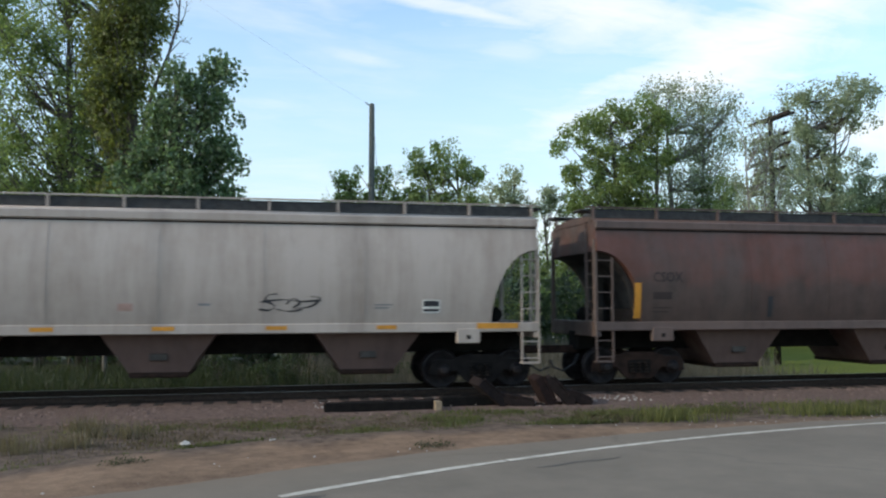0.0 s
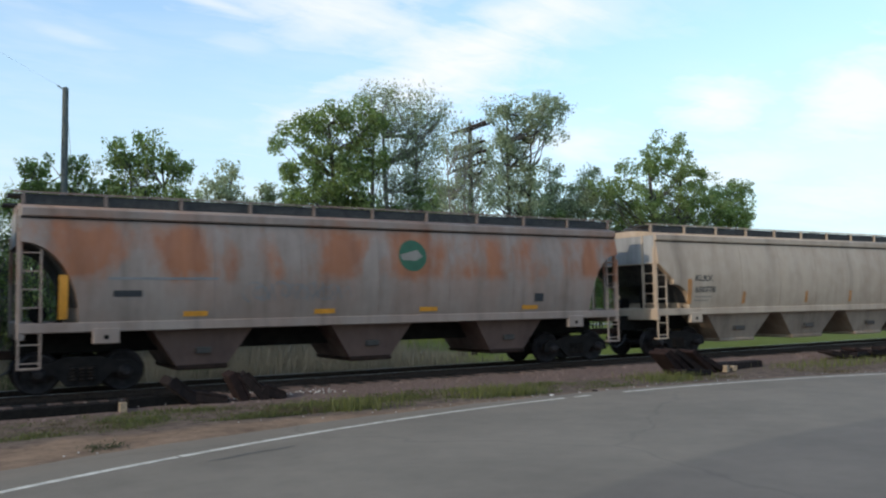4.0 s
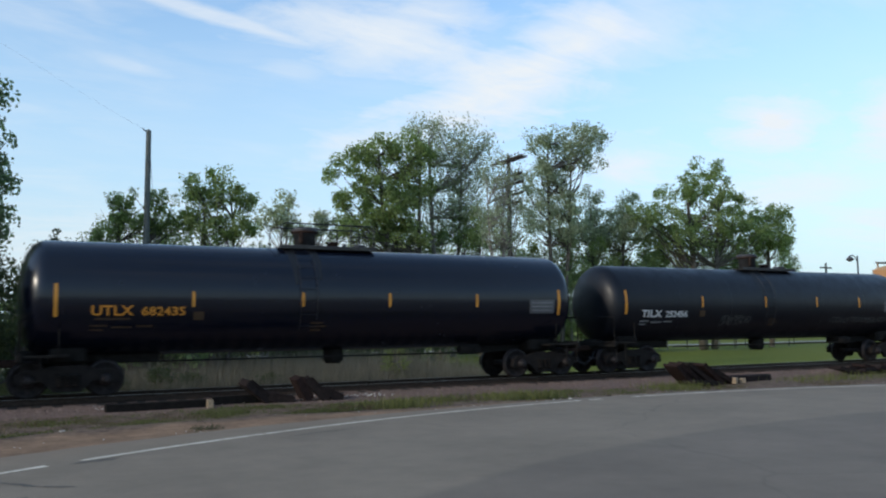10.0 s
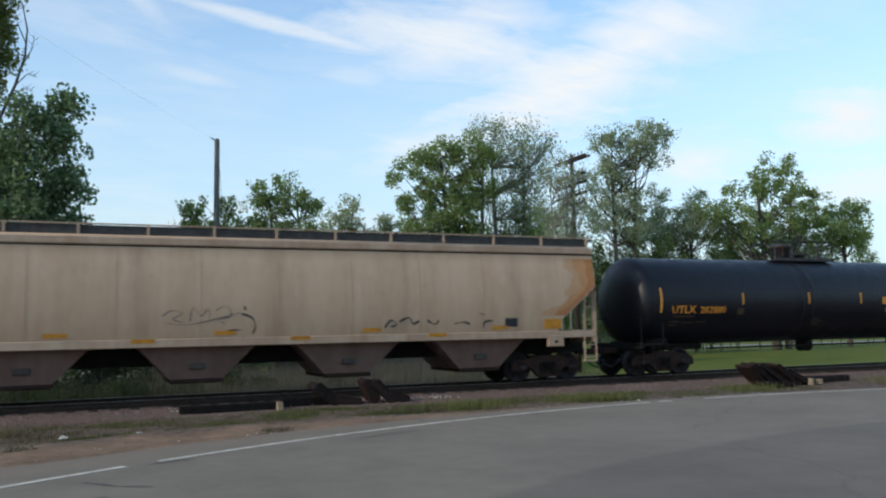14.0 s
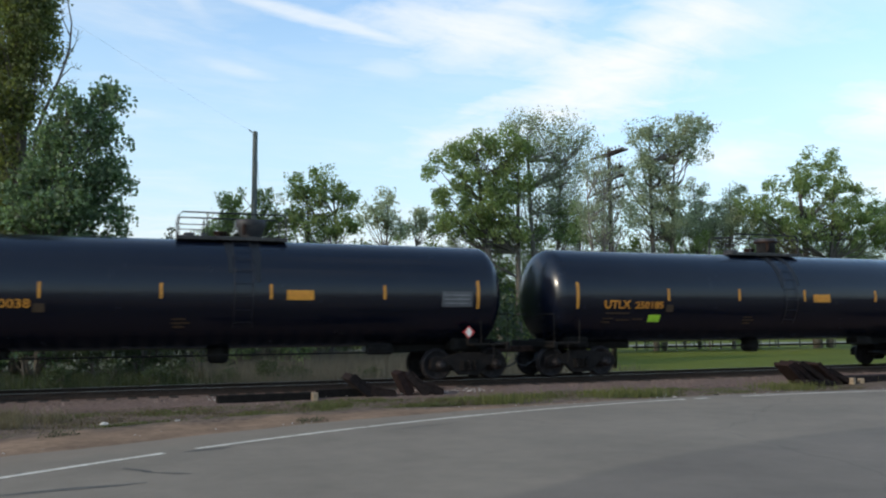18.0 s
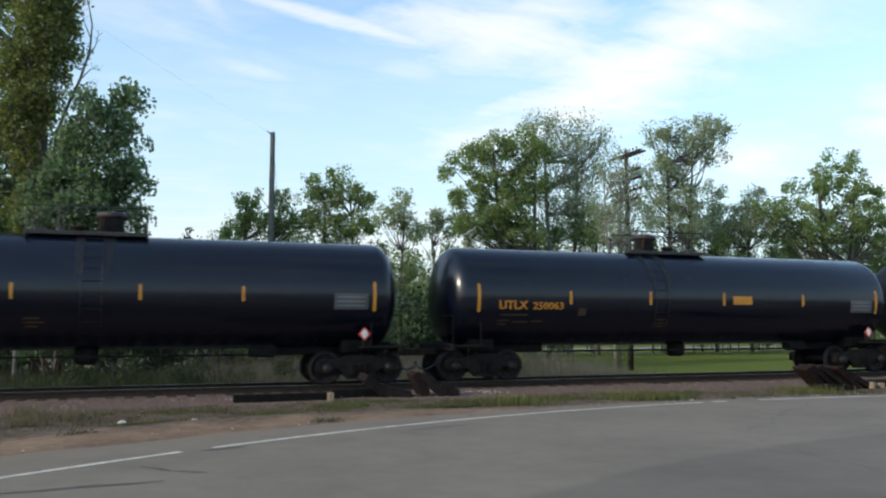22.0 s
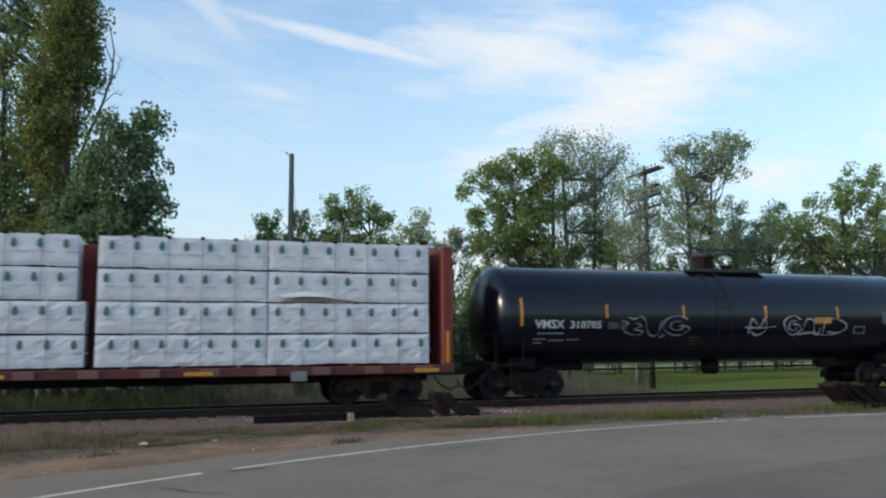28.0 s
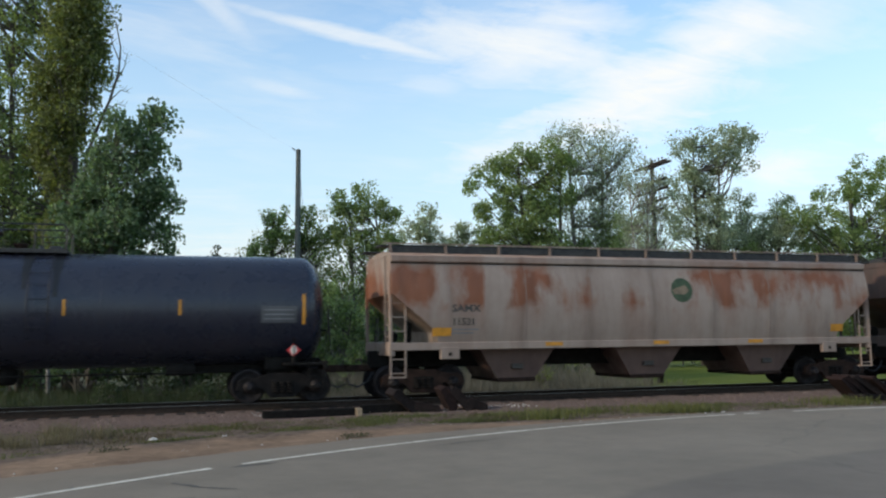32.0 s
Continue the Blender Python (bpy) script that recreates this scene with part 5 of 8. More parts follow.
    if sticker is not None:
        sign(car, sticker, 2.47, 0.74, 0.27, M["yellow"], 0, bend, "placard", "yellow safety placard")
        sign(car, sticker, 2.47, 0.55, 0.04, M["orange_letter"], 0, (bend[0] + 0.005, bend[1]), "print_line", "thin line of print")
    if placard:
        x = h - end_in - 0.25
        pl = sign(car, x, 1.42, 0.37, 0.37, M["red_sign"], -1.36, None, "hazard_placard", "red diamond placard with a white band", diamond=True)
        part("placard_band", Geo().prism_y([(x - 0.10, 1.43), (x - 0.02, 1.29), (x + 0.02, 1.29), (x + 0.10, 1.43), (x + 0.03, 1.55), (x - 0.03, 1.55)], -1.381, -1.372), M["white_plate"], pl)
        part("bracket", Geo().box(x - 0.03, x + 0.03, -1.36, -1.2, 1.1, 1.45), M["underside"], pl)
    # stub sills, bolsters, end platforms, ladders at the ends
    for q in (-1, 1):
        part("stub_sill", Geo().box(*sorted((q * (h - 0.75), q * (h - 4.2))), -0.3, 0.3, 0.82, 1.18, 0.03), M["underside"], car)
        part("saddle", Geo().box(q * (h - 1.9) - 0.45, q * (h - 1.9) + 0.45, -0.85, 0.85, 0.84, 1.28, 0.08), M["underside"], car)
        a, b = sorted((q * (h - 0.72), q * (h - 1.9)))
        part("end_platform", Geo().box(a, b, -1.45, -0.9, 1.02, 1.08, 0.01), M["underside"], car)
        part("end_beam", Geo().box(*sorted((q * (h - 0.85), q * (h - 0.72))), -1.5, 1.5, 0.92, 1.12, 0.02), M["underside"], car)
        g = Geo()
        g.tube([(q * (h - 0.78), -1.45, 1.08), (q * (h - 0.78), -1.45, 1.95), (q * (h - 0.78), 1.45, 1.95), (q * (h - 0.78), 1.45, 1.08)], 0.02, 6)
        part("end_rail", g, M["underside"], car)
        g = Geo()
        for x in (q * (h - 0.85), q * (h - 1.25)):
            g.box(x - 0.015, x + 0.015, -1.47, -1.44, 0.45, 1.05)
        g.box(*sorted((q * (h - 0.85), q * (h - 1.25))), -1.5, -1.36, 0.44, 0.47)
        part("stirrup", g, M["underside"], car)
        g = Geo().tube([(q * (h - 1.65), -1.46, 1.05), (q * (h - 1.65), -1.46, 1.75)], 0.018, 6)
        part("grab_iron", g, M["underside"], car)
        truck(car, q * (h - 1.9), iron)
        coupler(car, q, h)
    part("bottom_outlet", Geo().lathe([(0, 0.22), (0.1, 0.3), (0.45, 0.3), (0.5, 0.1)], (0.2, 0, 0.62), "z", 14), M["underside"], car, smooth=True)
    part("brake_rod", Geo().tube([(-e + 3.2, -0.9, 0.86), (e - 3.2, -0.9, 0.86)], 0.025, 6), M["underside"], car)
    part("brake_cylinder", Geo().lathe([(0, 0.16), (0.7, 0.16), (0.75, 0.1)], (e - 4.2, -0.75, 0.95), "x", 12), M["underside"], car, smooth=True)
    return car, e, bend


def lumber_car(label, length):
    """A bulkhead centre-beam flat car loaded with wrapped lumber."""
    car = thing("centerbeam_car", label, "flat car")
    h = length / 2
    e = h - 0.5
    for side in (-1, 1):
        part("side_sill", Geo().box(-e, e, side * 1.42 - 0.09, side * 1.42 + 0.09, 0.86, 1.10, 0.02), M["red_worn"], car)
        n = 16
        for k in range(n):
            x = -e + 0.9 + (2 * e - 1.8) * k / (n - 1)
            part("stake_pocket", Geo().box(-0.24, 0.24, -0.03, 0.03, 0, 0.20, 0.01), M["pocket_red"], car, key=("pocket",), at=(x, side * 1.52, 0.88))
    for k, x in enumerate([-e + 0.75, -7.45, -3.8, -0.05, 4.8, e - 0.85]):
        part("reflector", Geo().box(-0.36, 0.36, -0.006, 0, 0, 0.10), M["yellow"], car, "yellow reflector strip", key=("lrefl",), at=(x, -1.555, 0.91))
    part("deck", Geo().box(-e, e, -1.35, 1.35, 0.98, 1.10, 0.02), M["red_worn"], car)
    part("centre_beam", Geo().box(-e, e, -0.12, 0.12, 1.1, 4.40, 0.02), M["red_paint"], car)
    part("under_frame", Geo().box(-e + 0.5, e - 0.5, -0.5, 0.5, 0.62, 0.95, 0.05), M["underside"], car)
    for q in (-1, 1):
        a, b = sorted((q * (e - 0.10), q * (e - 0.34)))
        bulk = part("bulkhead", Geo().box(a, b, -1.46, 1.46, 1.08, 4.46, 0.03), M["red_paint"], car, "oxide-red steel bulkhead")
        for z in (1.4, 2.0, 2.6, 3.2, 3.8, 4.38):
            part("rib", Geo().box(*sorted((q * (e - 0.10), q * (e - 0.05))), -1.35, 1.35, z - 0.05, z + 0.05, 0.02), M["red_paint"], bulk)
        for y in (-1.42, 0.0, 1.42):
            part("rib", Geo().box(*sorted((q * (e - 0.10), q * (e - 0.03))), y - 0.05, y + 0.05, 1.08, 4.44, 0.02), M["red_paint"], bulk)
        part("reflector", Geo().box(*sorted((q * (e - 0.14), q * (e - 0.24))), -1.475, -1.46, 1.15, 2.05), M["yellow"], bulk, "yellow reflector strip")
        truck(car, q * (h - 2.6), M["truck_rust"])
        coupler(car, q, h)
    part("data_plate", Geo().box(7.16, 7.58, -1.56, -1.55, 0.72, 0.98), M["plate_print"], car, "dirty pale data plate on the sill")
    # wrapped bundles in five columns of four
    rnd = random.Random(6)
    edges = [-11.2, -6.82, -2.35, 2.15, 6.54, 11.08]
    for side in (-1, 1):
        for c in range(5):
            for r in range(4):
                z0 = 1.16 + r * 0.845
                x0, x1 = edges[c] + 0.015, edges[c + 1] - 0.015
                if c == 3:
                    x0 += 0.12
                if c == 2:
                    x1 -= 0.10 if r < 2 else 0.32
                    x0 += 0.10 if r < 2 else 0
                y0, y1 = sorted((side * 0.16, side * (1.36 + rnd.uniform(-0.02, 0.02))))
                bundle = thing("lumber_bundle", "lumber bundle in white printed wrapping on a flat car", "lumber", "wrapped lumber bundles")
                wrap = part("wrap", wrap_mesh(x0, x1, y0, y1, z0, z0 + 0.80, rnd), M["wrap"], bundle, smooth=False)
                LOADS.append((bundle, car))
                for k in range(3):
                    bx = x0 + (x1 - x0) * (k + 0.5) / 3
                    part("spacer", Geo().box(bx - 0.05, bx + 0.05, y0 + 0.03, y1 - 0.03, z0 - 0.055, z0), M["cut_wood"], bundle, key=("spacer", side, c, r, k))
                if side > 0:
                    continue
                if c == 4 and r == 2:
                    tear = [(6.85, 2.86), (7.40, 2.96), (7.95, 2.99), (8.50, 2.93), (9.15, 2.85)]
                    part("exposed_lumber", Geo().prism_y(tear, y0 - 0.030, y0 - 0.022), M["cut_wood"], bundle, "bare boards showing through a tear")
                    # flat dark patch: the flap's shadow painted onto the wrapping
                    part("tear_shadow", Geo().prism_y([(6.90, 2.95), (7.50, 3.0), (7.90, 3.02), (7.50, 3.035)], y0 - 0.034, y0 - 0.022), M["underside"], bundle, "dark patch painted as the shadow under the torn wrapping")
                    flap = Geo()
                    for q in range(9):
                        fx = 6.8 + 0.2 * q
                        rise = math.sin(math.pi * q / 8)
                        flap.v += [(fx, y0 - 0.03, 3.02 + 0.10 * rise), (fx + 0.05, y0 - 0.03 - 0.10 * rise, 2.93 + 0.06 * rise), (fx, y0 - 0.02, 3.02 + 0.10 * rise), (fx + 0.05, y0 - 0.02 - 0.10 * rise, 2.94 + 0.06 * rise)]
                    flap.f = [f for q in range(8) for f in ((4 * q, 4 * q + 1, 4 * q + 5, 4 * q + 4), (4 * q + 2, 4 * q + 6, 4 * q + 7, 4 * q + 3), (4 * q + 1, 4 * q + 3, 4 * q + 7, 4 * q + 5), (4 * q, 4 * q + 4, 4 * q + 6, 4 * q + 2))]
                    part("torn_flap", flap, M["wrap"], bundle, "torn flap of white wrapping")
                n = 7
                for k in range(n):
                    x = x0 + (x1 - x0) * (k + (0.62, 0.40, 0.34, 0.52)[r]) / n
                    part("tree_mark", TREE_MARK, M["mark_green"], bundle, "small green printed tree mark", key=("tree_mark",), at=(x, y0 - 0.029, z0 + 0.45))
                    part("print_line", Geo().box(-0.16, 0.16, -0.002, 0, 0, 0.022), M["mark_pale"], bundle, key=("print_line",), at=(x + 0.16, y0 - 0.028, z0 + 0.34))
                for k in (1, 2, 3, 4):
                    x = x0 + (x1 - x0) * k / 5
                    if r == 3:
                        part("corner_cap", Geo().box(-0.05, 0.05, -0.012, 0.06, -0.05, 0.015), M["underside"], bundle, "dark corner guard under the strap", key=("corner_cap",), at=(x, y0 - 0.026, z0 + 0.82))
                    part("strap", Geo().box(-0.012, 0.012, -0.004, 0, 0, 0.80), M["strap"], bundle, key=("strap",), at=(x, y0 - 0.026, z0))
    return car


def wrap_mesh(x0, x1, y0, y1, z0, z1, rnd):
    """A wrapped bundle: soft box with creases and a sagging lower edge."""
    g = Geo()
    nx, nz = 30, 8
    s = rnd.uniform(0, 50)
    for yk in (0, 1):
        for j in range(nz + 1):
            for i in range(nx + 1):
                x, z = x0 + (x1 - x0) * i / nx, z0 + (z1 - z0) * j / nz
                soft = 1.0 if z0 < 2.6 else 0.45
                d = 0.014 * noise.noise((x * 2.2 + s, z * 4, s)) + 0.012 * noise.noise((x * 6 + z * 5, z * 7 - x * 2, s)) - 0.022 * max(0.0, 1 - abs(noise.noise((x * 1.1 + z * 1.7, z * 1.3 - x * 0.5, s + 9))) * 9)
                d = min(0.05, max(-0.016, d * soft))
                if j in (0, nz):
                    z += 0.022 * noise.noise((x * 1.6, s, j)) + 0.012 * noise.noise((x * 5, s, j))
                y = (y0 - 0.01 + d) if yk == 0 else (y1 + 0.01 - d)
                edge = 0.018 if j in (0, nz) or i in (0, nx) else 0
                g.v.append((x, y + (edge if yk == 0 else -edge), z))
    m = (nx + 1) * (nz + 1)
    for yk in (0, 1):
        for j in range(nz):
            for i in range(nx):
                a = yk * m + j * (nx + 1) + i
                q = (a, a + 1, a + nx + 2, a + nx + 1)
                g.f.append(q if yk == 0 else q[::-1])
    for j in (0, nz):
        for i in range(nx):
            a = j * (nx + 1) + i
            g.f.append((a, m + a, m + a + 1, a + 1) if j == 0 else (a + 1, m + a + 1, m + a, a))
    for i in (0, nx):
        for j in range(nz):
            a = j * (nx + 1) + i
            b = a + nx + 1
            g.f.append((a, b, m + b, m + a) if i == 0 else (m + a, m + b, b, a))
    return g


LOADS = []
TREE_MARK = Geo().prism_y([(0.95 * a, 0.98 * b) for a, b in [(-0.05, 0), (0.05, 0), (0.055, 0.05), (0.085, 0.06), (0.06, 0.11), (0.08, 0.13), (0.045, 0.18), (0.05, 0.20), (0.0, 0.25), (-0.05, 0.20), (-0.045, 0.18), (-0.08, 0.13), (-0.06, 0.11), (-0.085, 0.06), (-0.055, 0.05)]], -0.003, 0.0)

M["dark_stencil"] = plain("dark_stencil", (0.055, 0.030, 0.012), 0.6, 0, 0.3)
M["stencil_grey"] = plain("stencil_grey", (0.20, 0.18, 0.155), 0.7, 0, 0.2)
M["old_green"] = plain("old_green", (0.045, 0.075, 0.036), 0.7, 0, 0.45)
M["old_band"] = plain("old_band", (0.19, 0.14, 0.09), 0.7, 0, 0.45)
M["dull_plate"] = plain("dull_plate", (0.075, 0.077, 0.082), 0.6, 0, 0.25)
M["sooty_letter"] = plain("sooty_letter", (0.035, 0.022, 0.018), 0.7, 0, 0.3)
M["gate_grey"] = plain("gate_grey", (0.06, 0.052, 0.045), 0.8, 0, 0.3)
M["faded_red"] = plain("faded_red", (0.42, 0.27, 0.22), 0.6, 0, 0.2)
M["faint_emblem"] = plain("faint_emblem", (0.058, 0.062, 0.045), 0.7, 0, 0.3)
M["tarred"] = mottled("tarred", (0.006, 0.005, 0.005), (0.016, 0.014, 0.012), 9.0, 0.85, 0, 0.4, 0.01, gloss=0.1)
M["faded_orange"] = plain("faded_orange", (0.46, 0.20, 0.06), 0.6, 0, 0.3)
M["orange_thin"] = weathered("orange_thin", (0.455, 0.275, 0.150), (0.38, 0.22, 0.115), 0.75, rough=0.6, seed=7)
M["orange_stain"] = weathered("orange_stain", (0.44, 0.225, 0.095), (0.38, 0.19, 0.08), 0.75, rough=0.65, seed=21)
M["orange_deep"] = weathered("orange_deep", (0.40, 0.165, 0.058), (0.33, 0.14, 0.055), 0.75, rough=0.7, seed=22)
M["faint_white"] = plain("faint_white", (0.36, 0.36, 0.34), 0.6, 0, 0.3)
M["faint_grey"] = plain("faint_grey", (0.075, 0.075, 0.07), 0.7, 0, 0.3)
M["tag_white"] = plain("tag_white", (0.23, 0.23, 0.225), 0.6, 0, 0.4)
M["tag_violet"] = plain("tag_violet", (0.205, 0.160, 0.135), 0.8, 0, 0.3)
M["plate_print"] = plain("plate_print", (0.20, 0.205, 0.21), 0.6, 0, 0.2)
M["dome"] = mottled("dome", (0.016, 0.017, 0.02), (0.05, 0.048, 0.05), 6.0, 0.6, 0.1, 0.2, 0.005)
# shade tone for the linings of the hopper ends
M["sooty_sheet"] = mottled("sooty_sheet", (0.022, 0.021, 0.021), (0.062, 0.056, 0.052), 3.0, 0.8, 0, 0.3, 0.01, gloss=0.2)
M["end_grey"] = weathered("end_grey", (0.335, 0.325, 0.310), (0.17, 0.165, 0.16), 0.9, rough=0.6, seed=31)
M["red_paint"] = weathered("red_paint", (0.19, 0.028, 0.022), (0.115, 0.026, 0.021), 0.6, rough=0.65, seed=3)
M["pocket_red"] = plain("pocket_red", (0.17, 0.075, 0.065), 0.7, 0, 0.35)
M["red_worn"] = weathered("red_worn", (0.10, 0.022, 0.018), (0.05, 0.02, 0.017), 0.8, rough=0.75, seed=5)
M["wrap"] = mottled("wrap", (0.565, 0.56, 0.575), (0.715, 0.71, 0.725), 1.6, 0.4, 0, 0.12, 0.02)
M["mark_green"] = plain("mark_green", (0.055, 0.160, 0.130), 0.5, 0, 0.2)
M["mark_pale"] = plain("mark_pale", (0.33, 0.45, 0.43), 0.5, 0, 0.1)
M["strap"] = plain("strap", (0.40, 0.41, 0.43), 0.4, 0, 0.1)
for nm, paint, grime, st, kw in [
        ("hop_white", (0.455, 0.385, 0.330), (0.285, 0.225, 0.180), 0.75, dict(seed=1, seams=4.3)),
        ("hop_brown", (0.082, 0.054, 0.043), (0.034, 0.025, 0.021), 0.9, dict(seed=2, seams=3.9, rust=0.85, rust_tone=(0.098, 0.037, 0.025), rust_low=0.40, rust_high=0.58)),
        ("hop_grey", (0.350, 0.282, 0.238), (0.205, 0.150, 0.122), 0.8, dict(seed=3, seams=4.2, rust=0.3, rust_low=0.56, rust_high=0.78)),
        ("hop_rusty", (0.261, 0.211, 0.180), (0.157, 0.117, 0.094), 0.8, dict(seed=4, seams=1.55, rust=0.9, rust_tone=(0.200, 0.068, 0.024), rust_low=0.42, rust_high=0.55, rust_scale=0.85)),
        ("hop_pale", (0.465, 0.358, 0.262), (0.300, 0.213, 0.147), 0.8, dict(seed=5, seams=4.6)),
        ("hop_pale2", (0.458, 0.350, 0.258), (0.288, 0.202, 0.140), 0.85, dict(seed=6, seams=4.6)),
        ("hop_tan", (0.485, 0.345, 0.228), (0.375, 0.245, 0.15), 0.75, dict(seed=7, seams=3.6, rust=0.3, rust_tone=(0.34, 0.16, 0.07), rust_low=0.52, rust_high=0.78)),
        ("hop_patchy", (0.325, 0.250, 0.203), (0.215, 0.150, 0.116), 0.8, dict(seed=8, seams=2.2, rust=1.0, rust_tone=(0.158, 0.053, 0.021), rust_low=0.435, rust_high=0.56, rust_scale=1.1)),
        ("bay_brown", (0.118, 0.070, 0.055), (0.062, 0.035, 0.029), 0.9, dict(seed=9)),
        ("bay_pale", (0.300, 0.226, 0.166), (0.142, 0.099, 0.070), 0.9, dict(seed=10)),
        ("bay_tan", (0.150, 0.088, 0.068), (0.085, 0.042, 0.032), 0.9, dict(seed=11)),
        ("trim_tan", (0.42, 0.31, 0.215), (0.27, 0.165, 0.1), 0.9, dict(seed=12, rust=0.3)),
        ("trim_brown", (0.13, 0.085, 0.07), (0.06, 0.045, 0.04), 0.9, dict(seed=13)),
        ("tank_black", (0.0030, 0.0050, 0.0120), (0.006, 0.0080, 0.013), 0.6, dict(seed=14, rough=0.20, gloss=0.46, dent=0.06)),
        ("tank_worn", (0.0050, 0.0064, 0.0105), (0.010, 0.0108, 0.0130), 0.8, dict(seed=15, rough=0.38, gloss=0.28, dent=0.08)),
        ("tank_grey", (0.019, 0.022, 0.036), (0.030, 0.032, 0.042), 0.8, dict(seed=16, rough=0.27, gloss=0.5, dent=0.06))]:
    M[nm] = weathered(nm, paint, grime, st, **kw)

# start and end of each car along the train, by the coupler faces, at the clip's start
JOINTS = [-10.9, 7.8, 26.33, 45.31, 63.45, 85.85, 107.6, 125.74, 143.73, 166.05, 184.4, 202.83, 221.27, 239.73, 258.01, 275.63, 300.21, 318.07, 336.15, 354.75, 373.3]
CARS = []


def put(index, car):
    if car.name.startswith("hopper_car"):
        belly(car, 1.56, 1.58, 3.84)
    CARS.append((car, 0.5 * (JOINTS[index] + JOINTS[index + 1])))


def size_of(index):
    return JOINTS[index + 1] - JOINTS[index]


def logo(car, x, z, y, r=0.42, green="green_sign", band="stencil_grey"):
    g = Geo().lathe([(y - 0.006, r), (y, r)], (x, 0, z), "y", 28)
    ob = part("emblem", g, M[green], car, "round green painted emblem")
    part("emblem_band", Geo().prism_y([(x - r * 0.9, z + 0.02), (x + r * 0.35, z + 0.16), (x + r * 0.7, z - 0.02), (x + r * 0.2, z - 0.14), (x - r * 0.75, z - 0.12)], y - 0.010, y - 0.006), M[band], ob)


def bars(car, x, z, w, y, mat, rows=2, gap=0.12, tall=0.05):
    for k in range(rows):
        part("small_print", Geo().box(x, x + w * (1 - 0.18 * k), y - 0.004, y, z - k * gap, z - k * gap + tall), mat, car, "thin line of small print")


def build_train():
    P = M
    # white hopper with black scribble
    car, body, e, w = hopper("pale grey covered hopper with black graffiti, dusty", size_of(0), P["hop_white"], P["bay_brown"], 3, "arc", seed=1)
    tag(car, 2.05, 1.80, 1.5, 0.52, P["black_letter"], (
        [(0.05, 0.2), (0.2, 0.15), (0.28, 0.35), (0.15, 0.55), (0.2, 0.8), (0.35, 0.85)], [(0.08, 0.5), (0.4, 0.6), (0.7, 0.52), (1.0, 0.6)],
        [(0.45, 0.4), (0.55, 0.65), (0.65, 0.45), (0.55, 0.25), (0.8, 0.3), (0.95, 0.65), (0.75, 0.75)], [(0.3, 0.2), (0.5, 0.1), (0.72, 0.2)]), y=-w - 0.008, thick=0.045, label="black spray-painted scribble")
    sign(car, 6.0, 1.96, 0.42, 0.30, P["white_plate"], -w, None, "label_box", "white-edged black label box")
    sign(car, 6.0, 2.02, 0.36, 0.13, P["black_letter"], -w - 0.004, None, "label_field", "black field of the label")
    sign(car, 6.0, 1.87, 0.36, 0.06, P["black_letter"], -w - 0.004, None, "label_field", "black field of the label")
    for x in (-4.7, -2.3, 0.13, 2.52, 4.98):
        strip(car, x, 1.44, 1.53, 0.46, P["yellow"], -w - 0.062)
    strip(car, 7.6, 1.44, 1.57, 1.0, P["yellow"], -w - 0.062)
    sign(car, -0.65, 1.95, 0.30, 0.16, P["faded_red"], -w, None, "stencil_box", "faded red stencil")
    bars(car, 0.85, 1.98, 0.25, -w - 0.004, P["plate_print"], 1)
    bars(car, 4.7, 1.98, 0.4, -w - 0.004, P["plate_print"], 2, 0.07, 0.03)
    put(0, car)
    # brown hopper
    car, body, e, w = hopper("dark rust-brown covered hopper, sooty and faded", size_of(1), P["hop_brown"], P["bay_brown"], 3, "arc", P["truck_rust"], P["trim_brown"], seed=2)
    strip(car, -7.5, 1.66, 2.52, 0.17, P["yellow"], -w - 0.006)
    strip(car, -3.9, 1.68, 2.2, 0.13, P["black_letter"], -w - 0.006, label="blackened reflector strip")
    for x in (-0.1, 3.4):
        strip(car, x, 1.70, 2.15, 0.15, P["yellow"], -w - 0.006)
    strip(car, 7.15, 1.66, 2.52, 0.16, P["yellow"], -w - 0.006)
    words(car, "CSOX", 0.24, -7.1, 2.55, -w - 0.006, P["sooty_letter"], None, fit=0.8)
    bars(car, -7.1, 2.12, 0.5, -w - 0.004, P["sooty_letter"], 1, 0.13, 0.18)
    bars(car, -7.1, 1.9, 0.5, -w - 0.004, P["sooty_letter"], 2, 0.1, 0.03)
    g = Geo().lathe([(-w - 0.006, 0.42), (-w, 0.42)], (0.6, 0, 3.0), "y", 28)
    part("emblem", g, P["faint_emblem"], car, "round emblem, nearly rusted away")
    sign(car, 4.75, 2.0, 0.40, 0.20, P["old_band"], -w, None, "label_box", "faded label box")
    put(1, car)
    # light grey hopper
    car, body, e, w = hopper("light grey covered hopper with shade-dark end linings", size_of(2), P["hop_grey"], P["bay_brown"], 3, "arc", P["truck_iron"], end_tone=P["end_grey"], seed=3)
    words(car, "CGEX", 0.22, -7.35, 2.45, -w - 0.006, P["black_letter"], None, 1.15)
    words(car, "1330", 0.22, -7.35, 2.05, -w - 0.006, P["black_letter"], None, 1.15)
    bars(car, -7.35, 1.9, 0.8, -w - 0.004, P["grey_plate"], 2, 0.1, 0.03)
    sign(car, e - 3.0, 2.05, 0.38, 0.22, P["black_letter"], -w, None, "label_box", "black stencilled label box")
    for k in range(2):
        sign(car, e - 3.04 + 0.12 * k, 2.08 - 0.06 * k, 0.14, 0.04, P["white_plate"], -w - 0.004, None, "label_field", "pale bar of print")
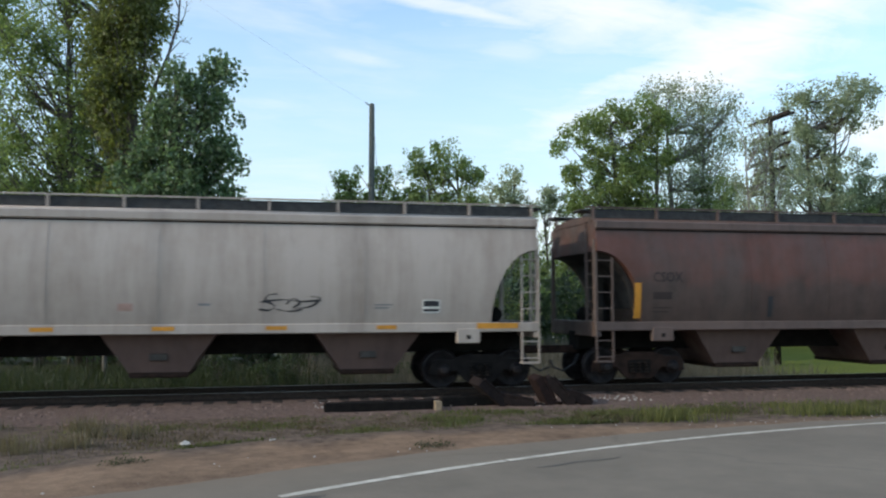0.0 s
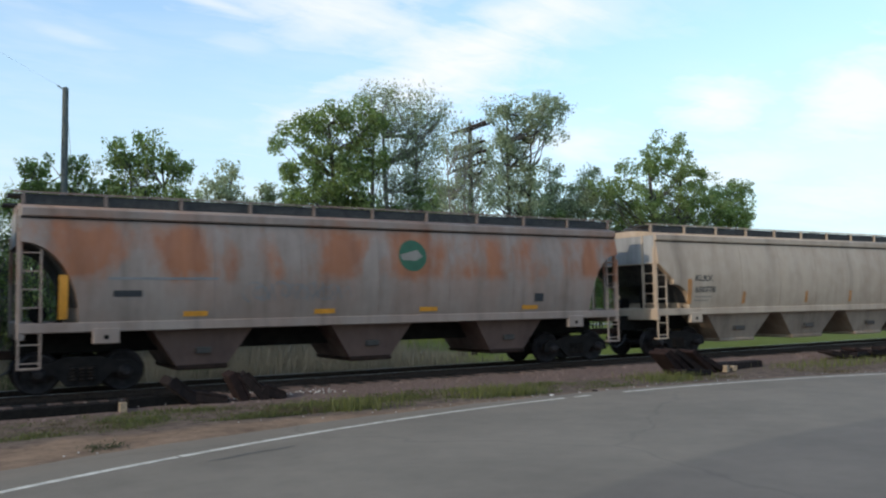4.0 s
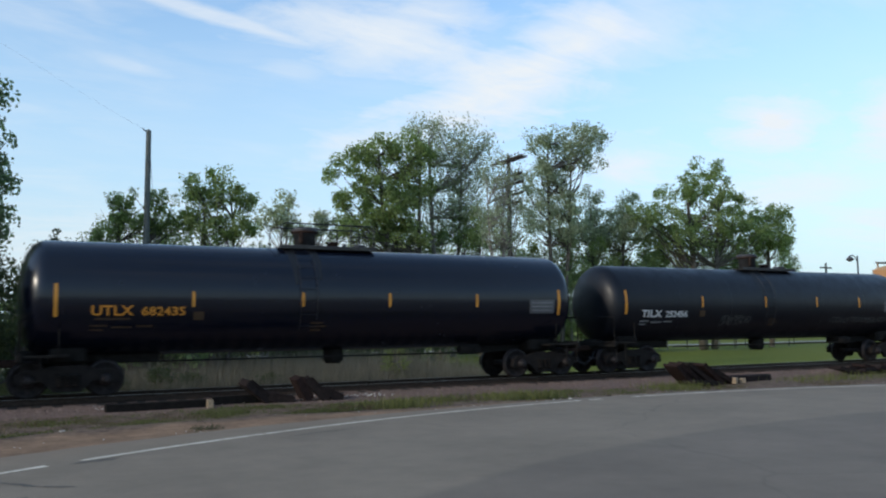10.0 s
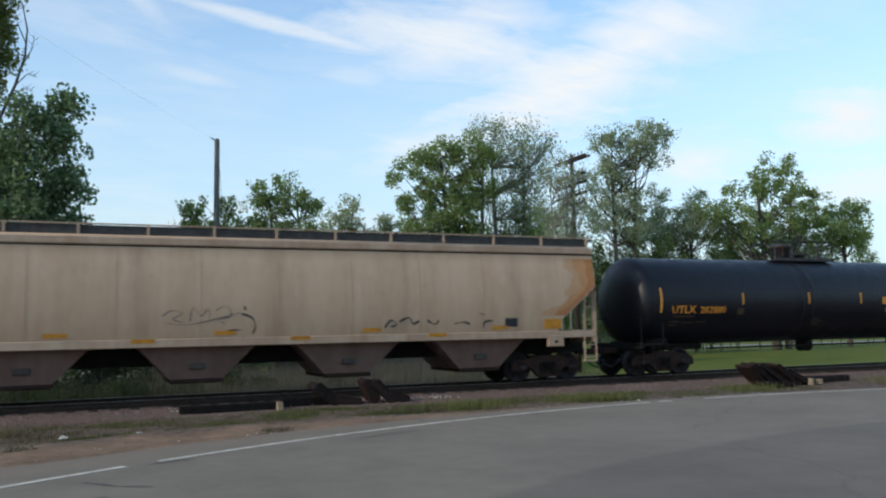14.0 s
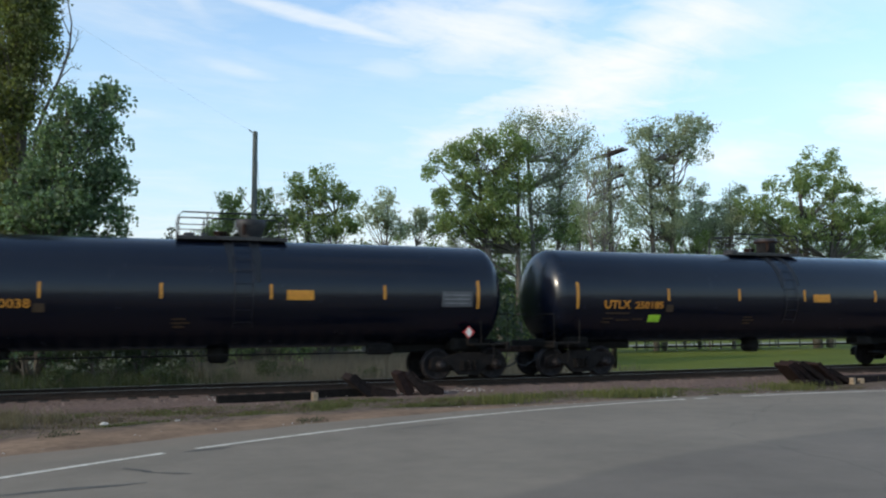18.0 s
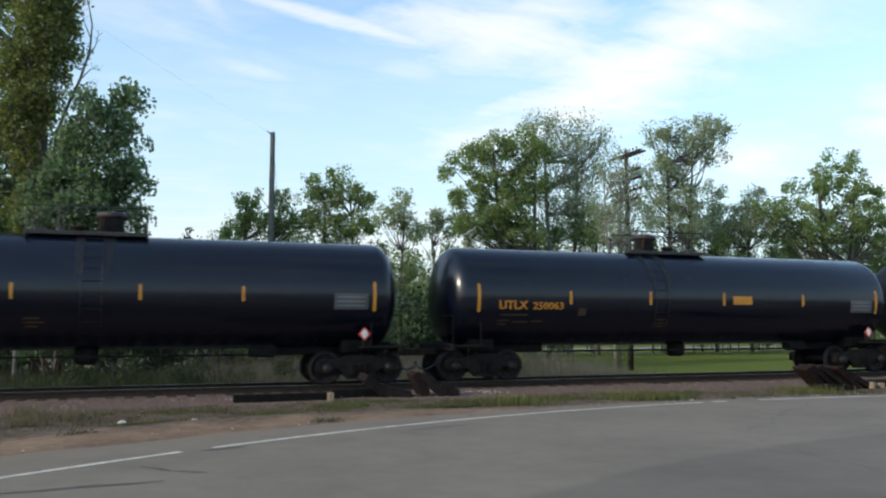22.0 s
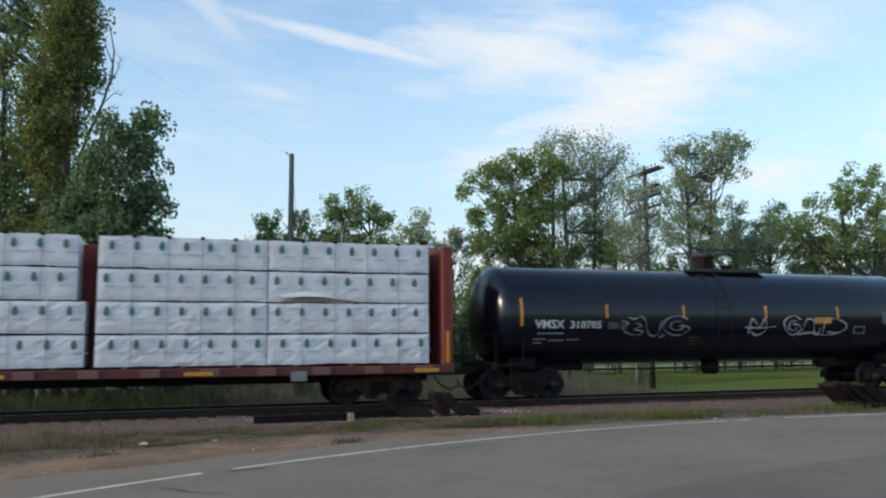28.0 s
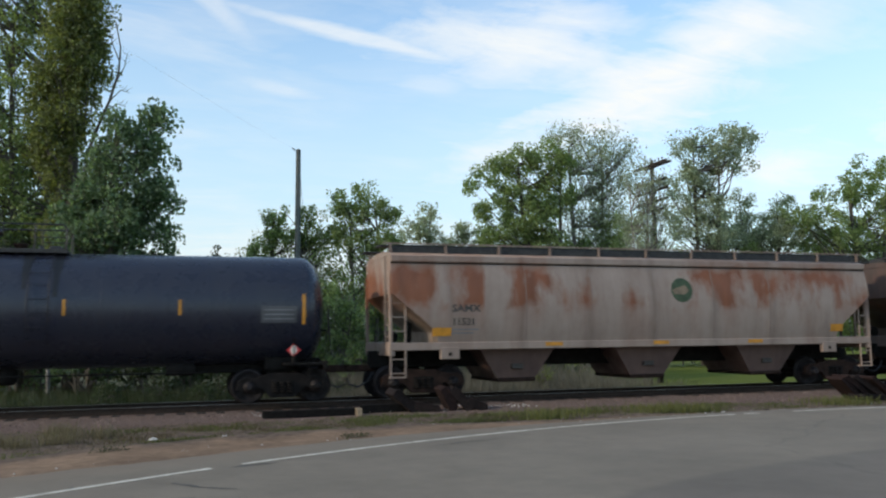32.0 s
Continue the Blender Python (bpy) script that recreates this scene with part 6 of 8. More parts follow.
    for x in (-4.3, -2.2, 0.8, 3.6):
        strip(car, x, 1.66, 2.05, 0.13, P["faded_orange"], -w - 0.006, label="faded orange reflector strip")
    bars(car, 2.0, 1.72, 0.5, -w - 0.004, P["plate_print"], 1)
    strip(car, e - 1.3, 1.62, 2.5, 0.15, P["faded_orange"], -w - 0.006)
    strip(car, -e + 1.3, 1.62, 2.5, 0.15, P["faded_orange"], -w - 0.006)
    put(2, car)
    # rusty hopper with emblem
    car, body, e, w = hopper("grey covered hopper with large orange rust patches and green emblem", size_of(3), P["hop_rusty"], P["bay_brown"], 3, "arc", P["truck_iron"], end_tone=P["end_grey"], seed=4)
    logo(car, 1.0, 3.15, -w, 0.42)
    strip(car, -7.5, 1.65, 2.6, 0.18, P["yellow"], -w - 0.006)
    bars(car, -6.6, 2.5, 2.4, -w - 0.004, P["grey_plate"], 1, 0.1, 0.05)
    bars(car, -6.5, 2.12, 0.6, -w - 0.004, P["black_letter"], 1, 0.1, 0.14)
    for x in (-4.7, -1.5, 1.5, 4.9):
        strip(car, x, 1.66, 1.78, 0.55, P["yellow"], -w - 0.006)
    sign(car, 5.2, 2.0, 0.32, 0.24, P["black_letter"], -w, None, "label_box", "small white label box")
    scrawl(car, -3.4, 1.95, 2.4, 0.5, P["grey_plate"], -w - 0.008, 5, 6, None, 0.03, "faded grey scribble")
    put(3, car)
    # two long pale hoppers
    for idx, txt, num, pm in ((4, "KLRX", "650778", "hop_pale"), (5, "TILX", "650492", "hop_pale2")):
        car, body, e, w = hopper("long pale grey covered hopper, dusty, with orange reflectors", size_of(idx), P[pm], P["bay_pale"] if idx == 4 else P["bay_brown"], 4, "double", P["truck_iron"], end_tone=P["end_grey"], seed=idx, near_sheets=True, eave=4.02, over=1.0, truck_in=2.4, pad_in=1.75, margin=4.9, bay_at=-0.25)
        d = -0.12 if idx == 4 else -0.42
        words(car, txt, 0.20, -8.45 + d, 2.48, -w - 0.006, P["gate_grey"], None, 1.2)
        words(car, num, 0.20, -8.45 + d, 2.10, -w - 0.006, P["gate_grey"], None, 1.15)
        bars(car, -8.45 + d, 1.94, 0.8, -w - 0.004, P["stencil_grey"], 2, 0.12, 0.03)
        strip(car, -8.7 + d, 1.72, 2.55, 0.20, P["faded_orange"], -w - 0.006)
        strip(car, 8.9, 1.72, 2.5, 0.17, P["faded_orange"], -w - 0.006)
        for k in range(5):
            strip(car, (-6.05, -2.6, 0.08, 2.8, 6.4)[k] + d * 0.5, 1.70, 2.12, 0.14, P["faded_orange"], -w - 0.006)
        sign(car, e - 3.0, 2.0, 0.42, 0.24, P["black_letter"] if idx == 5 else P["stencil_grey"], -w, None, "label_box", "black stencilled label box")
        put(idx, car)
    # tank cars
    five = (-4.35, -2.12, 0.2, 2.37, 4.55)
    specs = [(6, "UTLX 682435", "orange_letter", "tank_black", dict(dome_at=-0.7, placard=False, marks=(-4.22, -1.22, 1.44, 4.41), mark_z=2.42, end_in=1.55, text_at=(2.35, -0.36, 2.3))),
             (7, "TILX 252456", "white_letter", "tank_worn", dict(radius=1.39, centre=2.44, rail=False, dome_at=-0.1, placard=False, marks=(-4.0, -0.7, 2.22, 4.82), mark_z=2.44, end_in=1.4)),
             (9, "UTLX 202880", "orange_letter", "tank_worn", dict(sticker=3.13, iron="truck_rust", dome_at=-0.7, marks=(-4.08, -0.99, 1.62, 4.26), mark_z=2.5, end_in=1.6, text_at=(2.03, -0.42, 2.3))),
             (10, "UTLX 250038", "orange_letter", "tank_black", dict(flare=True, sticker=2.21, dome_at=1.05, marks=(-4.21, -1.38, 1.42, 4.6), mark_z=2.5, end_in=1.75, text_at=(2.58, -0.38, 2.24))),
             (11, "UTLX 250185", "orange_letter", "tank_black", dict(sticker=2.12, dome_at=1.1, marks=(-4.28, -1.45, 1.35, 4.62), mark_z=2.5, end_in=1.6, text_at=(2.54, -0.38, 2.2))),
             (12, "UTLX 213212", "orange_letter", "tank_black", dict(dome_at=0.7, marks=(-4.1, -1.45, 1.5, 4.07), mark_z=2.44, end_in=1.57, text_at=(2.63, -0.32, 2.12))),
             (13, "UTLX 250063", "orange_letter", "tank_black", dict(sticker=1.82, dome_at=-0.95, marks=(-4.55, -1.72, 1.08, 4.32), mark_z=2.44, end_in=1.58, text_at=(2.21, -0.30, 2.13))),
             (14, "SHPX 205935", "white_letter", "tank_worn", dict(marks=five, rail=False, plate=False, placard=False, dome_at=0.7, mark_z=2.0, end_in=1.48, text_at=(2.21, 0.02, 2.11))),
             (16, "VMSX 310705", "white_letter", "tank_black", dict(dome_at=0.1, marks=(-4.51, -1.78, 1.35, 4.28), end_in=1.6, text_at=(2.03, -0.46, 2.2))),
             (17, "UTLX 212470", "orange_letter", "tank_grey", dict(dome_at=-0.4, ladder_at=1.1, marks=(-4.35, -1.48, 1.7, 4.45), mark_z=2.5, end_in=1.4, text_at=(2.39, -0.36, 2.05)))]
    labels = {6: "glossy black tank car with orange lettering", 7: "dull black tank car with white lettering", 9: "dusty black tank car with rusty trucks", 11: "black tank car with a lime-green sticker",
              14: "matt black tank car with white lettering and panel", 16: "black tank car with white graffiti loops", 17: "dusty dark grey tank car with orange lettering"}
    for idx, txt, tone, pm, kw in specs:
        kw = dict(kw)
        if "iron" in kw:
            kw["iron"] = M[kw["iron"]]
        car, e, bend = tank(labels.get(idx, "black tank car with orange lettering and yellow placard"), size_of(idx), M[pm], text=txt, text_tone=M[tone], **kw)
        if idx == 9:
            sign(car, 5.39, 2.10, 0.48, 0.30, M["faint_white"], 0, bend, "label_box", "white-edged stencilled box")
            sign(car, 5.39, 2.10, 0.38, 0.20, M["black_letter"], 0, (bend[0] + 0.005, bend[1]), "label_field", "black field of the label")
            for x in (5.30, 5.44):
                sign(car, x, 2.10, 0.10, 0.10, M["grey_plate"], 0, (bend[0] + 0.009, bend[1]), "label_print", "grey bars of print")
            for z in (2.17, 2.08):
                sign(car, 3.18, z, 0.5, 0.045, M["plate_print"], 0, bend, "small_print", "thin pale line of small print")
        if idx == 11:
            sign(car, -4.76, 1.80, 0.44, 0.23, M["lime"], 0, bend, "lime_sticker", "lime-green sticker")
        if idx == 14:
            sign(car, -6.93, 2.12, 0.15, 0.15, M["white_plate"], 0, bend, "stencil_box", "small white square")
            sign(car, 7.04, 2.15, 0.19, 0.19, M["white_plate"], 0, bend, "stencil_box", "small white square")
            pl = sign(car, 7.05, 1.52, 0.36, 0.36, M["red_sign"], -1.36, None, "hazard_placard", "red and white diamond placard", diamond=True)
            part("placard_field", Geo().prism_y([(6.96, 1.52), (7.05, 1.43), (7.14, 1.52), (7.05, 1.61)], -1.381, -1.372), M["white_plate"], pl)
            part("bracket", Geo().box(7.02, 7.08, -1.36, -1.2, 1.1, 1.5), M["underside"], pl)
            for z in (1.64, 1.89):
                sign(car, 4.18, z, 0.5, 0.03, M["grey_plate"], 0, bend, "stencil_edge", "faint edge of a stencilled box")
            for x in (3.95, 4.41):
                sign(car, x, 1.765, 0.03, 0.26, M["grey_plate"], 0, bend, "stencil_edge", "faint edge of a stencilled box")
            sign(car, 2.83, 1.81, 0.7, 0.05, M["grey_plate"], 0, bend, "print_bar", "faint grey bar of print")
            sign(car, 6.27, 2.24, 1.1, 0.58, M["white_plate"], 0, bend, "data_plate", "off-white data panel")
            sign(car, 6.47, 2.16, 0.5, 0.06, M["black_letter"], 0, (bend[0] + 0.006, bend[1]), "print_bar", "black bar of print")
            sign(car, -2.35, 1.8, 0.85, 0.26, M["yellow"], 0, bend, "placard", "faded yellow placard")
        if idx == 16:
            tag(car, -4.07, 1.84, 2.57, 0.70, M["tag_white"], (
                [(0.02, 0.75), (0.12, 0.6), (0.05, 0.45), (0.1, 0.2), (0.25, 0.1), (0.33, 0.25), (0.2, 0.35), (0.3, 0.5), (0.2, 0.65)],
                [(0.28, 0.95), (0.35, 0.75), (0.40, 0.2), (0.50, 0.05), (0.55, 0.3), (0.58, 0.8)],
                [(0.95, 0.8), (0.8, 0.95), (0.65, 0.8), (0.6, 0.45), (0.7, 0.15), (0.85, 0.1), (0.98, 0.35), (0.9, 0.5), (0.8, 0.45)],
                [(0.85, 0.7), (0.74, 0.68), (0.70, 0.45), (0.78, 0.3), (0.88, 0.4), (0.85, 0.65)],
                [(0.62, 0.2), (0.56, 0.0), (0.66, 0.1)], [(0.1, 0.9), (0.2, 0.8), (0.28, 0.95)]), bend=bend, thick=0.045, label="faded white spray-painted bubble letters")
            tag(car, 0.6, 1.82, 4.1, 0.72, M["faint_white"], (
                [(0.02, 0.15), (0.05, 0.85), (0.12, 0.45), (0.17, 0.85), (0.18, 0.3), (0.10, 0.1), (0.04, 0.3)],
                [(-0.02, 0.45), (0.15, 0.42), (0.3, 0.5)],
                [(0.52, 0.8), (0.45, 0.98), (0.36, 0.75), (0.38, 0.35), (0.46, 0.1), (0.53, 0.35), (0.5, 0.55), (0.43, 0.6)],
                [(0.48, 0.75), (0.42, 0.7), (0.41, 0.4), (0.47, 0.3), (0.49, 0.5)],
                [(0.55, 0.3), (0.58, 0.8), (0.65, 0.75), (0.66, 0.3), (0.70, 0.1), (0.73, 0.5)],
                [(0.75, 0.1), (0.77, 0.7), (0.85, 0.85), (0.97, 0.65), (0.98, 0.35), (0.88, 0.2), (0.78, 0.25)],
                [(0.5, 0.1), (0.62, 0.2), (0.8, 0.08), (0.95, 0.25)]), bend=bend, thick=0.055, label="white spray-painted letters")
            sign(car, -4.28, 2.20, 0.34, 0.20, M["dull_plate"], 0, bend, "stencil_box", "faded stencilled box")
            for z in (1.94, 2.16):
                sign(car, 5.22, z, 0.46, 0.025, M["plate_print"], 0, bend, "stencil_edge", "pale edge of a stencilled box")
            for x in (5.0, 5.44):
                sign(car, x, 2.05, 0.025, 0.22, M["plate_print"], 0, bend, "stencil_edge", "pale edge of a stencilled box")
            sign(car, 3.66, 2.37, 0.70, 0.2, M["yellow"], 0, bend, "placard", "yellow safety placard")
        if idx == 7:
            scrawl(car, -2.95, 1.62, 1.4, 0.4, M["faint_grey"], 0, 41, 5, bend, 0.03, "faint grey scribble")
            scrawl(car, 3.35, 1.66, 3.3, 0.25, M["faint_grey"], 0, 43, 7, bend, 0.035, "faint grey scribble")
        put(idx, car)
    # tan hopper
    car, body, e, w = hopper("tan covered hopper with rusty ends and faded graffiti", size_of(8), P["hop_tan"], P["bay_tan"], 4, "slope", P["truck_rust"], P["trim_tan"], end_tone=P["orange_stain"], eave=4.19, seed=7, over=1.1, truck_in=2.6, pad_in=1.45, margin=3.6, top_half=0.40, low_half=0.16)
    for q in (-1, 1):
        for k, (share, tone) in enumerate(((1.0, "orange_thin"), (0.66, "orange_stain"), (0.3, "orange_deep"))):
            g = Geo()
            n = 14
            for i in range(n + 1):
                z = 2.05 + 1.78 * i / n
                edge = e - 0.02 if z > 2.97 else e - 0.02 - (2.97 - z) * 1.22
                reach = share * max(0.15, 0.75 + 0.9 * noise.noise((z * 2.6, q, 3 + k)) + 0.35 * (i / n) ** 2)
                g.v += [(q * edge, -w - 0.003 - 0.0015 * k, z), (q * (edge - reach), -w - 0.003 - 0.0015 * k, z)]
            g.f = [(2 * i, 2 * i + 1, 2 * i + 3, 2 * i + 2) if q > 0 else (2 * i, 2 * i + 2, 2 * i + 3, 2 * i + 1) for i in range(n)]
            part("rust_stain", g, P[tone], car, "orange rust stain on the end panel")
    words(car, "SAMX", 0.25, -8.4, 2.42, -w - 0.006, P["black_letter"], None, 1.25)
    words(car, "635563", 0.25, -8.4, 2.02, -w - 0.006, P["black_letter"], None, 1.25)
    bars(car, -8.3, 1.86, 0.8, -w - 0.004, P["grey_plate"], 2, 0.13, 0.035)
    sign(car, -8.7, 1.9, 0.34, 0.55, P["yellow"], -w, None, "patch", "yellow painted patch")
    sign(car, 8.5, 1.8, 0.6, 0.3, P["yellow"], -w, None, "patch", "yellow painted patch")
    for k in range(7):
        strip(car, -e + 4.6 + k * (2 * e - 7.0) / 6.5, (1.60, 1.42)[k % 2] + 0.06, (1.60, 1.42)[k % 2] + 0.16, 0.55, P["yellow"], -w - 0.062)
    tag(car, -3.0, 1.72, 2.3, 0.72, P["tag_violet"], (
        [(0.0, 0.6), (0.1, 0.8), (0.22, 0.7), (0.12, 0.5), (0.25, 0.35)], [(0.3, 0.4), (0.33, 0.9), (0.42, 0.6), (0.5, 0.85), (0.52, 0.35)],
        [(0.58, 0.8), (0.7, 0.95), (0.75, 0.6), (0.62, 0.45), (0.7, 0.3)], [(0.05, 0.35), (0.3, 0.3), (0.6, 0.5), (0.9, 0.75)]), y=-w - 0.008, thick=0.04, label="faded grey-violet graffiti")
    tag(car, -3.0, 1.60, 2.3, 0.84, P["black_letter"], ([(0.86, 0.72), (0.98, 0.6), (1.03, 0.35), (1.0, 0.05)], [(0.9, 0.95), (0.92, 0.78)], [(0.72, 0.2), (0.9, 0.22)]), y=-w - 0.013, thick=0.05, label="black spray-painted arc")
    tag(car, 3.0, 1.66, 3.6, 0.52, P["gate_grey"], (
        [(0.0, 0.2), (0.05, 0.6), (0.1, 0.35), (0.04, 0.25)], [(0.12, 0.5), (0.2, 0.75), (0.24, 0.4), (0.3, 0.6)], [(0.36, 0.6), (0.42, 0.35), (0.47, 0.6)],
        [(0.6, 0.35), (0.68, 0.45), (0.75, 0.3)], [(0.82, 0.95), (0.88, 0.8)], [(0.86, 0.1), (0.88, 0.45), (0.97, 0.5)]), y=-w - 0.010, thick=0.065, label="faded dark graffiti")
    sign(car, 7.05, 1.86, 0.42, 0.26, P["black_letter"], -w, None, "label_box", "black stencilled label box")
    put(8, car)
    # lumber
    put(15, lumber_car("oxide-red centre-beam flat car loaded with wrapped lumber", size_of(15)))
    # last two hoppers
    car, body, e, w = hopper("grey covered hopper with brown rust patches and green emblem", size_of(18), P["hop_patchy"], P["bay_brown"], 3, "slope", P["truck_rust"], seed=8, over=1.0)
    logo(car, 1.0, 3.1, -w, 0.38, "old_green", "old_band")
    words(car, "SAMX", 0.20, -6.56, 2.44, -w - 0.006, P["gate_grey"], None, 1.15)
    words(car, "11531", 0.20, -6.56, 2.06, -w - 0.006, P["gate_grey"], None, 1.0)
    bars(car, -6.56, 1.92, 0.8, -w - 0.004, P["grey_plate"], 2, 0.10, 0.03)
    sign(car, -6.85, 1.87, 0.55, 0.24, P["yellow"], -w, None, "patch", "yellow painted patch")
    for x in (-3.38, 0.24, 3.7):
        strip(car, x, 1.44, 1.55, 0.55, P["yellow"], -w - 0.063)
    sign(car, 6.91, 1.9, 0.5, 0.24, P["yellow"], -w, None, "patch", "yellow painted patch")
    put(18, car)
    car, body, e, w = hopper("dark brown covered hopper, rusty", size_of(19), P["hop_brown"], P["bay_brown"], 3, "slope", P["truck_rust"], P["trim_brown"], seed=9)
    put(19, car)


# ---- trees ----
def crown_mesh(centres, per, spread, size, rng):
    """Leaves: small folded diamonds scattered round clump centres."""
    n = len(centres) * per
    c = np.repeat(np.array(centres), per, 0)
    d = np.clip(rng.normal(size=(n, 3)), -1.45, 1.45) * 0.46 * spread
    k = len(centres)
    axis = rng.normal(size=(k, 3)) + [0, 0, 0.5]
    axis /= np.linalg.norm(axis, axis=1, keepdims=True)
    axis = np.repeat(axis, per, 0)
    pull = np.repeat(rng.uniform(0.1, 0.9, (k, 1)), per, 0)
    d += axis * (d * axis).sum(1, keepdims=True) * pull
    pos = c[:, :3] + d * c[:, 3:4]
    a = rng.normal(size=(n, 3))
    a /= np.linalg.norm(a, axis=1, keepdims=True)
    b = np.cross(a, rng.normal(size=(n, 3)))
    b /= np.linalg.norm(b, axis=1, keepdims=True)
    s = rng.uniform(size[0], size[1], (n, 1))
    quad = np.stack([pos - a * s, pos + b * s * 0.62, pos + a * s, pos - b * s * 0.62], 1).reshape(-1, 3)
    me = bpy.data.meshes.new("crown")
    me.vertices.add(4 * n)
    me.vertices.foreach_set("co", quad.astype(np.float32).ravel())
    me.loops.add(4 * n)
    me.loops.foreach_set("vertex_index", np.arange(4 * n, dtype=np.int32))
    me.polygons.add(n)
    me.polygons.foreach_set("loop_start", np.arange(0, 4 * n, 4, dtype=np.int32))
    me.polygons.foreach_set("loop_total", np.full(n, 4, dtype=np.int32))
    me.update()
    me.validate()
    return me


def tree(name, label, x, y, base, trunk_top, trunk_r, lobes, clumps, per, leaf, seed, size=(0.06, 0.11), spread=0.8, stems=1, lean=0.0, twigs=0, group="trees behind the track", dense=1.0, bark="bark"):
    """lobes: (dx, dy, z, rx, ry, rz) ellipsoids that the crown fills; clumps: leaf clumps in all, spread by volume."""
    rng = np.random.default_rng(seed)
    per, size, spread, clumps = int(per * 0.80), (size[0] * 0.80, size[1] * 0.80), spread * 0.72, int(clumps * dense)
    t = thing(name, label, "tree", group, (x, y, 0))
    vol = np.array([l[3] * l[4] * l[5] for l in lobes]) ** 0.8
    vol /= vol.sum()
    centres = []
    for l, share in zip(lobes, vol):
        for _ in range(max(3, int(clumps * share))):
            d = rng.normal(size=3)
            d /= np.linalg.norm(d)
            r = rng.uniform(0.25, 1.0) ** 0.5
            centres.append((l[0] + d[0] * l[3] * r, l[1] + d[1] * l[4] * r, l[2] + d[2] * l[5] * r, rng.uniform(0.55, 1.15)))
    g = Geo()
    stems_at = []
    for s in range(stems):
        off = (s - (stems - 1) / 2) * trunk_r * 3.2
        pts = []
        k = 9
        ph = rng.uniform(0, 6)
        for i in range(k):
            q = i / (k - 1)
            pts.append((off + lean * q + off * 2.2 * q + 0.18 * math.sin(3 * q + ph) * q * 2, 0.15 * math.sin(2.3 * q + ph), base + (trunk_top - base) * q))
        g.tube(pts, trunk_r * (1 if s == 0 else 0.75), 9, trunk_r * 0.22)
        stems_at.append(pts)
    part("trunk", g, M[bark], t, smooth=True)
    g = Geo()
    for c in centres:
        if rng.uniform() > 0.42:
            continue
        pts = stems_at[rng.integers(len(stems_at))]
        zc = c[2] - rng.uniform(0.8, 3.0) * (0.5 + 0.5 * math.hypot(c[0], c[1]) / 3)
        i = min(len(pts) - 1, max(1, int((zc - base) / (trunk_top - base) * (len(pts) - 1))))
        p0 = Vector(pts[i])
        p3 = Vector(c[:3])
        mid = p0.lerp(p3, 0.5) + Vector((0, 0, -0.12 * (p3 - p0).length)) + Vector(rng.normal(size=3)) * 0.12
        r0 = min(trunk_r * 0.36, 0.012 + 0.012 * (p3 - p0).length)
        g.tube([p0, p0.lerp(mid, 0.55), mid, mid.lerp(p3, 0.55), p3], r0, 5, 0.008)
        for _ in range(twigs):
            e2 = p3 + Vector(rng.uniform(-0.55, 0.55, 3)) + Vector((0, 0, 0.2))
            g.tube([p3.lerp(mid, 0.2), e2], 0.010, 3, 0.004)
    tagged(part("limbwork", g, M[bark], t), kind="stuff")
    part("crown", crown_mesh(centres, per, spread, size, rng), leaf, t)
    return t


def bare_limb():
    """A dead stem with bare grey twigs at the poplar's edge."""
    t = thing("dead_limb_tree", "thin dead tree with bare grey twigs", "tree", "trees behind the track", (0, 36.4, 0))
    stem = [(-3.92, 0.00, 9.46), (-3.53, 0.00, 10.70), (-3.12, 0.00, 11.83), (-2.79, 0.00, 13.10), (-2.74, 0.00, 14.23), (-2.96, 0.00, 15.33)]
    part("trunk", Geo().tube([(stem[0][0] - 0.5, 0, -0.6), (stem[0][0] - 0.35, 0, 3.0)] + stem, 0.10, 7, 0.02), M["bark"], t, smooth=True)
    g = Geo()
    for twig in ([(-3.12, 0.00, 11.83), (-2.69, 0.00, 12.36), (-2.31, 0.00, 12.27)], [(-2.93, 0.00, 12.59), (-2.57, 0.00, 13.37), (-2.46, 0.00, 14.01)], [(-3.22, 0.00, 11.46), (-2.79, 0.00, 11.74), (-2.44, 0.00, 11.64)], [(-2.76, 0.00, 13.60), (-3.06, 0.00, 14.32), (-3.24, 0.00, 14.93)], [(-3.43, 0.00, 10.95), (-3.71, 0.00, 11.54), (-3.78, 0.00, 12.02)]):
        g.tube(twig, 0.028, 4, 0.008)
        a, b = Vector(twig[1]), Vector(twig[2])
        for k in range(4):
            p = a.lerp(b, 0.15 + 0.22 * k)
            g.tube([p, p + Vector((0.22 * (-1) ** k, 0.05, 0.25))], 0.012, 3, 0.004)
    tagged(part("limbwork", g, M["bark"], t), kind="stuff")


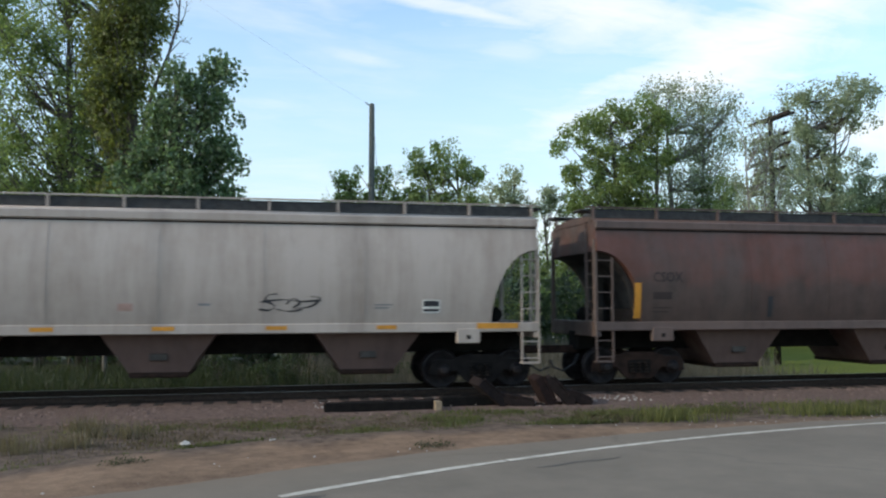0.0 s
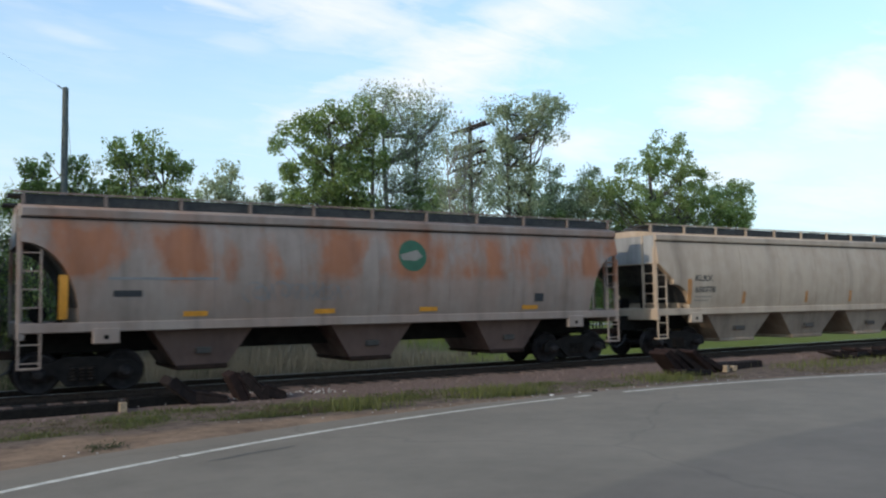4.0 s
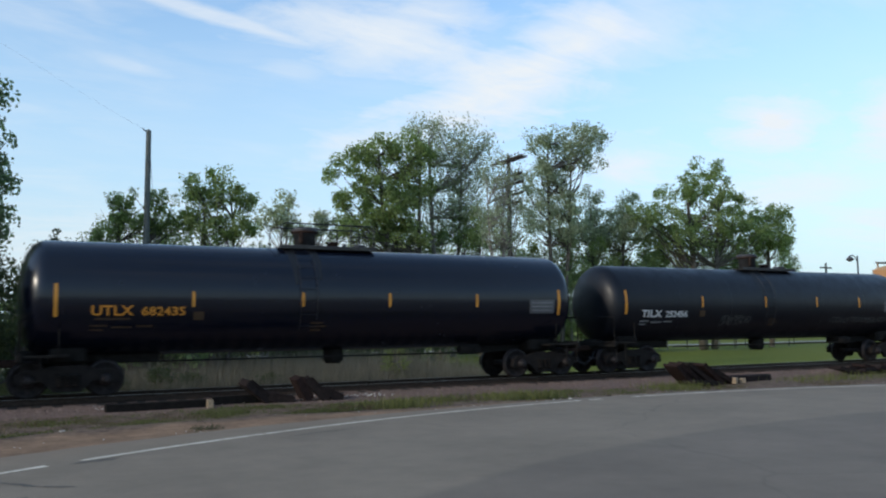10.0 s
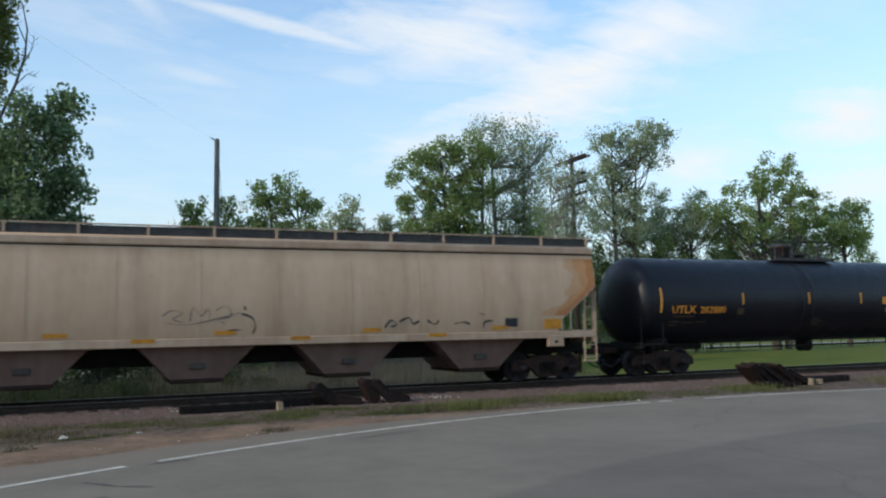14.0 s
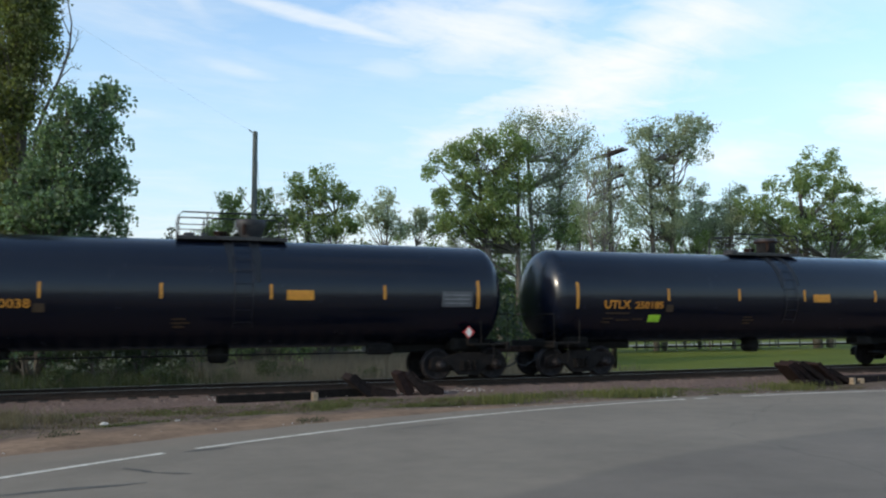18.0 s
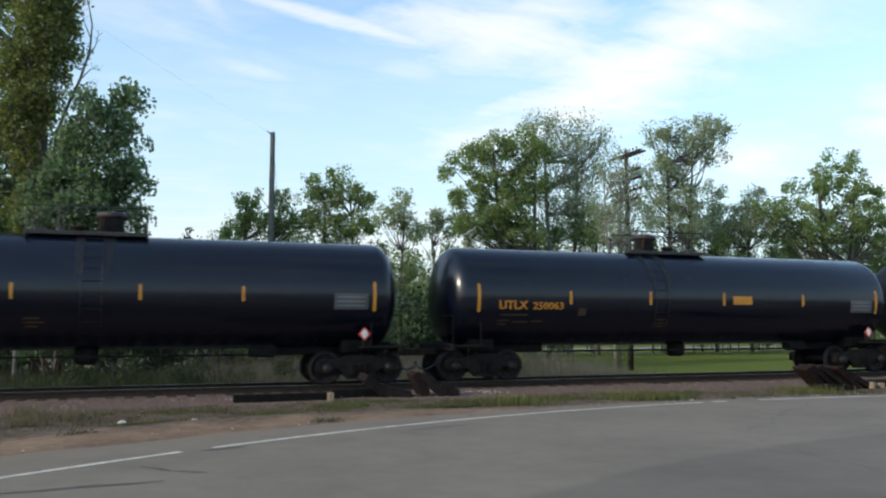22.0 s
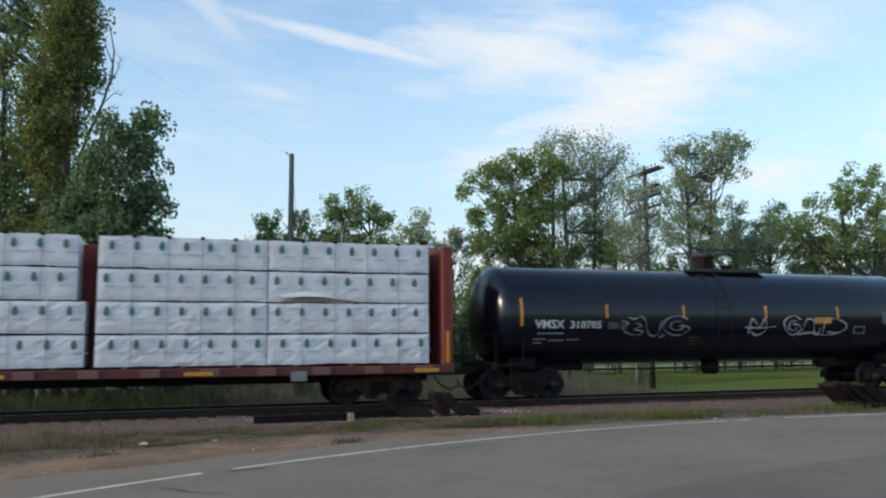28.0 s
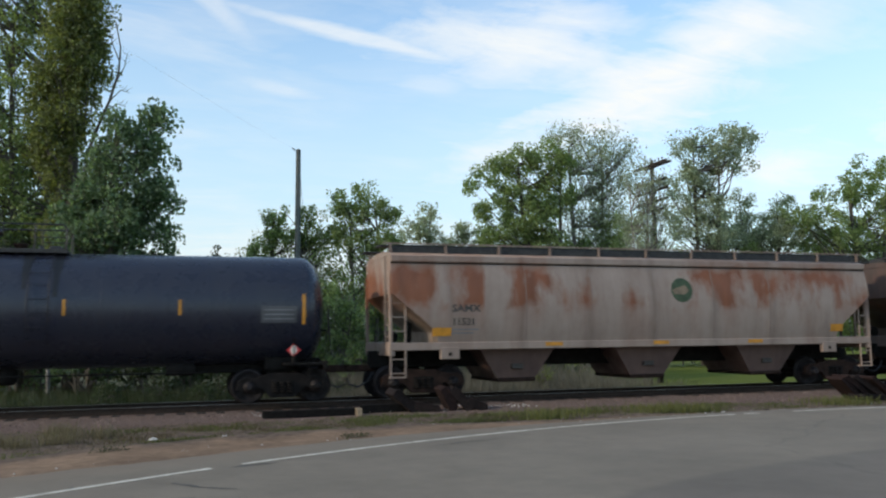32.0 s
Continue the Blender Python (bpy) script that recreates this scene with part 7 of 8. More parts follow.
def build_trees():
    G, GD, PO, PA = M["leaf_green"], M["leaf_dark"], M["leaf_poplar"], M["leaf_pale"]
    tree("cottonwood_tree", "leafy cottonwood with several bare limbs", -6.10, 38.5, -0.6, 15.2, 0.2, [(-1.33, 0, 15.12, 1.23, 1.04, 1.53), (-1.43, 0, 12.57, 1.1, 0.94, 1.25), (-0.79, 0, 10.61, 1.33, 1.13, 1.25), (-1.12, 0, 8.36, 1.09, 0.93, 1.23), (-0.29, 0, 6.92, 1.32, 1.12, 1.1), (-1.32, 0, 5.67, 1.29, 1.1, 0.96), (0.23, 0, 5.35, 1.11, 0.94, 0.73), (-3.11, 0, 11.43, 1.28, 1.09, 2.95), (-3.09, 0, 7.05, 1.47, 1.25, 1.91), (-3.02, 0, 17.99, 1.54, 1.31, 2.04), (-0.55, 0, 17.8, 1.14, 0.97, 1.82)], 330, 88, G, 2, (0.065, 0.12), 0.85, stems=2, twigs=2, dense=1.3)
    tree("cottonwood_tree", "leafy cottonwood behind the poplar", -11.28, 42, -0.6, 17.0, 0.24, [(-0.35, 0, 15.95, 2.07, 1.6, 2.97), (-1.0, 0, 11.35, 1.79, 1.52, 2.62), (0.56, 0, 7.78, 1.82, 1.54, 2.08), (-1.43, 0, 7.43, 1.54, 1.31, 1.79)], 250, 85, G, 22, (0.07, 0.13), 1.0, dense=1.3)
    tree("poplar_tree", "tall columnar poplar, dense yellow-green leaves", -4.36, 37, -0.6, 20.2, 0.32, [(-0.18, 0, 15.38, 1.4, 1.19, 1.89), (-0.32, 0, 13.36, 1.6, 1.36, 1.49), (-0.58, 0, 11.61, 1.37, 1.16, 1.47), (-0.84, 0, 9.88, 1.05, 0.89, 1.09), (-0.28, 0, 17.92, 1.32, 1.12, 2.04), (-0.39, 0, 20.49, 1.1, 0.94, 2.07), (-0.48, 0, 22.83, 0.69, 0.6, 1.57), (-0.55, 0, 8.2, 0.74, 0.63, 0.96), (-0.69, 0, 6.29, 0.86, 0.73, 1.07), (0.22, 0, 5.24, 0.98, 0.83, 0.71)], 360, 140, PO, 1, (0.07, 0.12), 0.8, dense=1.3)
    tree("cottonwood_tree", "leafy green cottonwood with an uneven crown", -3.36, 35.6, -0.6, 10.4, 0.22, [(0.78, 0, 10.33, 0.99, 0.84, 0.84), (2.11, 0, 10.42, 0.81, 0.69, 1.02), (2.31, 0, 11.17, 0.41, 0.6, 0.49), (0.61, 0, 9.0, 1.09, 0.93, 0.83), (2.26, 0, 9.22, 0.72, 0.61, 0.48), (1.42, 0, 7.74, 1.36, 1.16, 0.9), (2.65, 0, 7.44, 0.58, 0.6, 0.91), (0.71, 0, 6.42, 1.51, 1.29, 0.98), (2.36, 0, 5.89, 0.84, 0.72, 0.71), (-0.45, 0, 5.92, 1.06, 0.9, 0.92), (-0.3, 0, 7.9, 0.75, 0.7, 0.8), (0.05, 0, 9.0, 0.6, 0.6, 0.7), (-0.7, 0, 7.0, 0.8, 0.7, 0.7), (1.1, 0, 4.9, 1.5, 1.0, 0.7)], 270, 66, M["leaf_deep"], 3, (0.085, 0.15), 0.72, twigs=1, lean=0.3, dense=1.3)
    tree("maple_tree", "small leafy tree behind the track", 4.52, 37, -0.6, 7.4, 0.13, [(-0.6, 0, 7.24, 0.6, 0.6, 0.51), (-0.14, 0, 6.23, 1.06, 0.9, 0.67), (0.94, 0, 7.35, 0.62, 0.6, 0.42), (1.4, 0, 6.14, 0.78, 0.66, 0.62), (-1.25, 0, 5.81, 0.55, 0.6, 0.35)], 95, 84, G, 5, (0.055, 0.1), 0.52, stems=2)
    tree("maple_tree", "small spreading tree behind the track", 8.05, 36.5, -0.6, 7.7, 0.16, [(-1.45, 0, 7.87, 0.57, 0.6, 0.47), (-0.28, 0, 8.31, 0.53, 0.6, 0.42), (-0.54, 0, 7.49, 0.9, 0.76, 0.47), (0.79, 0, 7.49, 0.75, 0.64, 0.48), (1.33, 0, 7.38, 0.43, 0.6, 0.32), (-1.05, 0, 6.38, 0.94, 0.8, 0.67), (0.53, 0, 6.22, 1.01, 0.86, 0.63)], 135, 84, G, 6, (0.055, 0.1), 0.52, stems=2, lean=-0.4)
    tree("ash_tree", "thin pale young tree", 16.53, 55.5, -0.6, 11.32, 0.14, [(0.01, 0, 10.45, 0.63, 0.9, 0.98), (-0.61, 0, 9.2, 1.42, 1.22, 0.81), (0.63, 0, 8.63, 1.02, 0.9, 0.9)], 60, 58, PA, 7, (0.083, 0.150), 0.68, twigs=2)
    tree("ash_tree", "thin pale young tree", 19.61, 57, -0.6, 10.12, 0.12, [(0.01, 0, 9.31, 0.89, 0.9, 0.93), (1.12, 0, 8.92, 1.17, 0.99, 0.93), (-1.09, 0, 8.44, 0.87, 0.9, 0.58)], 50, 58, PA, 8, (0.083, 0.150), 0.68, twigs=2)
    tree("cottonwood_tree", "broad cottonwood, dark green lower limbs", 25.86, 54.75, -0.6, 14.32, 0.36, [(-2.58, 0, 14.6, 1.8, 1.53, 1.09), (-3.93, 0, 14.09, 1.06, 0.9, 0.68), (-5.04, 0, 13.4, 1.05, 0.9, 0.66), (-6, 0, 12.61, 0.73, 0.9, 0.45), (0.17, 0, 14.98, 1.77, 1.5, 1.46), (-3.07, 0, 12.05, 1.78, 1.52, 0.75), (-4.63, 0, 10.81, 1.48, 1.26, 0.75), (-1.75, 0, 10.43, 2.34, 2, 1.5), (0.11, 0, 12.41, 1.84, 1.58, 1.69), (-3.78, 0, 8.9, 2.03, 1.72, 1.06), (-0.68, 0, 8.38, 2.27, 1.94, 1.01)], 330, 92, G, 9, (0.090, 0.165), 0.9, stems=2, lean=-0.75)
    tree("cottonwood_tree", "thinly leaved grey-green cottonwood with fine twigs", 29.66, 56.25, -0.6, 16.27, 0.3, [(-1.92, 0, 17.18, 1.35, 1.16, 0.9), (0.26, 0, 17.11, 1.88, 1.59, 1.08), (2.46, 0, 16.43, 1.81, 1.54, 1.36), (3.68, 0, 15.29, 1.22, 1.03, 1.19), (-0.3, 0, 14.83, 2.44, 2.07, 1.52), (2.11, 0, 13.4, 2.19, 1.86, 1.53), (-0.39, 0, 11.72, 2.23, 1.89, 1.77), (2.01, 0, 10.27, 2.28, 1.94, 1.77), (-0.93, 0, 9.07, 1.92, 1.64, 1.22)], 410, 44, PA, 10, (0.075, 0.135), 1.12, stems=2, twigs=3, bark="grey_bark")
    tree("elm_tree", "thin hazy tree round the old telegraph pole", 21.64, 35.2, -0.6, 9.0, 0.1, [(-0.02, 0, 9.38, 1.09, 0.93, 0.97), (0.75, 0, 8.7, 1.1, 0.93, 0.97), (-0.41, 0, 7.52, 1.2, 1.02, 0.9), (1.17, 0, 7.16, 1.16, 0.99, 1.02), (0.02, 0, 6.27, 1.4, 1.19, 0.67)], 190, 36, PA, 16, (0.045, 0.085), 0.7, stems=2, twigs=3, bark="grey_bark")
    tree("elm_tree", "dark leafy undergrowth tree", 31.98, 55.2, -0.6, 11.17, 0.2, [(-0.42, 0, 9.91, 1.75, 1.48, 1.14), (-1.44, 0, 8.57, 2.11, 1.8, 0.87), (1.23, 0, 8.44, 1.68, 1.42, 0.78)], 70, 74, GD, 11, (0.090, 0.165), 0.83, twigs=1)
    tree("cottonwood_tree", "tall leaning cottonwood with clumped leaves", 39.48, 55.5, -0.6, 16.72, 0.26, [(-1.8, 0, 16.76, 1.16, 0.98, 0.83), (0.15, 0, 17.03, 1.5, 1.27, 0.84), (3.17, 0, 18.04, 1.75, 1.5, 1.05), (4.89, 0, 17.54, 1.01, 0.9, 0.96), (2, 0, 16.31, 1.95, 1.67, 0.84), (4.12, 0, 15.5, 1.44, 1.22, 0.38), (0.04, 0, 14.8, 1.81, 1.53, 1.11), (-1.83, 0, 13.79, 1.56, 1.33, 1.36), (0.2, 0, 12.28, 1.8, 1.53, 1.56), (-1.71, 0, 10.61, 1.67, 1.41, 1.53), (1.12, 0, 9.8, 1.81, 1.53, 1.36)], 290, 70, PA, 12, (0.083, 0.158), 0.9, stems=2, twigs=1, lean=0.9)
    tree("ash_tree", "thin pale young tree", 44.85, 57.6, -0.6, 14.02, 0.14, [(0.08, 0, 13.09, 1.02, 0.9, 0.98), (-0.99, 0, 11.12, 1.91, 1.62, 1.44), (1.24, 0, 10.72, 1.71, 1.46, 1.35), (-0.8, 0, 9.46, 2.23, 1.91, 0.96)], 150, 62, PA, 23, (0.083, 0.150), 0.78, twigs=3)
    tree("ash_tree", "thin pale young tree", 47.52, 56.7, -0.6, 13.12, 0.15, [(-0.12, 0, 11.38, 1.48, 1.27, 1.16), (1.4, 0, 12.64, 1.17, 0.99, 0.78), (1.81, 0, 10.24, 2.44, 2.08, 1.46), (-0.8, 0, 9.67, 2.04, 1.74, 1.14)], 155, 66, PA, 13, (0.083, 0.150), 0.78, twigs=2)
    tree("oak_tree", "broad dark green tree with thick limbs", 56.2, 55.5, -0.6, 14.47, 0.42, [(0.42, 0, 16.06, 1.86, 1.58, 0.85), (-1.72, 0, 14.93, 1.67, 1.41, 0.8), (1.77, 0, 14.83, 1.74, 1.47, 0.96), (-3.15, 0, 13.43, 2.04, 1.74, 0.89), (0.29, 0, 13.39, 3.12, 2.4, 1.17), (3.48, 0, 12.95, 2.35, 2, 0.98), (-5.52, 0, 12.5, 1.46, 1.23, 0.72), (-7.51, 0, 11.14, 2.19, 1.86, 1.01), (-3.94, 0, 10.97, 3.09, 2.4, 1.33), (1.22, 0, 11.08, 3.57, 2.4, 1.38), (5.26, 0, 12.19, 1.8, 1.53, 0.87), (4.04, 0, 10.15, 3.54, 2.4, 1.4), (-2.34, 0, 9.35, 4.09, 2.4, 1.14)], 300, 92, G, 14, (0.090, 0.173), 0.84, stems=2)
    tree("oak_tree", "leafy green tree at the end of the row", 65.5, 56.25, -0.6, 12.67, 0.27, [(0.66, 0, 12.55, 1.74, 1.48, 0.84), (1.77, 0, 11.38, 1.6, 1.36, 1.24), (-1.01, 0, 10.96, 2.34, 1.98, 1.22), (0.46, 0, 9.53, 2.69, 2.28, 1.11)], 120, 88, G, 15, (0.090, 0.173), 0.78)
    # the poplar's shade is put into this tree's darker leaf colour
    tree("cottonwood_tree", "dark leafy cottonwood in the shade of the poplar", -6.3, 41, -0.6, 9.6, 0.16, [(-0.8, 0, 9.9, 1.3, 1.0, 1.3), (0.7, 0, 9.6, 1.1, 0.9, 1.3), (-0.6, 0, 7.6, 1.4, 1.0, 1.2), (1.0, 0, 7.3, 1.3, 1.0, 1.2), (2.2, 0, 8.4, 1.0, 0.8, 1.2), (0.4, 0, 5.6, 1.9, 1.0, 1.1), (2.6, 0, 5.8, 1.3, 0.8, 1.1)], 260, 74, M["leaf_deep"], 24, (0.075, 0.13), 0.75, stems=2, twigs=1)
    bare_limb()
    # sparse saplings that fill the row between the crowns
    rnd = random.Random(11)
    for k in range(34):
        bx = 3.0 + k * 1.35 + rnd.uniform(-0.5, 0.5)
        hh = rnd.uniform(4.8, 6.0) + 0.03 * bx + (0.5 if bx > 25 or bx < 9 else 0)
        k2, by = (1.0, 40.6 + rnd.uniform(-1.0, 1.0)) if bx < 11 else (1.5, 58.5 + rnd.uniform(-1.5, 1.5))
        bx, hh = bx * k2, hh + (k2 - 1) * (hh - 1.6)
        tree("sapling", "slender young tree in the undergrowth", bx, by, -0.6, hh, 0.045, [(rnd.uniform(-0.3, 0.3), 0, hh * 0.93, 0.45 * k2, 0.4, hh * 0.10), (-0.4, 0, hh * 0.76, 0.8 * k2, 0.6, hh * 0.13), (0.4, 0, hh * 0.58, 0.9 * k2, 0.6, hh * 0.15)], 46 if bx > 37 or bx < 12 else 26, 60, (PA, GD, G)[k % 3], 300 + k, (0.055 * k2, 0.10 * k2), 0.62 * k2, stems=1, twigs=1, bark="grey_bark", group="saplings in the undergrowth")
    for k, (bx, by, hh) in enumerate(((3.4, 36.8, 6.4), (5.6, 37.4, 6.3), (6.9, 36.2, 6.0), (8.6, 37.0, 6.4), (9.9, 36.4, 5.6), (11.6, 37.6, 5.4), (13.6, 37.2, 5.6), (15.4, 37.8, 6.4), (17.0, 38.2, 6.8), (18.6, 38.0, 7.0), (20.0, 38.4, 6.6), (21.8, 38.0, 6.6), (23.8, 37.6, 6.4), (25.4, 38.0, 6.2), (27.6, 37.4, 6.8), (29.6, 37.2, 6.6), (31.4, 38.4, 7.0), (33.4, 37.6, 7.2), (35.2, 38.2, 7.2), (37.4, 38.8, 7.0), (39.4, 37.9, 7.2), (41.4, 38.4, 7.0))):
        k2 = 1.0 if bx < 11 else 1.5
        bx, by, hh = bx * k2, by * k2, hh + (k2 - 1) * (hh - 1.6)
        tree("sapling", "young tree, dense with leaves to the ground", bx, by, -0.6, hh * 0.9, 0.06, [(-0.2, 0, hh * 0.88, 0.7 * k2, 0.6, hh * 0.12), (0.5, 0, hh * 0.68, 1.0 * k2, 0.7, hh * 0.16), (-0.6, 0, hh * 0.55, 1.0 * k2, 0.7, hh * 0.17), (0.3, 0, hh * 0.30, 1.1 * k2, 0.8, hh * 0.2)], 72 if bx < 22 else 105, 66, (G, PO, GD)[k % 3], 400 + k, (0.055 * k2, 0.10 * k2), 0.6 * k2, stems=1, twigs=1, bark="grey_bark", group="saplings in the undergrowth")
    # undergrowth between the trunks, on the left with shade put into its leaf colour
    rnd = random.Random(5)
    for k in range(26):
        bx = -8.5 + k * 1.75 + rnd.uniform(-0.5, 0.5)
        hh = rnd.uniform(5.0, 6.8) if bx < 2.5 else rnd.uniform(3.6, 5.4) if bx < 23 else rnd.uniform(3.4, 5.0)
        k2, by = (1.0, 39.5 + rnd.uniform(-1.6, 1.2)) if bx < 11 else (1.5, 60 + rnd.uniform(-1.6, 1.2))
        bx, hh = bx * k2, hh + (k2 - 1) * (hh - 1.6)
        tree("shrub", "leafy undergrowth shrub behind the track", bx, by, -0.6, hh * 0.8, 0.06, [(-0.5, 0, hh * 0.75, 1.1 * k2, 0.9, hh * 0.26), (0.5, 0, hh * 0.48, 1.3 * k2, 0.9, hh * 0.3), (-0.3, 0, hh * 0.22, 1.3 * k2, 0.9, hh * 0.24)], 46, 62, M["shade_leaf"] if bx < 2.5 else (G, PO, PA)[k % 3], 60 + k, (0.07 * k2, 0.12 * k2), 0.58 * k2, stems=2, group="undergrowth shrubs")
    for k, (bx, by, hh) in enumerate(((-3.6, 34.2, 3.6), (-1.2, 34.0, 4.2), (0.6, 34.4, 4.4), (2.4, 34.0, 5.2), (4.0, 34.6, 5.0), (6.4, 34.8, 4.4), (-7.6, 37.0, 5.6), (-6.3, 36.2, 5.9), (-5.2, 37.2, 5.2), (-4.0, 36.4, 5.2), (-9.0, 36.6, 5.6))):
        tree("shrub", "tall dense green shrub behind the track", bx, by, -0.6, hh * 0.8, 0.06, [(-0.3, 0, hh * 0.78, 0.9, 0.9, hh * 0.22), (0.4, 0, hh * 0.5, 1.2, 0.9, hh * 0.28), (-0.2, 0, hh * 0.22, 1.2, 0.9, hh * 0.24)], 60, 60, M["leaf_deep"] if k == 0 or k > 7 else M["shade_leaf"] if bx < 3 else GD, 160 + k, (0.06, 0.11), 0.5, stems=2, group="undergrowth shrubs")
    # low shrubs whose leaves are coloured as if shaded
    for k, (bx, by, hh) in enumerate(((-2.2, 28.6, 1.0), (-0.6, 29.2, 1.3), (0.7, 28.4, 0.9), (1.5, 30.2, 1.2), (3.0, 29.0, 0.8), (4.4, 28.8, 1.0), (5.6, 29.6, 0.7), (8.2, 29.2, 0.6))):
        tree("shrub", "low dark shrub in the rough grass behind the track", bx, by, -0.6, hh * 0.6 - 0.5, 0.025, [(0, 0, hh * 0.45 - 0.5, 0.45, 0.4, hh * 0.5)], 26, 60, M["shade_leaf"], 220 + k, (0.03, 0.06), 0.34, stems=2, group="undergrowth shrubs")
    # thicket behind the undergrowth, shade put into its leaf colour
    rng = np.random.default_rng(78)
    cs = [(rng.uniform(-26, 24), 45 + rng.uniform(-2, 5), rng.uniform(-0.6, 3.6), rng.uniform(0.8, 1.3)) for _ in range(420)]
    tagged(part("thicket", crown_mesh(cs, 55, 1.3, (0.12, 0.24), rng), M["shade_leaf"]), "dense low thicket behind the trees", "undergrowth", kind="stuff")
    # woods on the skyline
    rng = np.random.default_rng(77)
    cs = []
    for k in range(800):
        fx = rng.uniform(-70, 150)
        cs.append((fx, 98 + rng.uniform(-3, 6), rng.uniform(-0.5, 4.2 if fx < 60 else 2.2) + 1.2 * math.sin(fx * 0.23), rng.uniform(0.8, 1.4)))
    tagged(part("far_woods", crown_mesh(cs, 60, 2.2, (0.25, 0.5), rng), G), "low woods on the skyline", "woods", kind="stuff")
    tree("shrub", "leafy green shrub at the lawn's edge", 13.2, 29.5, -0.55, 0.9, 0.03, [(0, 0, 0.35, 0.7, 0.6, 0.55)], 22, 60, PO, 90, (0.03, 0.06), 0.3, stems=2, group="undergrowth shrubs")
    tree("shrub", "leafy green shrub beside the bare sand", 21.6, 35.2, -0.55, 0.9, 0.03, [(0, 0, 0.3, 0.6, 0.6, 0.6)], 26, 60, PO, 91, (0.03, 0.06), 0.3, stems=2, group="undergrowth shrubs")


# ---- poles, lamp, wires ----
def build_poles():
    t = thing("bare_trunk", "pale bare tree trunk among the undergrowth", "tree", "trees behind the track", (-4.65, 33.4, 0))
    part("trunk", Geo().tube([(0.05, 0, -0.6), (0, 0, 0.8), (-0.05, 0.02, 1.6), (0.04, 0, 2.4), (0.1, 0.05, 3.0)], 0.085, 9, 0.035), M["grey_bark"], t, smooth=True)
    part("limb", Geo().tube([(0.03, 0, 1.9), (0.22, 0.1, 2.5), (0.3, 0.1, 3.1)], 0.035, 6, 0.012), M["grey_bark"], t, smooth=True)
    p = thing("utility_pole", "weathered wooden utility pole with a guy wire", "utility pole", "", (4.78, 36, 0))
    part("shaft", Geo().lathe([(-0.6, 0.16), (4, 0.14), (10.1, 0.105), (10.15, 0.06)], (0, 0, 0), "z", 14), M["pole_wood"], p, smooth=True)
    # slightly wider, paler skin round the lower part of the shaft
    part("pole_sleeve", Geo().lathe([(0.8, 0.158), (1.0, 0.172), (3.6, 0.158), (3.7, 0.145)], (0, 0, 0), "z", 14), M["pale_bark"], p, "paler lower part of the shaft", smooth=True)
    part("insulator_pin", Geo().tube([(0, 0, 10.0), (-0.28, -0.05, 10.18)], 0.025, 6), M["lamp_metal"], p)
    part("guy_wire", Geo().tube([(0.02, 0, 9.9), (0.9, 0.2, -0.5)], 0.008, 5), M["lamp_metal"], p)
    w = thing("overhead_wire", "thin overhead wire from the pole top", "wire")
    pts = []
    a, b = Vector((4.5, 35.95, 10.18)), Vector((-9.5, 10, 10.6))
    for i in range(17):
        q = i / 16
        pts.append(a.lerp(b, q) - Vector((0, 0, 1.2 * q * (1 - q))))
    part("strand", Geo().tube(pts, 0.002, 4), M["lamp_metal"], w)
    p = thing("crossarm_pole", "old telegraph pole with five crossarms and insulators", "utility pole", "", (22.75, 36, 0))
    part("shaft", Geo().lathe([(-0.6, 0.16), (4, 0.14), (10.6, 0.10), (10.66, 0.05)], (0, 0, 0), "z", 14), M["old_wood"], p, smooth=True)
    for k, z in enumerate((10.35, 9.47, 9.0, 8.45, 7.98)):
        half = (1.5, 1.4, 1.5, 1.45, 1.2)[k]
        arm = part("crossarm", Geo().box(-0.16, -0.06, -half, half, z - 0.06, z + 0.06, 0.01), M["old_wood"], p)
        if k == 0:
            part("crossarm", Geo().box(0.10, 0.18, -half, half - 0.7, z - 0.09, z + 0.01, 0.01), M["old_wood"], p)
        for j in range(8):
            y = -1.12 + j * 0.32
            part("insulator", Geo().lathe([(0, 0.02), (0.08, 0.02), (0.09, 0.045), (0.16, 0.04), (0.18, 0.015)], (0, 0, 0), "z", 8), M["lamp_metal"], arm, smooth=True, key=("insulator",), at=(-0.11, y, z + 0.06))
        for s in (-1, 1):
            part("brace", Geo().tube([(-0.11, s * 0.55, z - 0.05), (-0.1, 0, z - 0.5)], 0.014, 5), M["lamp_metal"], arm)
    p = thing("street_lamp", "grey street lamp with a curved arm", "street lamp", "", (70, 50, 0))
    part("post", Geo().lathe([(-0.8, 0.12), (4, 0.1), (7.9, 0.07)], (0, 0, 0), "z", 12), M["lamp_metal"], p, smooth=True)
    part("arm", Geo().tube([(0, 0, 7.3), (-0.6, -0.2, 7.75), (-1.3, -0.45, 7.9), (-2.0, -0.7, 7.75)], 0.05, 8), M["lamp_metal"], p, smooth=True)
    part("lamp_head", Geo().lathe([(0, 0.05), (-0.15, 0.18), (-0.3, 0.34), (-0.36, 0.34), (-0.5, 0.2), (-0.56, 0.05)], (-2.05, -0.72, 7.8), "z", 14), M["lamp_metal"], p, smooth=True)
    for x in (76, 92):
        p = thing("distant_pole", "distant wooden pole beyond the lawn", "utility pole", "distant poles", (x, 58, 0))
        part("shaft", Geo().lathe([(-0.8, 0.14), (8.0, 0.10)], (0, 0, 0), "z", 10), M["old_wood"], p, smooth=True)
        part("crossarm", Geo().box(-0.9, 0.9, -0.06, 0.06, 7.4, 7.55, 0.01), M["old_wood"], p)


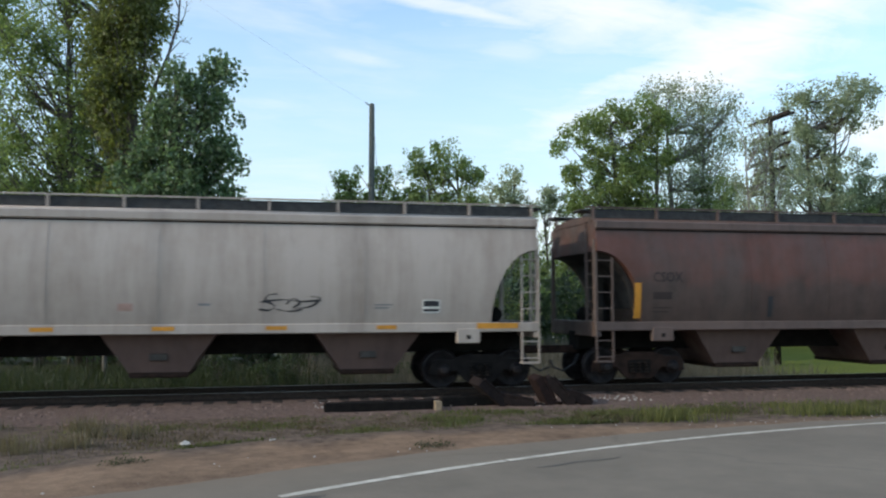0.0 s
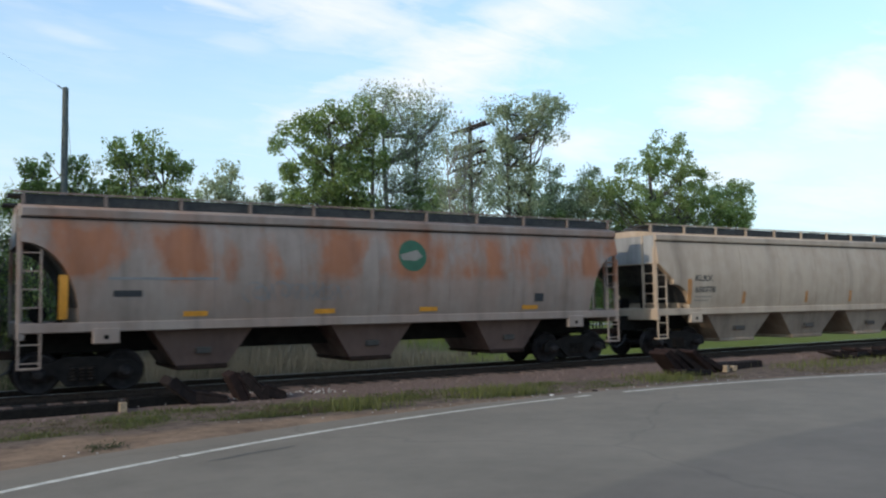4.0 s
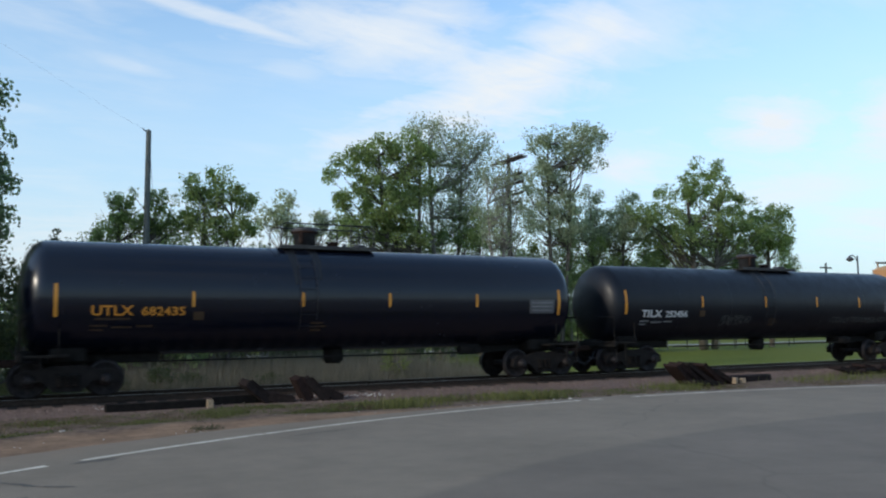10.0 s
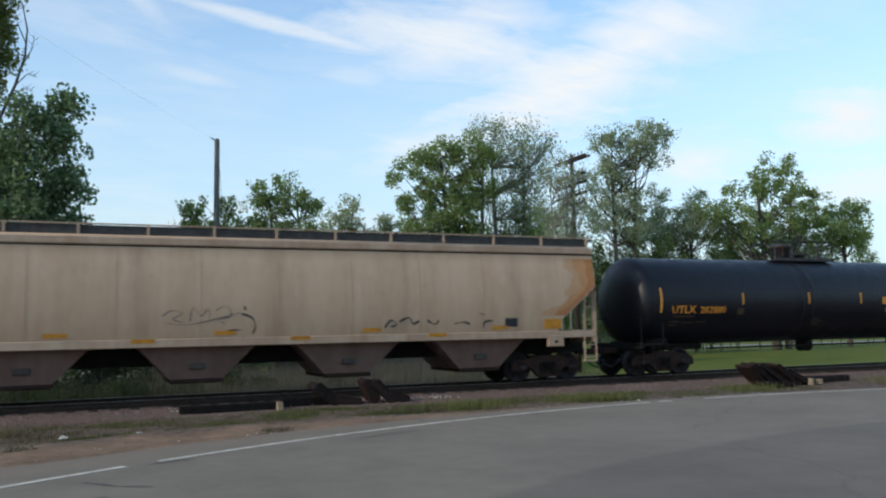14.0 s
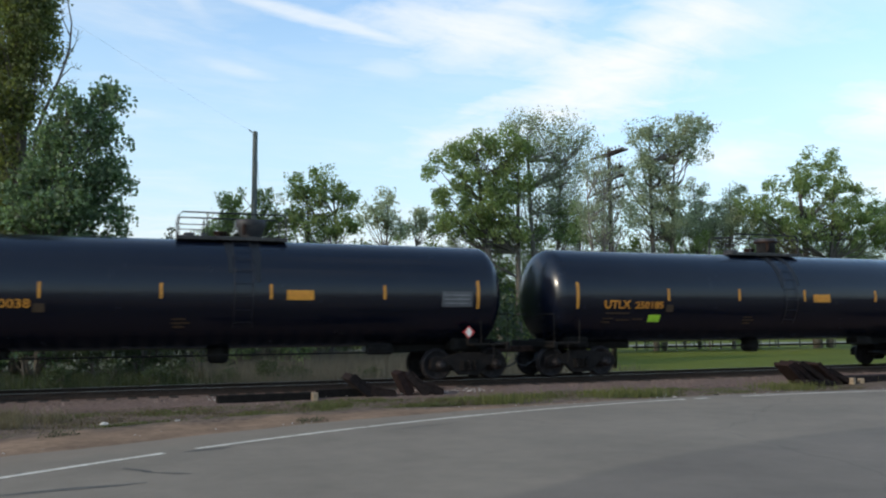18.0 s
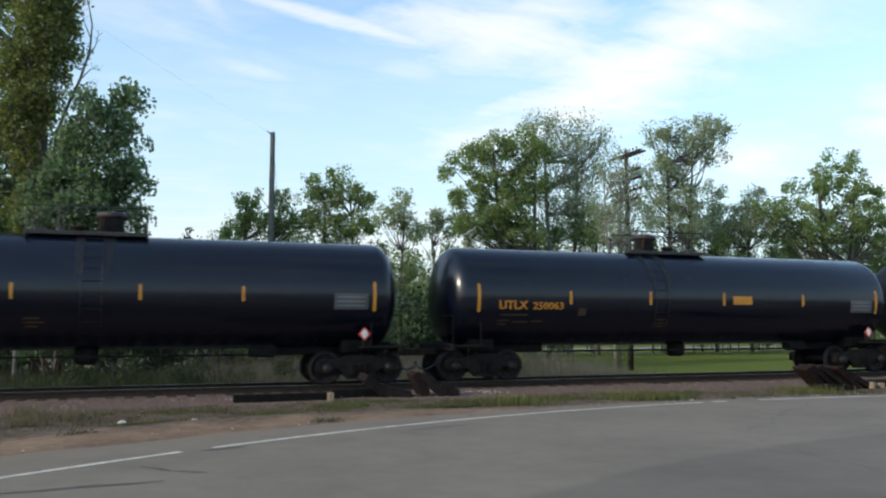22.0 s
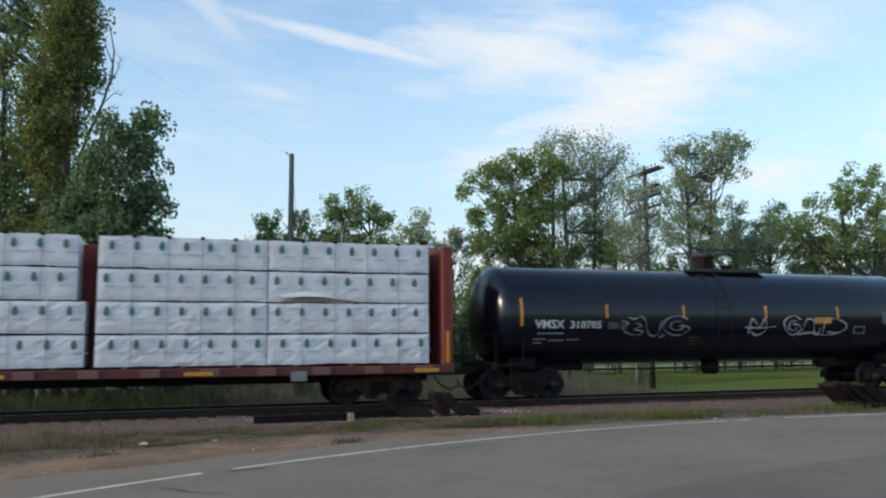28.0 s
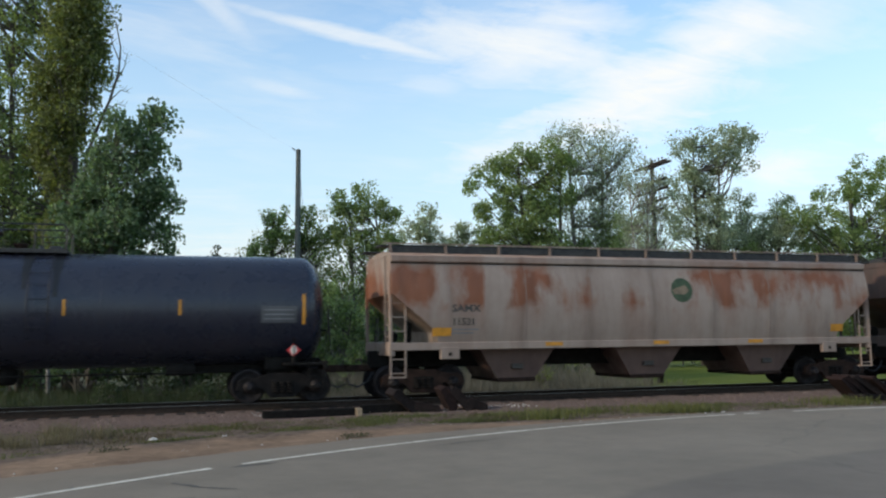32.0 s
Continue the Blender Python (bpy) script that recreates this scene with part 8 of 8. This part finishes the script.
# ---- scrap steel and timber beside the track ----
def slab(parent, cx, cy, length, width, tilt, turn, z, mat, thick=0.2):
    g = Geo().box(-length / 2, length / 2, -width / 2, width / 2, -thick / 2, thick / 2, 0.02)
    g.box(-length / 2 + 0.04, length / 2 - 0.04, -width / 2 - 0.01, -width / 2 + 0.05, thick / 2, thick / 2 + 0.05, 0.01)
    ob = part("steel_plate", g, mat, parent)
    ob.location, ob.rotation_euler = (cx, cy, z), (radians(4), radians(tilt), radians(turn))
    return ob


def build_scrap():
    def beam(label, x0, x1, y, h, d, mat, turn=0.0, cap=True, z=GROUND_Z):
        t = thing("timber_beam" if mat in (M["tarred"], M["cut_wood"]) else "scrap_rail", label, "scrap", "", (x0, y, z))
        t.rotation_euler = (0, 0, radians(turn))
        part("beam", Geo().box(0, x1 - x0, -d / 2, d / 2, 0, h, 0.015), mat, t)
        if cap:
            part("cut_end", Geo().box(x1 - x0 - 0.02, x1 - x0 + 0.004, -d / 2 - 0.006, d / 2 + 0.004, 0.02, h + 0.004, 0.01), M["cut_wood"], t, "pale sawn end")
        return t

    beam("dark tarred timber lying beside the ballast", 1.95, 4.25, 20.95, 0.21, 0.26, M["tarred"], 1.0, False)
    beam("pale sawn timber block beside the beam", 4.27, 4.42, 20.85, 0.21, 0.20, M["cut_wood"], 0, False)
    beam("dark tarred timber behind the sawn block", 4.5, 6.0, 21.3, 0.24, 0.25, M["tarred"], 4, False)
    beam("rusty length of rail beside the track", 2.4, 5.6, 21.7, 0.15, 0.12, M["rusty_dark"], 1.5, False)
    heap = thing("scrap_heap", "heap of rusty track plates leaning against each other", "scrap metal", "scrap heaps", (0, 0, 0))
    slab(heap, 5.6, 21.3, 0.85, 0.6, 40, 8, 0.05, M["rusty_dark"])
    slab(heap, 6.15, 21.2, 0.9, 0.45, 12, -12, -0.12, M["rusty_dark"])
    slab(heap, 6.8, 21.25, 0.72, 0.5, 62, 6, 0.08, M["rusty"])
    slab(heap, 7.2, 21.2, 0.8, 0.5, 46, -6, 0.06, M["rusty_dark"])
    slab(heap, 7.6, 21.1, 0.6, 0.4, 25, -4, -0.1, M["rusty_dark"])
    heap = thing("scrap_heap", "heap of rust-brown track plates on the verge", "scrap metal", "scrap heaps", (0, 0, 0))
    for x, y, ln, tl, tn, z, m in ((18.6, 19.6, 1.3, 38, 10, 0.02, "rusty"), (19.0, 19.7, 1.4, 36, 2, 0.05, "rusty"), (19.45, 19.75, 1.4, 33, -4, 0.07, "rusty_dark"), (19.9, 19.7, 1.3, 36, 4, 0.03, "rusty"), (20.35, 19.7, 1.0, 28, -6, -0.02, "rusty_dark"), (19.2, 19.3, 1.2, 5, 4, -0.16, "rusty_dark")):
        slab(heap, x, y, ln, 0.55, tl, tn, z, M[m], 0.10)
    for k in range(3):
        beam("rusty timber on the verge with a pale cut end", 20.6 + 0.25 * k, 22.9 + 0.1 * k, 19.8 + 0.28 * k, 0.20, 0.2, M["rusty_dark"], 3 - 4 * k, False)
    beam("pale sawn timber end in the heap", 20.62, 20.80, 19.35, 0.2, 0.16, M["cut_wood"], 20, False)
    beam("pale sawn timber end in the heap", 21.0, 21.16, 19.42, 0.17, 0.15, M["cut_wood"], -10, False)
    heap = thing("scrap_heap", "low heap of rusty plates further along the track", "scrap metal", "scrap heaps", (0, 0, 0))
    for k in range(9):
        slab(heap, 27.4 + k * 0.52, 20.3 + 0.15 * (k % 2), 1.2, 0.6, 14 - 6 * (k % 3), 10 * (k % 3) - 8, -0.12 + 0.03 * (k % 2), M["rusty" if k % 2 else "rusty_dark"], 0.1)
    # litter and small plants on the shoulder
    for lab, x, y, s, m in (("white crumpled litter on the verge", -0.45, 17.4, 0.11, "pale_stone"), ("pale stone on the verge", 12.8, 17.6, 0.09, "pale_stone"), ("pale stone on the verge", 0.9, 17.5, 0.05, "pale_stone"), ("dark clod on the verge", 14.2, 17.7, 0.10, "rusty_dark")):
        random.seed(int(x * 10))
        t = part("litter", stones_mesh(3, lambda: (random.uniform(-s, s), random.uniform(-s, s) * 0.5, 0.03), (s * 0.5, s)), M[m])
        t.location = (x, y, GROUND_Z)
        tagged(t, lab, "litter")
    for x, y, s in ((-1.15, 15.85, 0.26), (3.3, 16.35, 0.28)):
        t = thing("weed", "low dark weed on the dirt shoulder", "plant", "weeds", (x, y, GROUND_Z))
        rng = np.random.default_rng(int(x * 7) + 40)
        cs = [(rng.normal() * s * 0.6, rng.normal() * s * 0.3, 0.02, 0.6) for _ in range(34)]
        part("leaves", crown_mesh(cs, 14, 0.16, (0.008, 0.022), rng), M["weed_leaf"], t)


# ---- what moves ----
def run(t):
    """How far the train has come along x, t seconds after the start."""
    q = t / 32.0
    gain = np.interp(t, [0, 13, 15, 17, 20, 23, 26, 29, 32], [0, 0, 0.1, 0.36, 1.1, 2.1, 3.15, 4.1, 5.0])
    return -347.136 * q - 19.512 * q ** 2 + 82.725 * q ** 3 - 42.687 * q ** 4 - float(gain)


def motions():
    times = [2.0 * k for k in range(17)]
    for car, x in CARS:
        walk(car, [(t, pose(x + run(t), TRACK_Y, 0)) for t in times])
    where = dict((car.name, x) for car, x in CARS)
    for bundle, car in LOADS:
        x = where[car.name]
        walk(bundle, [(t, pose(x + run(t), TRACK_Y, 0)) for t in times])


build_ground()
build_train()
build_trees()
build_poles()
build_scrap()
build_verge()
build_track()
motions()
